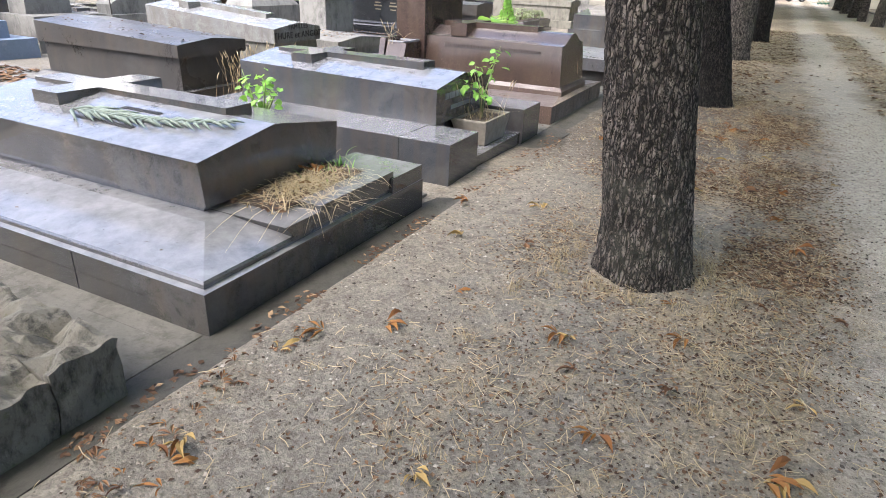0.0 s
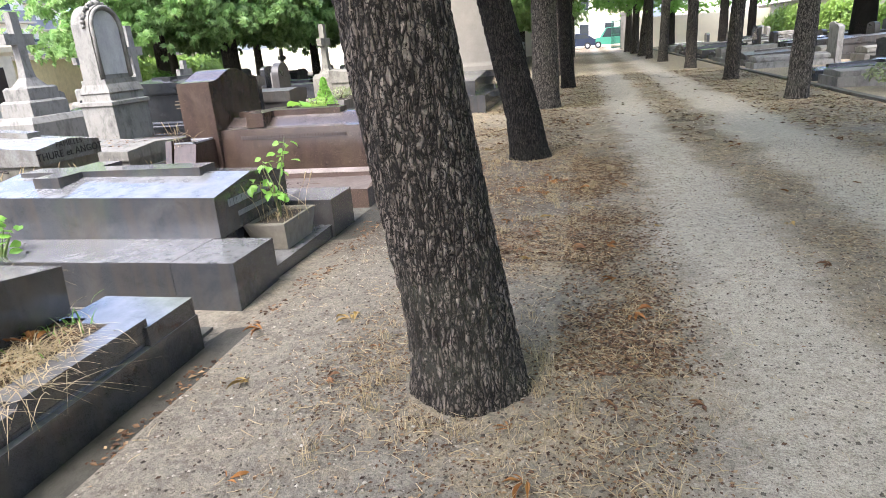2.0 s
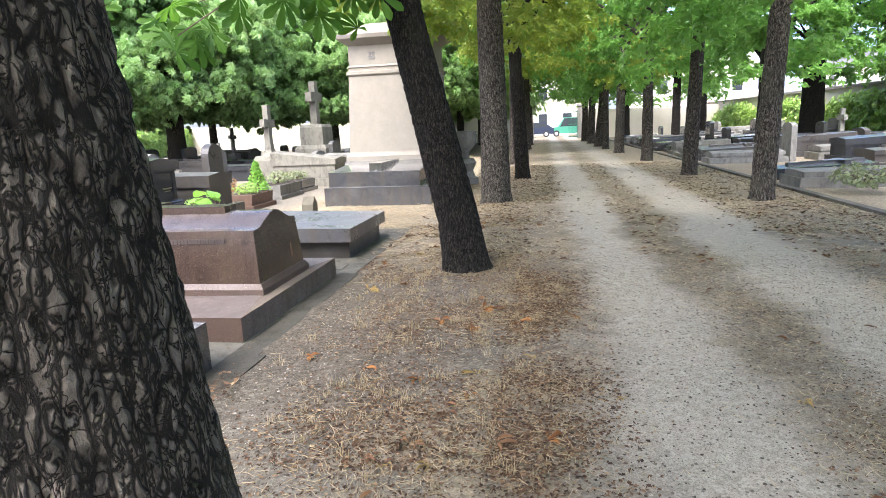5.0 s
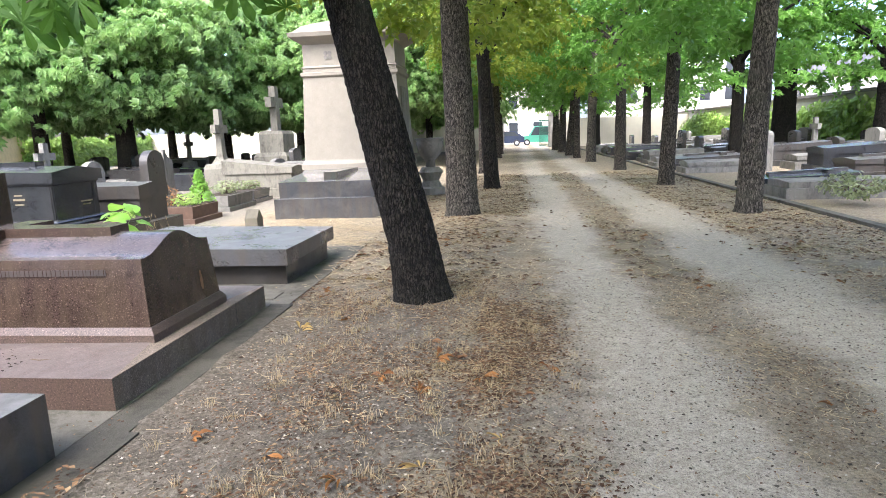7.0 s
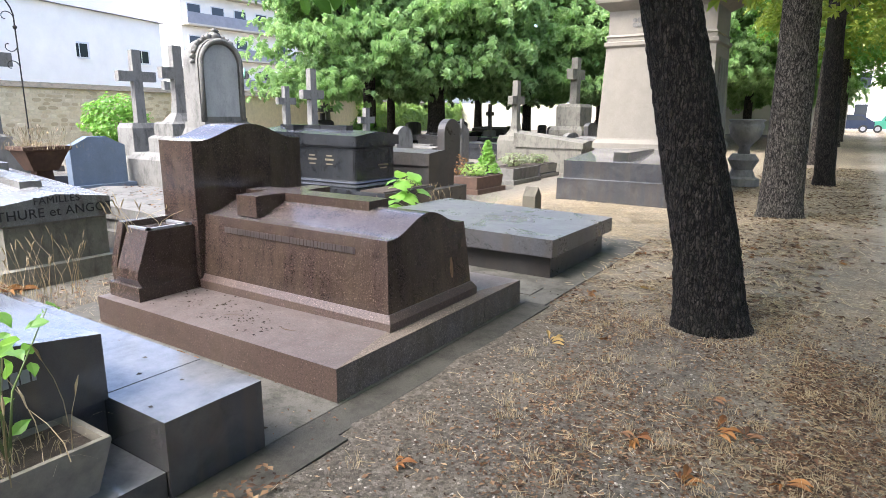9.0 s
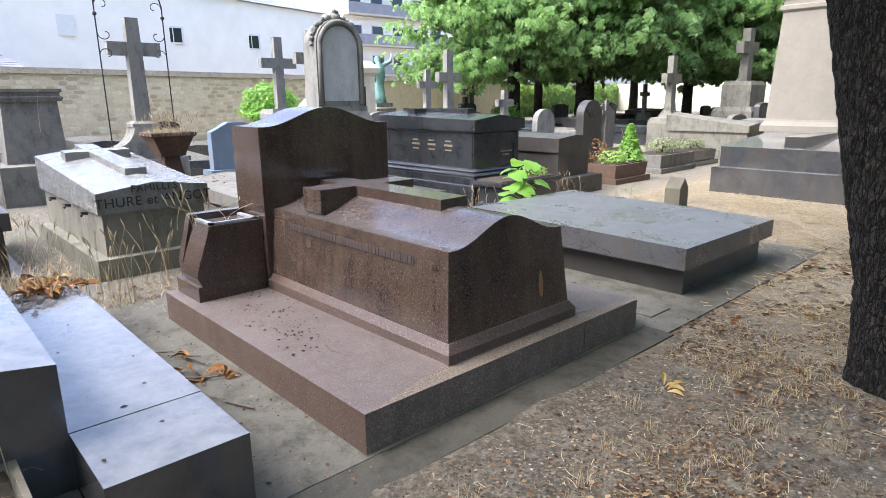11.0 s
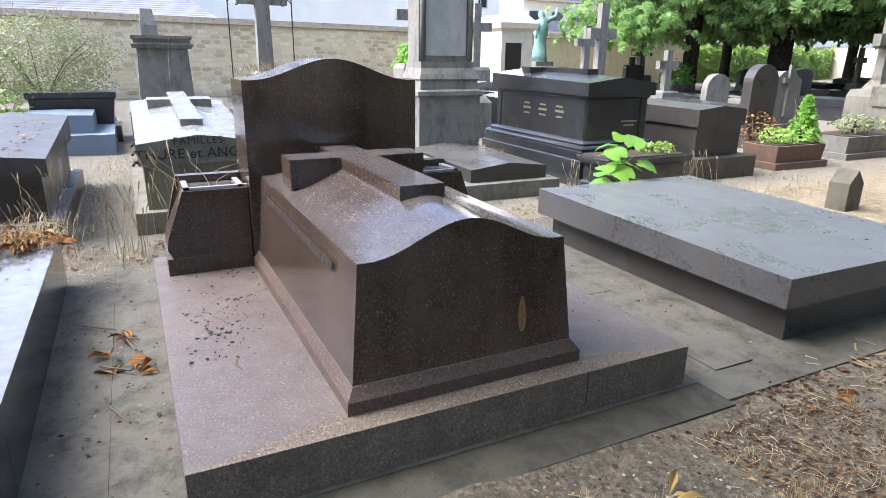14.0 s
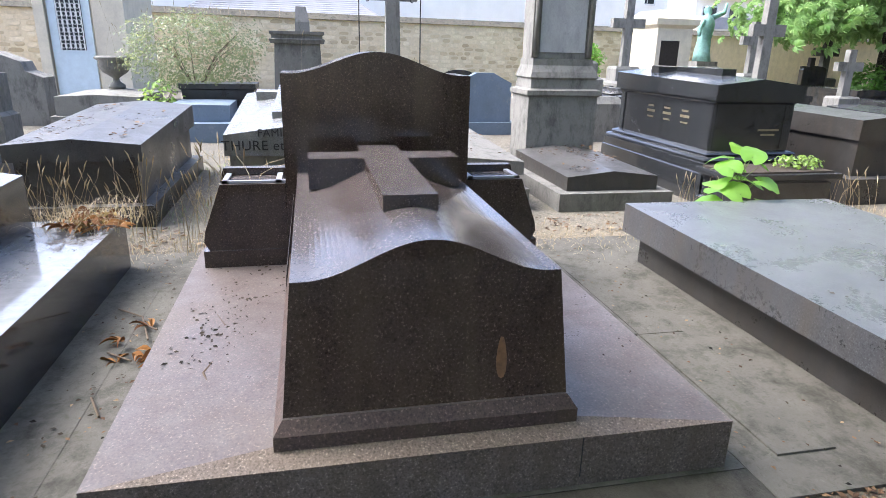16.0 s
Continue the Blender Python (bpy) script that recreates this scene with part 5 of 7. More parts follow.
def small_chapel():
    t = thing("chapel", "small cream stone funerary chapel with a blue iron door", "chapel", (-16.5, 2.3, 0))
    R = (-18.0, -15.5, 1.4, 3.12)
    part("body", stack([(*R, 0), (*R, 2.6), shrink(R, -0.1, 2.66), shrink(R, -0.1, 2.8)]), CREAM_STONE, t, bevel=0.02)
    part("roof", prism_x(gable(1.3, 3.22, 2.802, 2.9, 0.7), -15.4, gable(1.3, 3.22, 2.802, 2.9, 0.7), -18.1), LIMESTONE, t, bevel=0.02)
    part("pilaster", box(-15.5, -15.38, 1.38, 1.58, 0, 2.6), CREAM_STONE, t, bevel=0.01)
    part("pilaster", box(-15.5, -15.38, 2.5, 3.12, 0, 2.6), CREAM_STONE, t, bevel=0.01)
    d = part("door", box(-15.5, -15.44, 1.62, 2.44, 0.15, 2.3), BLUE_PAINT, t, "pale blue iron door")
    part("pane", box(-15.45, -15.435, 1.78, 2.28, 1.15, 2.15), GLASS_DARK, d)
    bm = bmesh.new()
    for k in range(6):
        tube([(-15.42, 1.8 + 0.092 * k, 1.15), (-15.42, 1.8 + 0.092 * k, 2.15)], [0.012, 0.012], 5, bm)
    for k in range(6):
        for q in range(5):
            pts = [(-15.42, 1.8 + 0.092 * (q + 0.5) + 0.035 * math.cos(i * math.pi / 5), 1.24 + 0.16 * k + 0.05 * math.sin(i * math.pi / 5)) for i in range(11)]
            tube(pts, [0.008] * 11, 4, bm)
    part("grille", bm, WHITE_METAL, d, "white wrought iron grille")
    part("step", box(-15.38, -15.0, 1.3, 3.2, -0.06, 0.15), LIMESTONE, t, bevel=0.01)


small_chapel()
chap = thing("chapel", "small cream stone chapel with a dark doorway", "chapel", (-18.0, 17.4, 0))
R = (-19.4, -17.9, 17.05, 18.2)
part("body", stack([(*R, 0), (*R, 2.1), shrink(R, -0.12, 2.2), shrink(R, -0.14, 2.36), shrink(R, 0.1, 2.6)]), CREAM_STONE, chap, bevel=0.02)
part("doorway", box(-17.92, -17.89, 17.2, 17.8, 0.1, 1.75), IRON, chap, "dark iron door")

# verdigris statue, a plain draped figure on a block
st = bmesh.new()
lathe([(0.3, 1.15), (0.27, 1.5), (0.22, 1.9), (0.26, 2.2), (0.28, 2.45), (0.2, 2.66), (0.08, 2.72), (0.11, 2.8), (0.12, 2.9), (0.06, 3.0)], -20.9, 20.6, 18, st)
tube([(-20.9, 20.75, 2.6), (-20.7, 21.1, 2.8), (-20.75, 21.2, 3.1)], [0.1, 0.08, 0.04], 8, st)
tube([(-20.9, 20.45, 2.6), (-20.6, 20.2, 2.3), (-20.5, 20.1, 2.0)], [0.1, 0.08, 0.05], 8, st)
for v in st.verts:
    v.co += Vector((noise.noise(v.co * 5), noise.noise(v.co * 5 + Vector((7, 0, 0))), 0)) * 0.07
single("statue", st, VERDIGRIS, "draped bronze statue with green patina", "statue", rounded=True)
single("statue_block", stack([(-21.4, -20.4, 20.1, 21.1, -0.05), (-21.4, -20.4, 20.1, 21.1, 0.95), (-21.3, -20.5, 20.2, 21.0, 1.0), (-21.3, -20.5, 20.2, 21.0, 1.16)]), LIMESTONE, "pale stone block under the bronze statue", "pedestal", bevel=0.02)

# ---- more graves behind the front rows ----
def filler_graves(cells, seed, group, s):
    """Plain tombs of mixed stone on a loose grid of (x front, y, depth)."""
    r = random.Random(seed)
    mats = [(GRANITE_GREY, "grey granite"), (GRANITE_OLD, "weathered dark granite"), (GRANITE_BLACK, "polished black granite"), (LIMESTONE, "pale weathered limestone"), (STONE_DARK, "lichen-grey stone"), (GRANITE_BLUE, "blue-grey granite")]
    for x, y in cells:
        m, word = r.choice(mats)
        w = r.uniform(0.8, 1.15)
        kind = r.random()
        body = r.choice((0.0, 0.05, 0.18, 0.3))
        tomb("low %s tomb among the far graves" % word, x, x - s * r.uniform(1.8, 2.1), y, y + w, 0.0 if s < 0 else G, m, r.uniform(0.12, 0.22), body, r.uniform(0.08, 0.16), r.uniform(0.02, 0.06), r.uniform(0, 0.1), 0.03, 0.1,
             cross=0.05 if kind < 0.3 else None, group=group)
        if kind > 0.68:
            xx = x - s * 2.25
            h = r.uniform(0.75, 1.25)
            t = thing("headstone", "%s headstone at the head of a tomb" % word, "gravestone", (xx, y + w / 2, 0), "far headstones")
            prof = [(y + 0.05, -0.06), (y + w - 0.05, -0.06), (y + w - 0.05, h - 0.12)] + [(y + w / 2 + (w / 2 - 0.05) * math.cos(math.pi * i / 8), h - 0.12 + 0.12 * math.sin(math.pi * i / 8)) for i in range(1, 8)] + [(y + 0.05, h - 0.12)]
            part("slab", prism_x(prof, xx + 0.08, prof, xx - 0.08), m, t, bevel=0.01)
        elif kind > 0.58:
            upright_cross("%s cross at the head of a tomb" % word, x - s * 2.3, y + w / 2, 0, r.uniform(0.8, 1.2), 0.6, 0.09, LIMESTONE, [(0.35, 0.4), (0.25, 0.25)], "far crosses")


filler_graves([(5.15 + 3.0 * k + 0.1 * ((j * 7 + k) % 3), 15.0 + 1.75 * j + 0.3 * k) for k in range(3) for j in range(17) if not (k == 0 and j in (2, 3))], 5, "graves on the far side of the alley", -1)
filler_graves([(-5.6 - 3.1 * k, 21.5 + 1.9 * j) for k in range(4) for j in range(9) if not (k == 1 and j in (2, 3))], 9, "graves beyond the monument", 1)
filler_graves([(-9.0, -0.8), (-12.2, 9.0), (-8.9, 0.9), (-13.3, 13.4), (-12.4, 15.5), (-16.0, 4.4), (-16.4, 8.6), (-16.2, 10.7), (-16.2, 12.8), (-15.9, 14.9), (-12.4, 4.9), (-8.9, 14.2), (-9.0, 17.0), (-12.5, 0.2), (-5.5, 0.8), (-13.0, 17.4), (-13.0, 21.2)], 12, "graves behind the second row", 1)

# the pale blue stone colour stands in for sky reflected on its tops
tomb("low blue-grey granite tomb with two levels", -10.2, -11.3, 4.85, 5.72, G, BLUE_STONE, 0.28, 0.0, 0.24, 0.01, 0.0, 0.0, 0.25)
rear = tomb("old planted tomb covered in dry weeds and leaves", -5.5, -7.6, 2.7, 4.0, G, STONE_DARK, 0.28, 0.0, 0.06, 0.0, 0.0, 0.02, 0.05)
tomb("pale grey slab beside an urn", -11.3, -12.9, 3.0, 4.2, G, LIMESTONE, 0.25, 0.0, 0.3, 0.03)

# a stone pier with a ball, and a stepped stone, at the edge of the second row
pier = thing("gravestone", "grey stone pier topped with a ball", "gravestone", (-8.9, 3.05, G), "steles")
part("pier", stack([(-9.2, -8.7, 2.8, 3.3, G), (-9.2, -8.7, 2.8, 3.3, 0.45), (-9.15, -8.75, 2.85, 3.25, 0.5), (-9.15, -8.75, 2.85, 3.25, 0.95)]), STONE_DARK, pier, bevel=0.01)
bm = bmesh.new()
bmesh.ops.create_icosphere(bm, subdivisions=3, radius=0.16, matrix=Matrix.Translation((-8.95, 3.05, 1.08)))
part("ball", bm, STONE_DARK, pier, rounded=True)
sp = thing("gravestone", "stepped pale stone marker", "gravestone", (-12.2, 2.0, G), "steles")
part("marker", prism_x([(1.5, -0.08), (2.6, -0.08), (2.6, 0.75), (2.35, 0.85), (2.3, 1.0), (1.9, 1.15), (1.5, 1.15)], -12.0, [(1.5, -0.08), (2.6, -0.08), (2.6, 0.75), (2.35, 0.85), (2.3, 1.0), (1.9, 1.15), (1.5, 1.15)], -12.5), LIMESTONE, sp, bevel=0.015)

ur = thing("urn", "dark weathered stone garden urn on a tomb", "urn", (-12.8, 3.5, 0.55), "urns")
part("bowl", lathe([(0.14, 0.54), (0.14, 0.6), (0.06, 0.66), (0.05, 0.72), (0.2, 0.82), (0.27, 0.92), (0.24, 1.0), (0.32, 1.06), (0.3, 1.1), (0.26, 1.08)], -12.8, 3.5, 20), STONE_DARK, ur, rounded=True)

pt = thing("pointed_marker", "small old pointed stone marker in the grass", "gravestone", (-3.75, 12.4, G))
pr = [(12.30, -0.1), (12.52, -0.1), (12.52, 0.22), (12.41, 0.35), (12.30, 0.22)]
part("marker", prism_x(pr, -3.65, pr, -3.85), STONE_MOSSY, pt, bevel=0.015)

ipl = thing("iron_planter", "rusted cast iron planter with dry grass", "planter", (-8.1, 7.72, 0.45))
part("foot", stack([(-8.2, -8.0, 7.6, 7.84, 0.44), (-8.17, -8.03, 7.63, 7.81, 0.7)]), IRON_RUST, ipl)
part("tub", stack([(-8.22, -7.98, 7.58, 7.86, 0.70), (-8.3, -7.9, 7.48, 7.96, 0.93), (-8.33, -7.87, 7.45, 7.99, 0.95), (-8.33, -7.87, 7.45, 7.99, 0.99)]), IRON_RUST, ipl, bevel=0.006)

# ---- planters and flower boxes ----
trough = thing("planter_trough", "beige concrete trough with a rose bush", "planter", (-2.05, 4.86, 0.076))
tv = [(-2.19, -1.95, 4.66, 5.08, 0.077), (-2.24, -1.92, 4.60, 5.13, 0.27), (-2.24, -1.92, 4.60, 5.13, 0.285), (-2.22, -1.94, 4.62, 5.11, 0.285), (-2.21, -1.95, 4.63, 5.10, 0.25)]
part("trough", stack(tv), TROUGH, trough, bevel=0.004)
part("soil", box(-2.205, -1.955, 4.635, 5.095, 0.24, 0.262), SOIL, trough)
for x, y, w, d, h, mat, lab in ((-5.75, 14.25, 0.95, 0.5, 0.26, TERRACOTTA, "brown wooden flower box with a small cypress"), (-6.0, 16.2, 1.2, 0.6, 0.28, STONE_DARK, "dark stone flower box with wilting plants"), (-6.1, 17.6, 0.9, 0.6, 0.25, GRANITE_GREY, "grey flower box with pale plants")):
    t = thing("flower_box", lab, "planter", (x, y, G), "flower boxes")
    part("foot", box(x - d / 2 - 0.06, x + d / 2 + 0.06, y - w / 2 - 0.06, y + w / 2 + 0.06, G - 0.03, 0.04), mat, t, bevel=0.006)
    part("box", stack([(x - d / 2, x + d / 2, y - w / 2, y + w / 2, 0.041), (x - d / 2 - 0.02, x + d / 2 + 0.02, y - w / 2 - 0.02, y + w / 2 + 0.02, h)]), mat, t, bevel=0.006)
    part("soil", box(x - d / 2 + 0.03, x + d / 2 - 0.03, y - w / 2 + 0.03, y + w / 2 - 0.03, h - 0.02, h + 0.012), SOIL, t)
bp = thing("bush_planter", "dark wide planter holding an overgrown bush", "planter", (-11.6, 5.4, G))
part("box", stack([(-12.0, -11.4, 4.9, 5.95, 0.2), (-12.05, -11.35, 4.85, 6.0, 0.62), (-12.08, -11.32, 4.82, 6.03, 0.64), (-12.08, -11.32, 4.82, 6.03, 0.72)]), GRANITE_OLD, bp, bevel=0.01)
part("block", box(-12.1, -11.35, 4.8, 6.05, G - 0.03, 0.2), GRANITE_GREY, bp, bevel=0.01)


# ---- plants ----
def blade_arrays(roots, gen, h, spread, width, n_seg=3, droop=0.5):
    """Curved tapering blades from root points: h, spread and width in metres, as vertex and face lists."""
    vs, fs = [], []
    for p in roots:
        a = gen.uniform(0, 2 * math.pi)
        L = h * gen.uniform(0.5, 1.15)
        out = spread * gen.uniform(0.2, 1.0)
        w = width * gen.uniform(0.6, 1.2)
        side = np.array((-math.sin(a), math.cos(a), 0)) * w
        d = np.array((math.cos(a), math.sin(a), 0))
        b = len(vs)
        for k in range(n_seg + 1):
            s = k / n_seg
            c = np.array(p) + d * out * s ** 1.5 + np.array((0, 0, L * (s - droop * s * s)))
            vs += [tuple(c - side * (1 - s * 0.9)), tuple(c + side * (1 - s * 0.9))]
        fs += [(b + 2 * k, b + 2 * k + 1, b + 2 * k + 3, b + 2 * k + 2) for k in range(n_seg)]
    return vs, fs


def tuft(name, centre, radius, n, h, spread, width, mat, label, seed, droop=0.5, seeds=False, category="grass", stretch=(1, 1)):
    gen = np.random.default_rng(seed)
    roots = [(gen.normal() * radius * 0.5 * stretch[0], gen.normal() * radius * 0.5 * stretch[1], -0.01) for _ in range(n)]
    v, f = blade_arrays(roots, gen, h, spread, width, 4, droop)
    ob = new(name, from_arrays(name, v, f, mat))
    ob.location = centre
    tagged(ob, label, category, "grass tufts", "stuff")
    return ob


tuft("dry_grass", (-2.08, 2.58, 0.285), 0.26, 420, 0.2, 0.30, 0.0036, STRAW, "matted dry straw grass spilling from a tray", 1, 0.9, stretch=(0.7, 1.2))
tuft("dry_grass", (-2.0, 2.42, 0.285), 0.2, 90, 0.18, 0.45, 0.0032, STRAW, "long dry stalks hanging over the granite", 2, 1.25)
tuft("green_weeds", (-2.24, 2.9, 0.28), 0.2, 40, 0.12, 0.12, 0.006, LEAF, "small green weeds in the tray", 3, 0.4)
tuft("dry_grass", (-3.3, 3.64, 0.2), 0.25, 120, 0.3, 0.35, 0.0022, STRAW, "dry orange straw between two tombs", 4, 0.8)
tuft("dry_grass", (-4.35, 5.62, 0.27), 0.2, 90, 0.2, 0.25, 0.003, STRAW, "dry grass clump at a tomb corner", 5, 0.7)
for k, (x, y, n) in enumerate([(-4.75, 5.1, 60), (-4.85, 5.5, 60), (-4.7, 6.0, 70), (-4.75, 6.5, 60), (-4.8, 7.2, 50), (-4.75, 8.4, 70), (-4.6, 8.9, 60), (-4.9, 4.6, 50), (-4.7, 9.4, 40)]):
    tuft("dry_grass", (x, y, G), 0.5, n * 3, 0.13, 0.12, 0.0025, STRAW, "dry yellow grass between the rows of graves", 20 + k, 0.6)


for k, (x, y, n) in enumerate([(-5.6, 5.88, 40), (-6.3, 5.92, 40), (-7.0, 5.9, 40), (-7.8, 5.95, 50), (-8.6, 5.9, 60), (-9.2, 6.1, 60), (-8.3, 6.8, 50), (-8.2, 4.4, 60), (-8.3, 5.2, 60), (-9.2, 9.0, 60), (-8.6, 11.5, 60), (-5.0, 11.9, 40), (-5.0, 13.4, 40), (-4.6, 12.6, 60), (-4.4, 11.6, 60), (-8.3, 13.0, 60), (-9.9, 9.0, 60), (-10.3, 8.9, 60), (-9.5, 7.4, 60)]):
    tuft("weeds", (x, y, G), 0.45, n * 2, 0.14, 0.12, 0.0035, STRAW if k % 3 else LEAF_WILLOWY, "straggling weeds between the graves", 120 + k, 0.5)


def seed_grass(centre, n, h, seed, radius=0.25):
    """Tall dry stalks with drooping seed heads."""
    gen = np.random.default_rng(seed)
    bm = bmesh.new()
    for _ in range(n):
        x, y = gen.normal(size=2) * radius * 0.5
        a, L, o = gen.uniform(0, 6.28), h * gen.uniform(0.6, 1.1), gen.uniform(0.02, 0.2)
        pts = [(x + math.cos(a) * o * s * s, y + math.sin(a) * o * s * s, L * (s - 0.12 * s * s)) for s in (0, 0.35, 0.7, 1.0)]
        tube(pts, [0.0022, 0.002, 0.0016, 0.001], 3, bm)
        tip = pts[-1]
        tube([tip, (tip[0] + math.cos(a) * 0.012, tip[1] + math.sin(a) * 0.012, tip[2] + 0.04), (tip[0] + math.cos(a) * 0.03, tip[1] + math.sin(a) * 0.03, tip[2] + 0.075)], [0.002, 0.0055, 0.001], 4, bm)
    me = bpy.data.meshes.new("seed_grass")
    bm.to_mesh(me)
    bm.free()
    me.materials.append(STRAW)
    ob = new("seed_grass", me)
    ob.location = centre
    return tagged(ob, "tall dry grass stalks with seed heads beside tombs", "grass", "grass tufts", "stuff")


for k, (x, y, z, n, h) in enumerate([(-4.95, 5.2, G, 26, 0.62), (-5.1, 5.6, G, 18, 0.6), (-4.8, 6.1, G, 16, 0.55), (-5.15, 6.5, G, 14, 0.5), (-4.85, 4.85, G, 22, 0.6), (-3.86, 6.5, 0.6, 10, 0.2), (-8.1, 7.7, 0.97, 60, 0.22), (-2.08, 4.9, 0.26, 14, 0.3), (-4.7, 7.0, G, 10, 0.4), (-5.2, 10.2, G, 12, 0.35), (-5.2, 12.0, G, 14, 0.35)]):
    seed_grass((x, y, z), n, h, 40 + k)


def oval_leaf(n_side=3):
    """An oval leaf, 1 long, folded along its rib."""
    vs, fs = [(0, 0, 0)], []
    for k in range(1, n_side + 1):
        s = k / (n_side + 1)
        w = 0.34 * math.sin(math.pi * s ** 0.8)
        vs += [(s, -w, 0.06), (s, 0, -0.12 * s * s), (s, w, 0.06)]
    vs.append((1, 0, -0.16))
    fs += [(0, 1, 2), (0, 2, 3)]
    for k in range(n_side - 1):
        a = 1 + 3 * k
        fs += [(a, a + 3, a + 4), (a, a + 4, a + 1), (a + 1, a + 4, a + 5), (a + 1, a + 5, a + 2)]
    a = 1 + 3 * (n_side - 1)
    e = len(vs) - 1
    fs += [(a, e, a + 1), (a + 1, e, a + 2)]
    return np.array(vs), np.array(fs)


OVAL = oval_leaf()


def leafy(name, label, at, stems, leaf_pts, leaf_nor, sizes, mat, stem_mat, template, seed, category="plant", group="", rounded=False):
    """A small plant: stems, and leaves scattered at points."""
    t = thing(name, label, category, at, group)
    bm = bmesh.new()
    for pts, r in stems:
        tube(pts, [r * (1 - 0.7 * k / (len(pts) - 1)) for k in range(len(pts))], 5, bm)
    part("stem", bm, stem_mat, t, rounded=True)
    v, f = scatter_leaves(np.array(leaf_pts), np.array(leaf_nor), np.array(sizes), template, np.random.default_rng(seed))
    me = from_arrays("leaves", v, f, mat, rounded)
    ob = link_mesh("leaves", me, None, t)
    ob["kind"] = "stuff"
    return t


GREEN_STEM = plain("green_stem", (0.12, 0.16, 0.05), 0.7, 0, 0.2, 20)
TWIG = plain("brown_twig", (0.10, 0.07, 0.045), 0.85, 0, 0.25, 25)


def rose():
    gen = np.random.default_rng(3)
    stems, lp, ln, ls = [], [], [], []
    for k in range(5):
        a = k * 1.3
        tip = Vector((-2.08 + 0.14 * math.cos(a), 4.84 + 0.2 * math.sin(a), 0.86 - 0.1 * k))
        mid = Vector((-2.08 + 0.03 * math.cos(a), 4.86 + 0.05 * math.sin(a), 0.5))
        stems.append(([(-2.08, 4.87, 0.25), tuple(mid), tuple(tip)], 0.006))
        for q in range(8):
            s = 0.25 + 0.75 * q / 7
            p = mid.lerp(tip, s) if s > 0.3 else Vector((-2.08, 4.87, 0.25)).lerp(mid, s * 3)
            lp.append(tuple(p + Vector(gen.normal(size=3) * 0.035)))
            ln.append(tuple(gen.normal(size=3) * 0.5 + np.array((0.2, -0.2, 0.9))))
            ls.append(gen.uniform(0.05, 0.085))
    leafy("rose_bush", "small rose bush with yellow-green leaves in a trough", (-2.08, 4.87, 0.262), stems, lp, ln, ls, LEAF_BRIGHT, GREEN_STEM, OVAL, 3)


rose()


def catalpa():
    """A young plant with a few very large heart-shaped leaves."""
    n, rings = 20, 4
    vs = [(0.30, 0, 0.0)]
    for q in range(1, rings + 1):
        for i in range(n):
            a = 2 * math.pi * i / n
            r = 0.5 * (1 - 0.20 * math.cos(a) + 0.26 * max(0, math.cos(a)) ** 8) * (0.62 if i == n // 2 else 1) * q / rings
            x, y = 0.30 + r * math.cos(a), r * 0.95 * math.sin(a)
            vein = 0.022 * math.cos(a * 7) * (q / rings)
            vs.append((x, y, -0.5 * (x - 0.3) ** 2 - 0.10 * y * y + 0.10 * abs(y) + vein))
    fs = [(0, 1 + i, 1 + (i + 1) % n) for i in range(n)]
    for q in range(rings - 1):
        o = 1 + q * n
        for i in range(n):
            j = (i + 1) % n
            fs += [(o + i, o + n + i, o + n + j), (o + i, o + n + j, o + j)]
    tp = (np.array(vs), np.array(fs))
    gen = np.random.default_rng(8)
    stems, lp, ln, ls = [], [], [], []
    base = Vector((-4.22, 9.98, G))
    for k in range(15):
        a = k * 2.4
        h = 0.30 + 0.45 * k / 14
        r = 0.22 * (1 - 0.5 * k / 14)
        p = base + Vector((math.cos(a) * r, math.sin(a) * r, h))
        lp.append(tuple(p))
        ln.append((math.cos(a) * 0.4 + 0.12, math.sin(a) * 0.4, 0.95))
        ls.append(gen.uniform(0.17, 0.30))
        stems.append(([tuple(base), tuple(base + Vector((0, 0, h * 0.8))), tuple(p)], 0.007))
    leafy("young_catalpa", "young plant with large bright green leaves", tuple(base), stems, lp, ln, ls, LEAF_BRIGHT, GREEN_STEM, tp, 5, rounded=True)


catalpa()


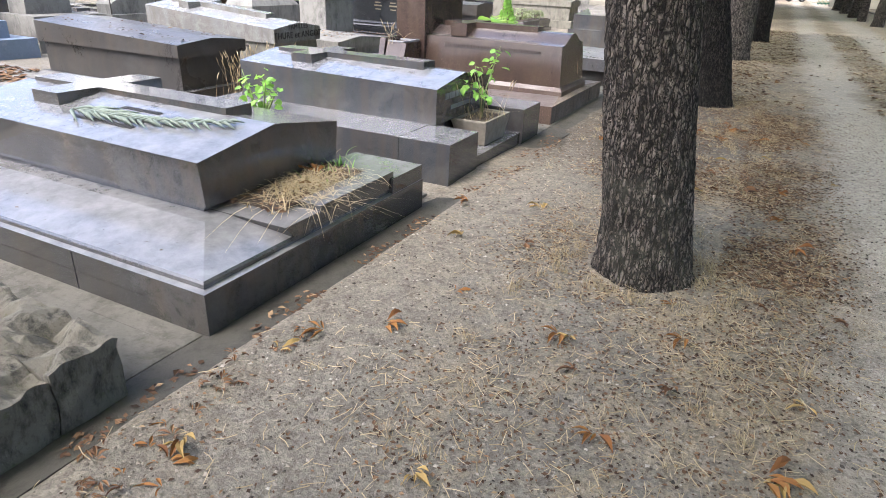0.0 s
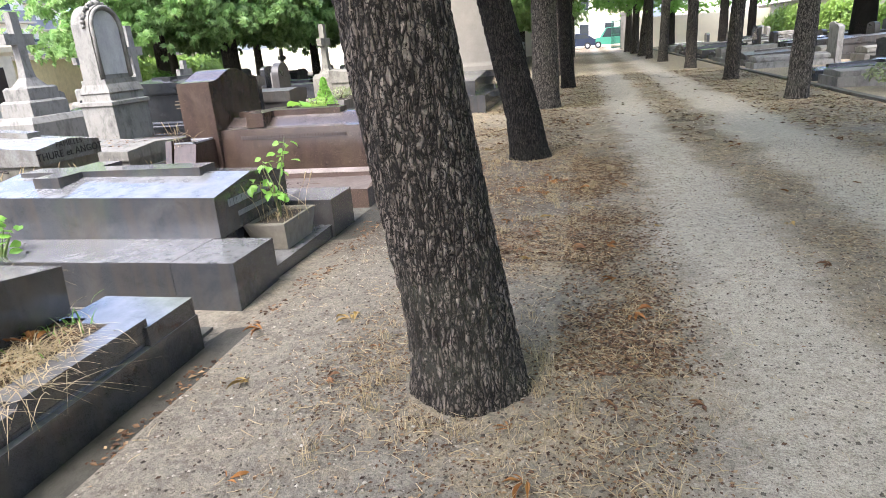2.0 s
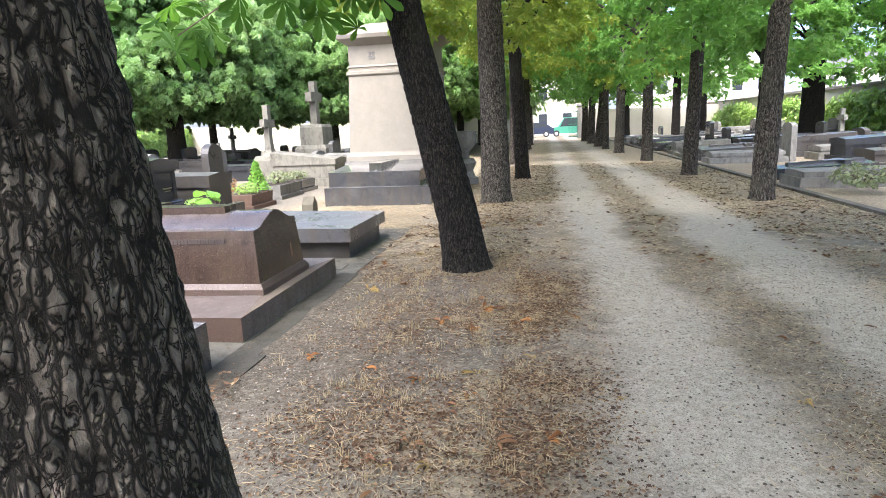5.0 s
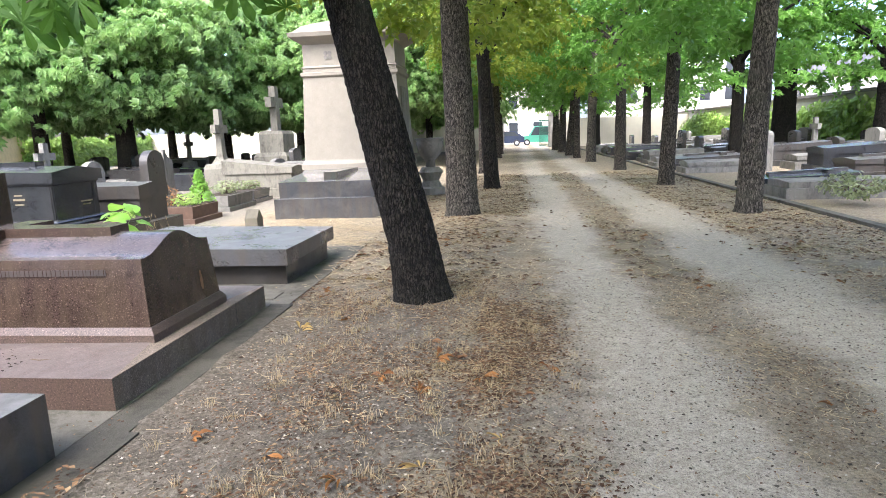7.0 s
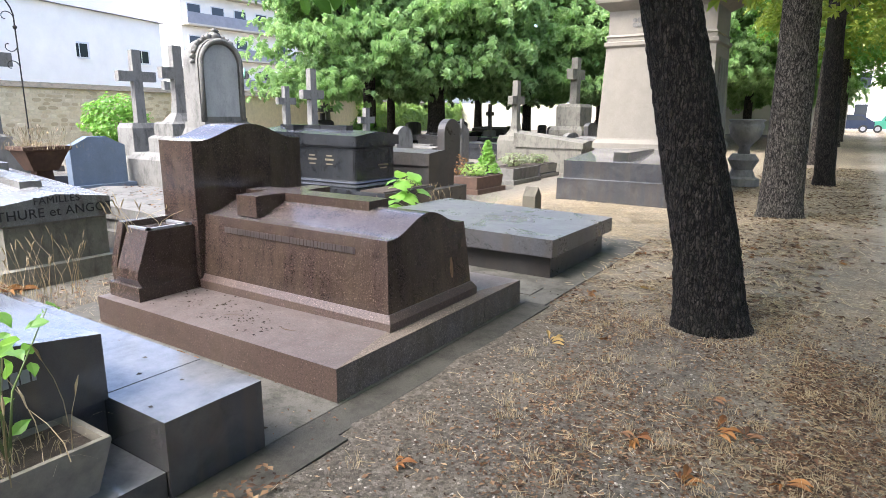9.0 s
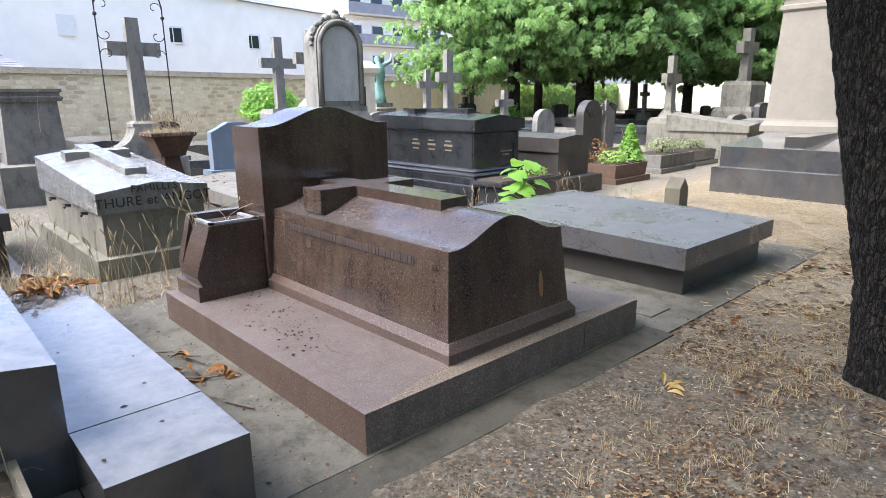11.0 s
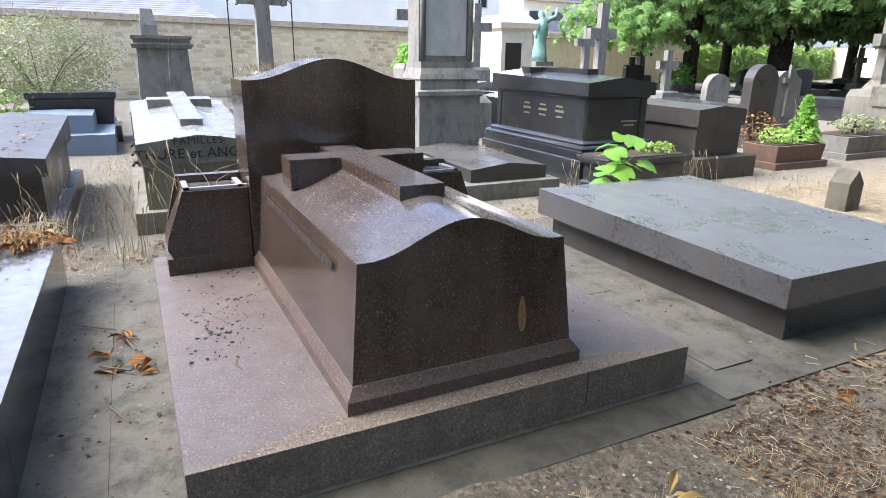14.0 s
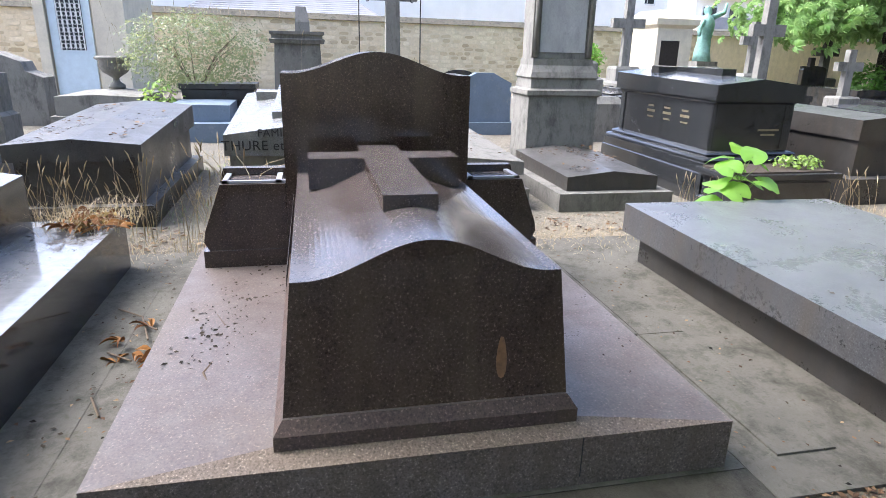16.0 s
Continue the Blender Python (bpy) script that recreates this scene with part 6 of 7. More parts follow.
def blob_plant(name, label, at, size, n, leaf, mat, seed, stem=TWIG, template=OVAL, category="plant", cone=False, up=0.6):
    gen = np.random.default_rng(seed)
    c = Vector(at)
    lp, ln, ls, stems = [], [], [], []
    for k in range(9):
        a = gen.uniform(0, 6.28)
        q = c + Vector((math.cos(a) * size[0] * 0.35, math.sin(a) * size[1] * 0.35, size[2] * gen.uniform(0.5, 0.95)))
        stems.append(([tuple(c), tuple(c.lerp(q, 0.5) + Vector((0, 0, size[2] * 0.1))), tuple(q)], 0.012))
    for _ in range(n):
        d = gen.normal(size=3)
        d /= np.linalg.norm(d)
        s = gen.uniform(0.45, 1.0) ** 0.5
        if cone:
            h = gen.uniform(0, 1)
            r = (1 - h) * s * 0.5 + 0.02
            a = gen.uniform(0, 6.28)
            p = (r * math.cos(a) * size[0], r * math.sin(a) * size[1], h * size[2])
            d = np.array((math.cos(a), math.sin(a), 0.4))
        else:
            k = 1 + 0.35 * noise.noise(Vector(d) * 2.2 + Vector((seed, 0, 0)))
            p = (d[0] * s * size[0] * 0.5 * k, d[1] * s * size[1] * 0.5 * k, size[2] * (0.5 + 0.5 * d[2] * s * k))
        lp.append(tuple(np.array(at) + np.array(p)))
        ln.append(tuple(d * 0.5 + np.array((0, 0, up)) + gen.normal(size=3) * 0.35))
        ls.append(leaf * gen.uniform(0.7, 1.3))
    return leafy(name, label, at, stems, lp, ln, ls, mat, stem, template, seed, category)


blob_plant("small_cypress", "small bright green conical cypress in a flower box", (-5.75, 14.6, 0.26), (0.5, 0.5, 0.62), 900, 0.06, LEAF_BRIGHT, 31, cone=True)
blob_plant("flower_plant", "low flowering plants in a flower box", (-5.75, 14.05, 0.26), (0.5, 0.5, 0.22), 260, 0.05, LEAF_IVY, 32)
blob_plant("flower_plant", "rusty dried flowers in a flower box", (-6.5, 14.6, 0.1), (0.5, 0.9, 0.5), 300, 0.05, DEAD_LEAF, 33)
blob_plant("flower_plant", "grey-green plants in a flower box", (-6.0, 16.2, 0.28), (0.5, 0.9, 0.3), 320, 0.055, LEAF_WILLOWY, 34)
blob_plant("flower_plant", "pale plants in a flower box", (-6.1, 17.6, 0.25), (0.5, 0.8, 0.22), 240, 0.06, LEAF_WILLOWY, 35)
blob_plant("overgrown_bush", "feathery grey-green bush growing from a planter", (-11.9, 5.0, 0.55), (1.7, 2.3, 1.35), 6500, 0.042, LEAF_WILLOWY, 36, category="bush")
blob_plant("overgrown_bush", "yellow-green shrub beside the bush", (-11.2, 4.55, 0.1), (0.6, 0.6, 0.7), 260, 0.07, LEAF_IVY, 37, category="bush")
blob_plant("round_shrub", "rounded bright green shrub before the wall", (-19.8, 15.2, 0.3), (1.8, 2.0, 1.6), 2200, 0.13, LEAF_BRIGHT, 38, category="bush")
blob_plant("green_weed", "green weed sprouting between two tombs", (-3.62, 3.86, 0.05), (0.36, 0.36, 0.6), 90, 0.075, LEAF_BRIGHT, 39, GREEN_STEM)
blob_plant("overgrown_bush", "weedy green plants on an untended grave", (5.7, 14.0, 0.12), (1.0, 1.2, 0.4), 500, 0.07, LEAF_WILLOWY, 41, category="bush")
blob_plant("dark_shrub", "dark clipped shrub among the graves", (-15.6, 22.4, 0.0), (1.0, 1.1, 1.3), 1200, 0.1, LEAF, 42, category="bush")
blob_plant("green_weed", "low weeds in the black planting box", (-5.18, 11.3, 0.37), (0.3, 0.5, 0.12), 160, 0.04, LEAF_IVY, 43, GREEN_STEM)

seed_grass((-11.9, 5.0, 0.95), 70, 1.0, 161, 1.3)
tuft("dry_grass", (-8.1, 7.72, 0.97), 0.34, 420, 0.24, 0.2, 0.0022, STRAW, "bushy dry grass overflowing a rusted planter", 162, 0.75)
tuft("dry_grass", (-2.08, 4.86, 0.262), 0.2, 70, 0.24, 0.2, 0.0016, STRAW, "dry brown stalks in a concrete trough", 163, 0.7)
tuft("dry_grass", (-4.3, 5.55, 0.28), 0.3, 300, 0.3, 0.26, 0.0018, STRAW, "dry straw and stalks heaped at a tomb corner", 164, 0.6)
# a low twig of the second chestnut with large hanging leaves


def fat_leaf(leaflets=7):
    vs, fs = [], []
    for k in range(leaflets):
        a = radians(-110 + 220 * k / (leaflets - 1))
        size = (0.56 + 0.44 * math.cos(a * 0.75)) * 0.72
        d, s = Vector((math.cos(a), math.sin(a), 0)), Vector((-math.sin(a), math.cos(a), 0))
        b = len(vs)
        for q, w in ((0.0, 0.01), (0.3, 0.075), (0.6, 0.15), (0.82, 0.175), (0.94, 0.09)):
            z = -0.28 * size * q * q
            c = d * size * q
            vs += [c - s * size * w + Vector((0, 0, z + w * 0.12)), c + Vector((0, 0, z)), c + s * size * w + Vector((0, 0, z + w * 0.12))]
        vs.append(d * size + Vector((0, 0, -0.3 * size)))
        for q in range(4):
            i = b + 3 * q
            fs += [(i, i + 3, i + 4), (i, i + 4, i + 1), (i + 1, i + 4, i + 5), (i + 1, i + 5, i + 2)]
        i = b + 12
        fs += [(i, b + 15, i + 1), (i + 1, b + 15, i + 2)]
    return np.array([tuple(v) for v in vs]), np.array(fs)


FAT = fat_leaf()
LEAF_TWIG = leaf_material("backlit_chestnut_leaves", (0.03, 0.085, 0.014), (0.10, 0.21, 0.03), 0.55, 0.6, 0.2)
lp, ln, ls = [], [], []
gen = np.random.default_rng(17)
for k in range(26):
    s = k / 25
    c = np.array((-1.5 - 1.1 * s, 7.5 - 1.2 * s, 2.75 - 0.45 * s))
    lp.append(tuple(c + gen.normal(size=3) * np.array((0.2, 0.2, 0.12))))
    ln.append(tuple(np.array((0.35, -0.45, 0.6)) + gen.normal(size=3) * 0.35))
    ls.append(gen.uniform(0.24, 0.34))
lp += [(-2.3, 6.5, 2.04), (-2.5, 6.75, 2.2), (-2.15, 6.75, 2.2), (-2.42, 6.6, 2.1), (-2.2, 6.62, 2.12)]
ln += [(0.5, -0.6, 0.35), (0.4, -0.5, 0.5), (0.3, -0.7, 0.4), (-0.2, -0.6, 0.5), (0.7, -0.2, 0.4)]
ls += [0.34, 0.33, 0.32, 0.3, 0.3]
t = leafy("chestnut_twig", "drooping chestnut twig with large palmate leaves", (-1.3, 8.3, 3.4), [([(-1.2, 8.32, 3.5), (-1.6, 7.5, 2.95), (-2.3, 6.55, 2.15)], 0.016), ([(-1.6, 7.5, 2.95), (-2.0, 7.4, 2.7), (-2.6, 7.0, 2.4)], 0.01)], lp, ln, ls, LEAF_TWIG, TWIG, FAT, 19, "tree")

lp, ln, ls = [], [], []
for k in range(24):
    s = k / 23
    c = np.array((-1.0 - 0.95 * s, 8.1 - 0.35 * s, 2.85 - 0.3 * s))
    lp.append(tuple(c + gen.normal(size=3) * np.array((0.18, 0.25, 0.13))))
    ln.append(tuple(np.array((0.25, -0.5, 0.55)) + gen.normal(size=3) * 0.35))
    ls.append(gen.uniform(0.26, 0.38))
leafy("chestnut_twig", "leafy low chestnut twig with broad green leaves", (-1.1, 8.35, 3.3), [([(-1.12, 8.34, 3.3), (-1.3, 8.1, 2.95), (-1.9, 7.8, 2.6)], 0.014)], lp, ln, ls, LEAF_TWIG, TWIG, FAT, 23, "tree")

# ---- ivy on the walls ----
def ivy(name, label, p0, p1, z0, z1, out, n, size, seed):
    gen = np.random.default_rng(seed)
    s = gen.uniform(size=n)
    z = z0 + (z1 - z0) * gen.uniform(size=n) ** 0.8
    top = np.array([0.75 + 0.35 * noise.noise((k * 9.0, seed, 0)) for k in s])
    z = np.where(z > z0 + (z1 - z0) * top * 1.25, z0 + (z - z0) * 0.5, z)
    p = np.stack([p0[0] + (p1[0] - p0[0]) * s, p0[1] + (p1[1] - p0[1]) * s, z], 1) + gen.normal(size=(n, 3)) * 0.1 + np.array(out) * gen.uniform(0.05, 0.4, n)[:, None]
    v, f = scatter_leaves(p, np.array(out) + np.array((0, 0, 0.5)) + gen.normal(size=(n, 3)) * 0.4, gen.uniform(0.7, 1.3, n) * size, OVAL, gen)
    ob = new(name, from_arrays(name, v, f, LEAF_IVY))
    return tagged(ob, label, "hedge", kind="stuff")


ivy("ivy", "bright green ivy covering the boundary wall", (wall_x(36.5) + 0.1, 36.5), (wall_x(57) + 0.1, 57), 0.0, 2.2, (1, 0, 0), 9000, 0.26, 51)
ivy("ivy", "pale green ivy covering the eastern wall", (14.1, 14), (14.1, 58), 0.2, 2.1, (-1, 0, 0), 12000, 0.26, 52)

# ---- the east wall, the end of the alley and the houses beyond ----
w = part("wall_east", box(14.2, 14.6, 5, 60, -0.1, 2.42), PLASTER_CREAM)
tagged(w, "cream rendered boundary wall behind the graves", "wall", kind="structure")
cp = part("wall_coping", box(14.05, 14.75, 5, 60, 2.422, 2.55), LIMESTONE_CLEAN)
cp.parent = w
w = part("wall_end", box(-32.3, -1.2, 56, 56.4, -0.1, 2.3), PLASTER_CREAM)
tagged(w, "cream rendered wall at the end of the alley", "wall", kind="structure")
w = part("wall_end_east", box(3.6, 14.2, 56, 56.4, -0.1, 2.3), PLASTER_CREAM)
tagged(w, "cream rendered wall beside the cemetery gate", "wall", kind="structure")
kb = part("kerb_east", box(4.78, 4.92, 3, 50, -0.08, 0.05), CONCRETE, bevel=0.01)
tagged(kb, "low dark concrete kerb along the graves", "kerb", kind="structure")

gate = thing("gate", "green iron cemetery gate standing open", "gate", (1.2, 56, 0))
for x in (-0.9, 3.3):
    part("gate_pier", stack([(x - 0.28, x + 0.28, 55.9, 56.5, -0.05), (x - 0.28, x + 0.28, 55.9, 56.5, 2.6), (x - 0.35, x + 0.35, 55.83, 56.57, 2.65), (x - 0.35, x + 0.35, 55.83, 56.57, 2.85)]), LIMESTONE, gate, bevel=0.02)
GATE_GREEN = plain("dark_green_gate_paint", (0.02, 0.09, 0.06), 0.5, 0.2, 0.15, 8)
for k in range(9):
    part("bar", tube([(2.3 + 0.085 * k, 55.7, 0.1), (2.3 + 0.085 * k, 55.7, 2.3)], [0.02, 0.02], 5), GATE_GREEN, gate)
for z in (0.2, 1.2, 2.2):
    part("rail", box(2.25, 3.05, 55.66, 55.74, z - 0.03, z + 0.03), GATE_GREEN, gate)


def car(x, y, mat, label, h=1.45, long=4.2):
    t = thing("car", label, "car", (x, y, 0), "parked cars beyond the gate")
    L = long / 2
    prof = [(-L, 0.3), (-L, 0.75), (-L + 0.25, 0.9), (-L + 0.9, 0.95), (-L + 1.5, h), (L - 0.9, h), (L - 0.2, 0.95), (L, 0.85), (L, 0.3)]
    part("body", prism_y([(x + a, b) for a, b in prof], y - 0.85, y + 0.85), mat, t, bevel=0.05)
    part("window", prism_y([(x - L + 1.12, 0.98), (x - L + 1.55, h - 0.08), (x + L - 0.95, h - 0.08), (x + L - 0.5, 0.98)], y - 0.862, y - 0.85), GLASS_DARK, t)
    for a in (-L + 0.75, L - 0.75):
        bm = bmesh.new()
        bmesh.ops.create_cone(bm, segments=18, radius1=0.31, radius2=0.31, depth=0.2, cap_ends=True, matrix=Matrix.Translation((x + a, y - 0.8, 0.31)) @ Euler((math.pi / 2, 0, 0)).to_matrix().to_4x4())
        wh = part("wheel", bm, RUBBER, t)
        bm = bmesh.new()
        bmesh.ops.create_cone(bm, segments=14, radius1=0.18, radius2=0.18, depth=0.02, cap_ends=True, matrix=Matrix.Translation((x + a, y - 0.912, 0.31)) @ Euler((math.pi / 2, 0, 0)).to_matrix().to_4x4())
        part("rim", bm, ZINC, wh)


car(-0.9, 66.5, CAR_BLUE, "dark blue parked car beyond the gate")
car(3.0, 66.8, CAR_GREEN, "green parked van beyond the gate", 1.85, 4.6)


def street_house(x0, x1, y, h, mat, label, cols, rows):
    t = thing("house", label, "house", ((x0 + x1) / 2, y, 0), "houses beyond the wall")
    part("wall", box(x0, x1, y, y + 8, 0, h), mat, t)
    part("roof", prism_y([(x0 - 0.3, h + 0.002), (x1 + 0.3, h + 0.002), (x1 - 1.2, h + 1.8), (x0 + 1.2, h + 1.8)], y - 0.3, y + 8.3), ZINC, t)
    for i in range(cols):
        for j in range(rows):
            x = x0 + (i + 0.5) * (x1 - x0) / cols
            z = 0.9 + 2.9 * j
            wd = part("window", box(x - 0.6, x + 0.6, y - 0.05, y + 0.02, z, z + 1.6), WHITE_METAL, t)
            part("pane", box(x - 0.5, x + 0.5, y - 0.07, y - 0.045, z + 0.1, z + 1.5), GLASS_DARK, wd)


street_house(-22, -6, 74, 9, PLASTER, "white street house beyond the cemetery", 6, 3)
street_house(-4, 7, 76, 8.5, PLASTER_CREAM, "cream street house beyond the gate", 4, 3)
street_house(9, 24, 73, 9, PLASTER, "white street house beyond the cemetery", 6, 3)
eh = thing("house", "long pale house with shuttered windows behind the east wall", "house", (27, 42, 0))
part("wall", box(24, 32, 30, 62, 0, 4.6), PLASTER, eh)
part("roof", prism_x([(29.6, 4.602), (62.4, 4.602), (60, 5.8), (32, 5.8)], 23.6, [(29.6, 4.602), (62.4, 4.602), (60, 5.8), (32, 5.8)], 32.4), ZINC, eh)
for k in range(4, 14):
    wd = part("window", box(23.95, 24.02, 20 + 3 * k, 21.4 + 3 * k, 2.8, 4.3), WHITE_METAL, eh)
    if k % 3 == 1:
        part("pane", box(23.93, 23.955, 20.1 + 3 * k, 21.3 + 3 * k, 2.9, 4.2), GLASS_DARK, wd)


# ---- litter on the ground ----
def density(x, y):
    """How thick straw and crumbled leaves lie: the verges, not the wheel tracks or the bare strip by the graves."""
    k = 0.55 + 0.9 * noise.noise((x * 1.1, y * 1.1, 5)) + 0.5 * noise.noise((x * 3.5, y * 3.5, 9))
    verge = smooth(-1.5, -0.7, x) * (1 - smooth(0.25, 0.8, x))
    if y > 8:
        verge = (1 - smooth(0.3, 0.75, x)) * (1 if x > -1.75 or y > 10.7 else 0)
    mid = 0.6 * smooth(1.2, 1.5, x) * (1 - smooth(1.9, 2.2, x))
    right = smooth(2.8, 3.2, x)
    edge = 0.16 if x < -0.7 else 0.06
    near = smooth(0.5, 2.8, y) * 0.72 + 0.28
    return max(edge, (max(verge, mid, right)) * near) * max(0.1, k)


def spots(n, box_, seed, weight=True):
    r = random.Random(seed)
    out = []
    tries = 0
    while len(out) < n and tries < n * 12:
        tries += 1
        x, y = r.uniform(box_[0], box_[1]), r.uniform(box_[2], box_[3])
        if not weight or r.random() < density(x, y):
            if math.hypot(x + 0.37, y - 3.1) > 0.27 and math.hypot(x + 0.53, y - 8.47) > 0.28:
                out.append((x, y))
    return out


def straw_litter(n, area, seed, lo, hi, wid):
    r = random.Random(seed)
    vs, fs = [], []
    for x, y in spots(n, area, seed):
        if x < -0.2 and 4.6 < y < 8.2 and r.random() < 0.6:
            continue
        a, L, w = r.uniform(0, 6.28), r.uniform(lo, hi), wid * r.uniform(0.6, 1.4)
        z = ground_z(x, y) + r.uniform(0.002, 0.012)
        tilt, b = r.uniform(-0.1, 0.2), r.uniform(-0.4, 0.4)
        base = len(vs)
        px, py = x, y
        for k in range(3):
            aa = a + b * k
            vs += [(px - math.sin(aa) * w, py + math.cos(aa) * w, z + abs(tilt) * L * k * 0.5), (px + math.sin(aa) * w, py - math.cos(aa) * w, z + abs(tilt) * L * k * 0.5 + 0.001)]
            px, py = px + math.cos(aa) * L / 2, py + math.sin(aa) * L / 2
        fs += [(base, base + 1, base + 3, base + 2), (base + 2, base + 3, base + 5, base + 4)]
    return vs, fs


def stuff(name, vs, fs, mat, label, category):
    return tagged(new(name, from_arrays(name, vs, fs, mat)), label, category, kind="stuff")


def crumbs(n, area, seed, lo, hi):
    r = random.Random(seed)
    vs, fs = [], []
    for x, y in spots(n, area, seed):
        a, L = r.uniform(0, 6.28), r.uniform(lo, hi)
        z = ground_z(x, y) + r.uniform(0.001, 0.006)
        c, s = math.cos(a) * L, math.sin(a) * L
        b = len(vs)
        k = r.uniform(0.3, 0.8)
        vs += [(x - c, y - s, z), (x - s * k, y + c * k, z + r.uniform(0, 0.5) * L), (x + c, y + s, z + r.uniform(0, 0.3) * L), (x + s * k, y - c * k, z + r.uniform(0, 0.5) * L)]
        fs += [(b, b + 1, b + 2), (b, b + 2, b + 3)]
    return vs, fs


def pebbles(n, area, seed, lo, hi, weight=False):
    r = random.Random(seed)
    vs, fs = [], []
    for x, y in spots(n, area, seed, weight):
        s = lo + (hi - lo) * r.random() ** 3
        z = ground_z(x, y)
        b = len(vs)
        a = r.uniform(0, 6.28)
        for k in range(4):
            q = s * r.uniform(0.7, 1.2)
            vs.append((x + q * math.cos(a + k * 1.57), y + q * math.sin(a + k * 1.57), z + s * r.uniform(0.0, 0.25)))
        vs.append((x + r.uniform(-.3, .3) * s, y + r.uniform(-.3, .3) * s, z + s * r.uniform(0.45, 0.8)))
        fs += [(b, b + 1, b + 4), (b + 1, b + 2, b + 4), (b + 2, b + 3, b + 4), (b + 3, b, b + 4)]
    return vs, fs


def island_mat(name, stops, rough=0.9):
    n = Nodes(name, rough, 0, 0.2)
    n.color(n.ramp(n.island(), stops))
    return n.m


PEBBLE = island_mat("mixed_gravel", [(0.0, (0.028, 0.023, 0.018)), (0.45, (0.12, 0.104, 0.082)), (0.85, (0.23, 0.2, 0.16)), (1.0, (0.35, 0.32, 0.27))])
CRUMB = island_mat("crumbled_brown_leaves", [(0.0, (0.025, 0.015, 0.01)), (0.5, (0.09, 0.05, 0.028)), (0.85, (0.18, 0.11, 0.06)), (1.0, (0.28, 0.2, 0.115))])

stuff("straw_litter", *straw_litter(21000, (-1.58, 3.6, 0.4, 9.5), 61, 0.012, 0.075, 0.0012), STRAW, "pale dry straw scattered on the gravel", "straw")
stuff("straw_litter", *straw_litter(20000, (-1.75, 4.8, 9.0, 24.0), 62, 0.05, 0.14, 0.0040), STRAW, "pale dry straw on the verge of the alley", "straw")
stuff("leaf_crumbs", *crumbs(42000, (-1.58, 3.4, 0.4, 9.5), 63, 0.003, 0.012), CRUMB, "crumbled brown leaf litter on the gravel", "leaf litter")
stuff("straw_litter", *straw_litter(5000, (-4.6, -1.75, 10.8, 15.5), 67, 0.05, 0.13, 0.0035), STRAW, "pale dry straw beside the monument", "straw")
stuff("leaf_crumbs", *crumbs(12000, (-1.75, 4.8, 9.0, 24.0), 64, 0.012, 0.04), CRUMB, "crumbled brown leaf litter on the verge", "leaf litter")
stuff("leaf_crumbs", *crumbs(12000, (0.0, 0.75, 3.2, 8.5), 68, 0.004, 0.016), CRUMB, "dark brown crumbled leaves along the wheel track", "leaf litter")
stuff("leaf_crumbs", *crumbs(9000, (-1.58, 0.3, 4.6, 9.0), 69, 0.005, 0.017), CRUMB, "dark brown leaf scraps on damp soil", "leaf litter")
stuff("gravel", *pebbles(60000, (-1.58, 3.2, 0.4, 9.0), 65, 0.002, 0.011), PEBBLE, "loose fine gravel on the alley", "gravel")

r = random.Random(71)
TUFTS = []
for k in range(5):
    gen = np.random.default_rng(80 + k)
    v, f = blade_arrays([(gen.normal() * 0.018, gen.normal() * 0.018, -0.004) for _ in range(22)], gen, 0.085, 0.05, 0.0013, 3, 0.35)
    TUFTS.append(from_arrays("dry_tuft", v, f, STRAW))
for k, (x, y) in enumerate(spots(160, (-1.5, 0.7, 1.2, 9.0), 72) + spots(75, (-1.45, 0.1, 5.0, 8.2), 75, False) + spots(60, (2.8, 4.6, 6, 14), 73) + [(-1.25, 7.0), (-1.1, 6.6), (-0.9, 6.9), (-0.3, 6.1), (-0.2, 6.4), (-0.35, 5.6), (-1.4, 6.35), (-0.55, 2.75), (-0.1, 2.7), (-0.7, 2.85), (0.1, 2.95)] + [(-0.36 + (0.31 + 0.035 * (i % 5)) * math.cos(i * 0.41), 3.1 + (0.31 + 0.035 * (i % 5)) * math.sin(i * 0.41)) for i in range(34)] + [(-0.54 + (0.33 + 0.05 * (i % 3)) * math.cos(i * 0.63), 8.47 + (0.33 + 0.05 * (i % 3)) * math.sin(i * 0.63)) for i in range(16)]):
    ob = new("dry_tuft", TUFTS[k % 5])
    ob.matrix_basis = Matrix.LocRotScale((x, y, ground_z(x, y)), Euler((0, 0, r.uniform(0, 6.28))), Vector((1, 1, 1)) * r.uniform(0.6, 1.35))
    tagged(ob, "small tuft of dry bleached grass in gravel", "grass", "dry grass tufts")


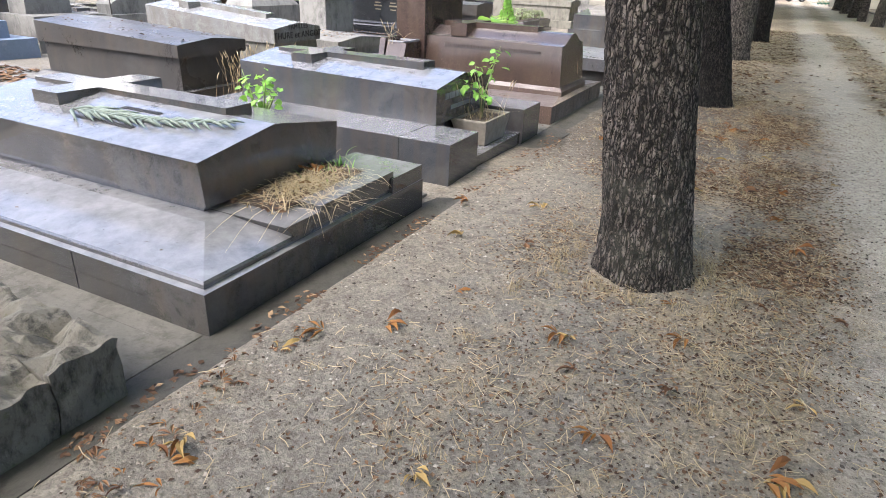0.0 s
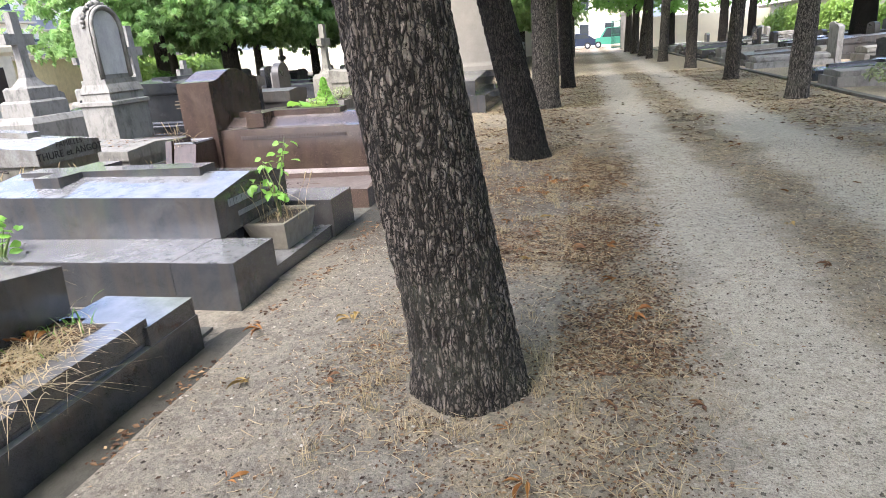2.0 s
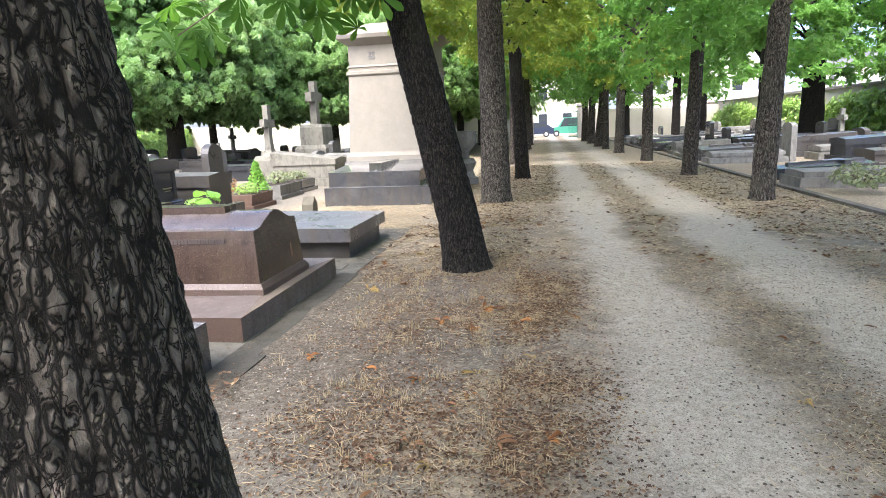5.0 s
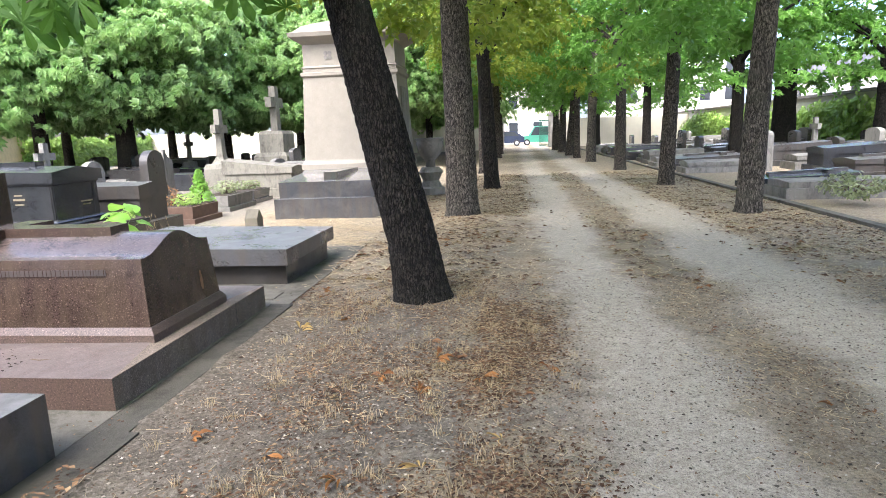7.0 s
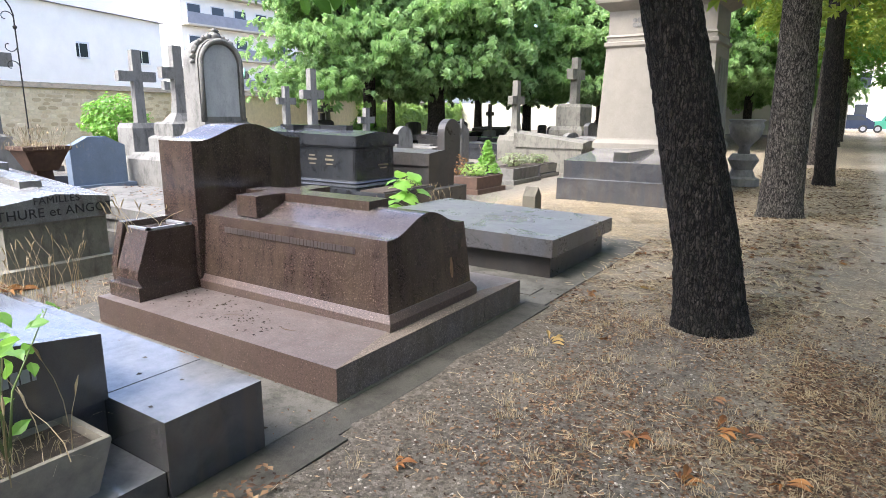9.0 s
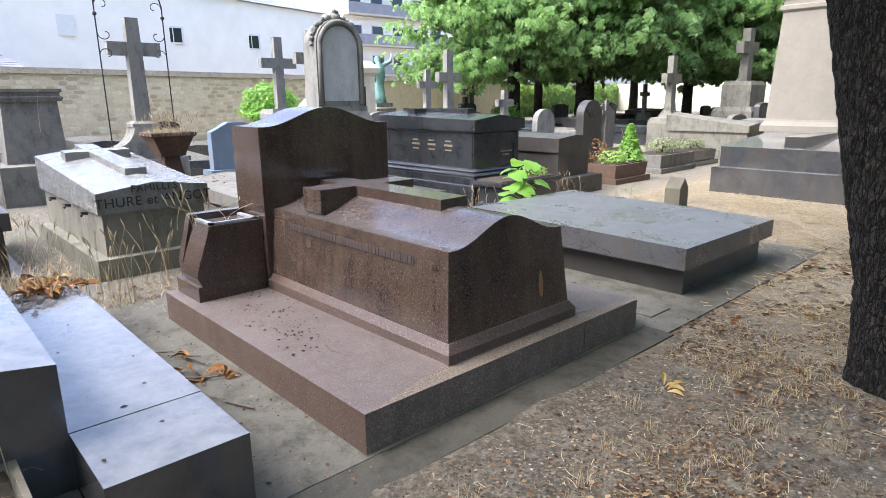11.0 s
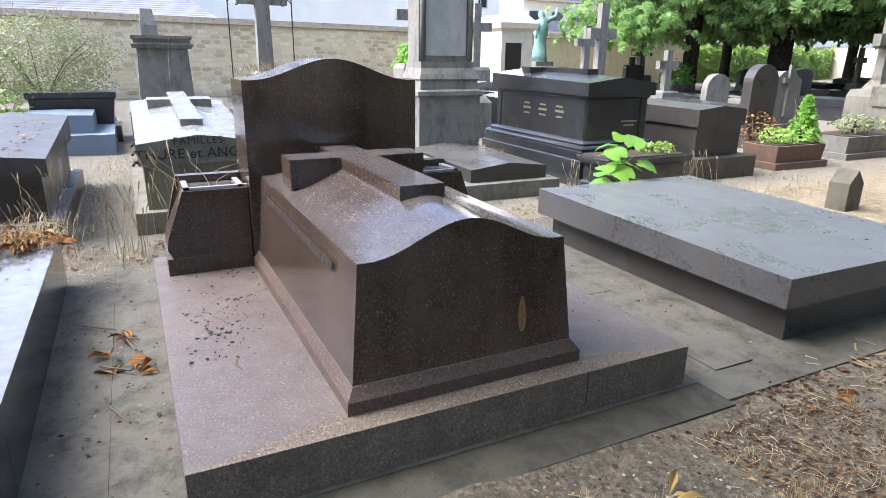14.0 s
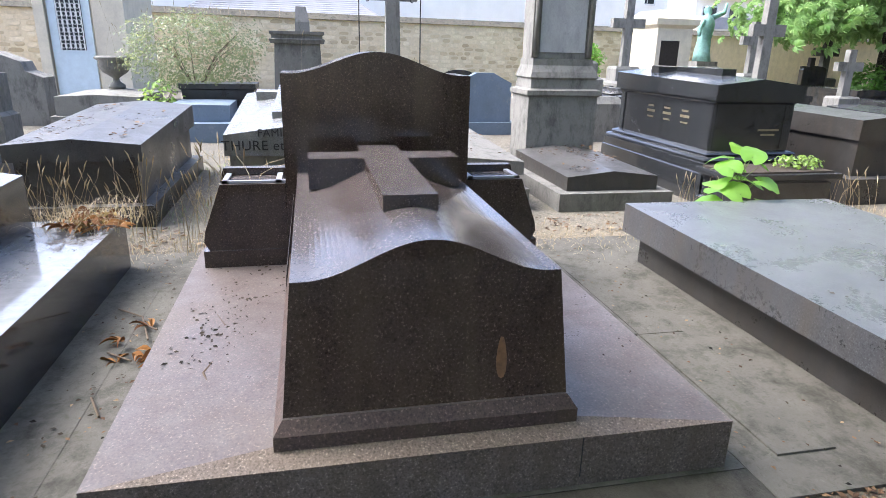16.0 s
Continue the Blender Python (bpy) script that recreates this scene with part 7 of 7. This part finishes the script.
def curled(leaflets, seed):
    """A dead chestnut leaf: shrivelled leaflets, rolled and twisted, dragged to one side of the stalk."""
    r = random.Random(seed)
    vs, fs = [], []
    for k in range(leaflets):
        a = radians(-48 + 96 * k / max(1, leaflets - 1)) + r.uniform(-0.35, 0.35)
        L = r.uniform(0.04, 0.1)
        curl, bend, twist = r.uniform(0.1, 0.7), r.uniform(-0.9, 0.9), r.uniform(-1.2, 1.2)
        b = len(vs)
        c = Vector((0, 0, 0.004 + 0.004 * k))
        for q, w in ((0.0, 0.02), (0.2, 0.08), (0.4, 0.125), (0.6, 0.135), (0.8, 0.09), (1.0, 0.015)):
            d = Vector((math.cos(a + bend * q), math.sin(a + bend * q), 0))
            side = Vector((-d.y * math.cos(twist * q), d.x * math.cos(twist * q), abs(math.sin(twist * q)))) * L * w * r.uniform(0.75, 1.2)
            c = c + d * L * 0.2
            c.z = 0.004 + 0.004 * k + curl * L * 0.3 * math.sin(q * 2.8)
            lift = Vector((0, 0, L * w * 0.9))
            vs += [c - side + lift, c.copy(), c + side + lift]
        for q in range(5):
            i = b + 3 * q
            fs += [(i, i + 3, i + 4, i + 1), (i + 1, i + 4, i + 5, i + 2)]
    lowest = min(v.z for v in vs)
    return [(v.x, v.y, v.z - lowest) for v in vs], fs


DEAD = [island_mat("dead_leaf_orange", [(0.0, (0.10, 0.038, 0.012)), (1.0, (0.29, 0.14, 0.04))], 0.7), island_mat("dead_leaf_brown", [(0.0, (0.07, 0.035, 0.02)), (1.0, (0.22, 0.12, 0.055))], 0.8), island_mat("dead_leaf_yellow", [(0.0, (0.2, 0.13, 0.045)), (1.0, (0.38, 0.27, 0.1))], 0.7)]
WORD = ["orange", "brown", "yellow"]
CURLED = [[from_arrays("fallen_leaf", *curled(3 + (k % 5), 90 + k), DEAD[c]) for k in range(5)] for c in range(3)]


def fallen(x, y, z, c, k, size):
    ob = new("fallen_leaf", CURLED[c][k])
    ob.matrix_basis = Matrix.LocRotScale((x, y, z), Euler((r.uniform(-0.15, 0.15), r.uniform(-0.15, 0.15), r.uniform(0, 6.28))), Vector((1, 1, 1)) * size)
    return tagged(ob, "curled %s dead chestnut leaf on the ground" % WORD[c], "leaf", "fallen leaves")


seen = [(-1.46, 1.54), (-1.4, 1.76), (-1.21, 1.92), (-1.34, 0.91), (-1.34, 2.99), (-1.09, 2.36), (-0.54, 2.26), (0.27, 1.76), (-1.09, 3.64), (0.27, 4.92), (-0.13, 5.4), (-0.06, 2.49), (-1.35, 7.65), (-0.51, 6.65),
        (-1.3, 5.95), (-0.85, 5.76), (-0.12, 5.67), (0.47, 6.74), (1.87, 8.7), (-0.25, 6.4), (0.21, 5.93), (-0.45, 5.57), (-0.22, 6.91), (-1.02, 7.85), (-1.38, 1.0), (-1.28, 0.84), (0.31, 4.3), (-1.54, 3.49)]
for k, (x, y) in enumerate(seen):
    fallen(x, y, ground_z(x, y) + 0.002, 0 if k % 4 else 2, k % 5, r.uniform(0.8, 1.2))
for k, (x, y) in enumerate(spots(110, (-1.6, 3.5, 0.6, 12), 74)):
    fallen(x, y, ground_z(x, y) + 0.002, r.choice((0, 1, 1, 1, 2)), k % 5, r.uniform(0.5, 1.0))
for k in range(34):
    y = r.uniform(0.7, 1.75)
    x = -1.5 + r.gauss(0.03, 0.06)
    fallen(x, y, ground_z(x, y) + 0.004, 1 if k % 5 else 0, k % 5, r.uniform(0.25, 0.55))
for x, y, z in ((-4.2, 5.5, 0.29), (-4.28, 5.62, 0.29), (-4.1, 5.66, 0.29), (-4.25, 5.45, 0.32), (-3.35, 6.08, -0.03), (-3.1, 6.05, -0.03), (-3.22, 6.0, -0.03), (-2.95, 6.1, -0.03), (-3.0, 6.02, -0.03), (-2.05, 2.6, 0.29), (-2.2, 2.75, 0.29)):
    fallen(x, y, z, 0, int(abs(x * 10)) % 5, 1.2)

for k in range(26):
    fallen(-4.18 + r.gauss(0, 0.1), 5.6 + r.gauss(0, 0.07), 0.287 + 0.03 * r.random(), 0 if k % 4 else 2, k % 5, r.uniform(0.9, 1.4))

# dark specks and twigs on the polished slabs
SPECK = island_mat("dark_debris", [(0.0, (0.012, 0.010, 0.008)), (1.0, (0.06, 0.045, 0.03))])
vs, fs = [], []
for (x0, x1, y0, y1, z, n) in ((-3.7, -2.5, 6.3, 6.75, 0.156, 120), (-3.0, -2.55, 6.4, 6.68, 0.16, 70), (-3.3, -3.0, 6.45, 6.7, 0.158, 30), (-3.6, -2.2, 7.75, 8.25, 0.152, 30), (-4.0, -2.0, 9.05, 10.5, 0.352, 34), (-4.2, -1.9, 5.32, 5.72, 0.286, 22), (-4.3, -1.9, 3.83, 4.25, 0.286, 14), (-4.2, -1.7, 5.78, 6.2, -0.028, 60), (-4.2, -1.7, 8.35, 8.95, -0.03, 50), (-4.3, -1.9, 1.58, 1.9, 0.235, 24)):
    for _ in range(n):
        x, y, s, a = r.uniform(x0, x1), r.uniform(y0, y1), r.uniform(0.004, 0.017), r.uniform(0, 6.28)
        b = len(vs)
        vs += [(x + s * math.cos(a), y + s * math.sin(a), z + 0.002), (x - s * 0.5 * math.sin(a), y + s * 0.5 * math.cos(a), z + 0.006), (x - s * math.cos(a), y - s * math.sin(a), z + 0.002), (x + s * 0.5 * math.sin(a), y - s * 0.5 * math.cos(a), z + 0.001)]
        fs += [(b, b + 1, b + 2), (b, b + 2, b + 3)]
stuff("debris", vs, fs, SPECK, "dark crumbs and seed husks on the stone slabs", "debris")
for pts in ([(-3.62, 5.86, -0.02), (-3.45, 6.02, 0.0), (-3.2, 6.1, -0.015)], [(-3.42, 6.0, -0.01), (-3.3, 6.12, -0.01)], [(-3.1, 5.95, -0.02), (-2.98, 6.08, -0.01)], [(-2.7, 6.0, -0.02), (-2.55, 6.07, -0.02)], [(-3.05, 6.45, 0.155), (-2.92, 6.5, 0.158)], [(-2.62, 6.5, 0.155), (-2.5, 6.47, 0.16), (-2.42, 6.5, 0.155)]):
    single("twig", tube(pts, [0.005] * len(pts), 5), TWIG, "thin broken brown twig on the stone", "twig", "twigs", at=pts[0])


def top_litter(x0, x1, y0, y1, z, n, seed, lo=0.008, hi=0.03, rise=0.0):
    """Dead leaf scraps lying on a tomb; rise: how far the lid climbs towards x1."""
    q = random.Random(seed)
    vs, fs = [], []
    for _ in range(n):
        x, y = q.uniform(x0, x1), q.uniform(y0, y1)
        if noise.noise((x * 2.5, y * 2.5, seed)) < -0.12:
            continue
        L, a = q.uniform(lo, hi), q.uniform(0, 6.28)
        zz = z + rise * (x - x0) / (x1 - x0) + 0.003
        c, s = math.cos(a) * L, math.sin(a) * L
        b = len(vs)
        vs += [(x - c, y - s, zz), (x - s * 0.6, y + c * 0.6, zz + q.uniform(0, 0.5) * L), (x + c, y + s, zz + q.uniform(0, 0.4) * L), (x + s * 0.6, y - c * 0.6, zz + q.uniform(0, 0.5) * L)]
        fs += [(b, b + 1, b + 2), (b, b + 2, b + 3)]
    stuff("leaf_scraps", vs, fs, CRUMB, "dead brown leaf scraps lying on a tomb", "leaf litter")


top_litter(-1.70, -1.52, 0.4, 5.6, 0.004, 1100, 10, 0.006, 0.022)
top_litter(-1.76, -1.6, 5.6, 11.0, -0.046, 900, 11, 0.006, 0.022)
top_litter(-5.5, -7.6, 4.75, 5.1, 0.615, 90, 1, rise=0.1)
top_litter(-5.5, -7.6, 5.15, 5.5, 0.615, 90, 2, rise=0.1)
top_litter(-5.6, -7.0, 9.25, 10.05, 0.305, 260, 3, rise=0.02)
top_litter(-5.65, -7.5, 7.7, 8.7, 0.44, 300, 4, rise=0.05)
top_litter(-5.5, -7.5, 2.75, 3.95, 0.29, 900, 5, 0.02, 0.06)
top_litter(-2.3, -1.95, 2.15, 2.95, 0.285, 200, 6)
top_litter(-4.6, -5.3, 4.2, 10.0, -0.045, 900, 7, 0.01, 0.03)
top_litter(-4.4, -1.7, 5.76, 6.2, -0.018, 160, 8, 0.004, 0.014)
top_litter(-4.4, -1.75, 8.32, 8.95, -0.028, 160, 9, 0.004, 0.014)

# ---- rubble stones of the west wall ----
def rubble():
    r = random.Random(33)
    shapes = []
    for k in range(8):
        bm = bmesh.new()
        w, h = 0.165, 0.066
        n = 8
        front = []
        back = []
        for i in range(n):
            a = 2 * math.pi * i / n + 0.39
            q = r.uniform(0.85, 1.08)
            y, z = max(-1, min(1, 1.35 * math.cos(a))) * w * q, max(-1, min(1, 1.35 * math.sin(a))) * h * q
            front.append(bm.verts.new((0.016 * r.uniform(0.5, 1.2), y * 0.9, z * 0.88)))
            back.append(bm.verts.new((-0.02, y, z)))
        bm.faces.new(front)
        for i in range(n):
            bm.faces.new((back[i], back[(i + 1) % n], front[(i + 1) % n], front[i]))
        bmesh.ops.recalc_face_normals(bm, faces=bm.faces)
        me = bpy.data.meshes.new("stone")
        bm.to_mesh(me)
        bm.free()
        me.materials.append(RUBBLE_STONE)
        shapes.append(me)
    turn = math.atan(0.22)
    vs, fs = [], []
    count = 0
    z, row = 0.1, 0
    while z < 2.1:
        y = -14 + (row % 2) * 0.16
        while y < 24:
            s = r.uniform(0.75, 1.3)
            m = Matrix.LocRotScale((wall_x(y), y, z + r.uniform(-0.012, 0.012)), Euler((r.uniform(-0.05, 0.05), 0, turn)), Vector((1, s, r.uniform(0.85, 1.12))))
            me = shapes[r.randrange(8)]
            if 5.2 < y < 12.0 and z > 0.95:
                ob = new("stone", me)
                ob.parent = WALL_WEST
                ob.matrix_basis = m
                count += 1
            else:
                b = len(vs)
                vs += [tuple(m @ v.co) for v in me.vertices]
                fs += [tuple(b + i for i in p.vertices) for p in me.polygons]
            y += 0.36 * s
        z += 0.14
        row += 1
    ob = new("rubble_stones", from_arrays("rubble_stones", vs, fs, RUBBLE_STONE))
    ob.parent = WALL_WEST
    ob["kind"] = "stuff"


n = Nodes("varied_rubble", 0.92, 0, 0.25)
tint = n.ramp(n.math("FRACT", n.math("ADD", n.island(), n.random())), [(0.0, (0.5, 0.39, 0.24)), (0.35, (0.72, 0.59, 0.39)), (1.0, (0.86, 0.75, 0.55))])
n.color(n.mix(n.range(n.noise(14, 6, 0.7), 0.35, 0.8, 0, 0.5), tint, (0.34, 0.28, 0.2)))
n.bump(n.noise(40, 5, 0.7), 0.5, 0.01)
RUBBLE_STONE = n.m
rubble()
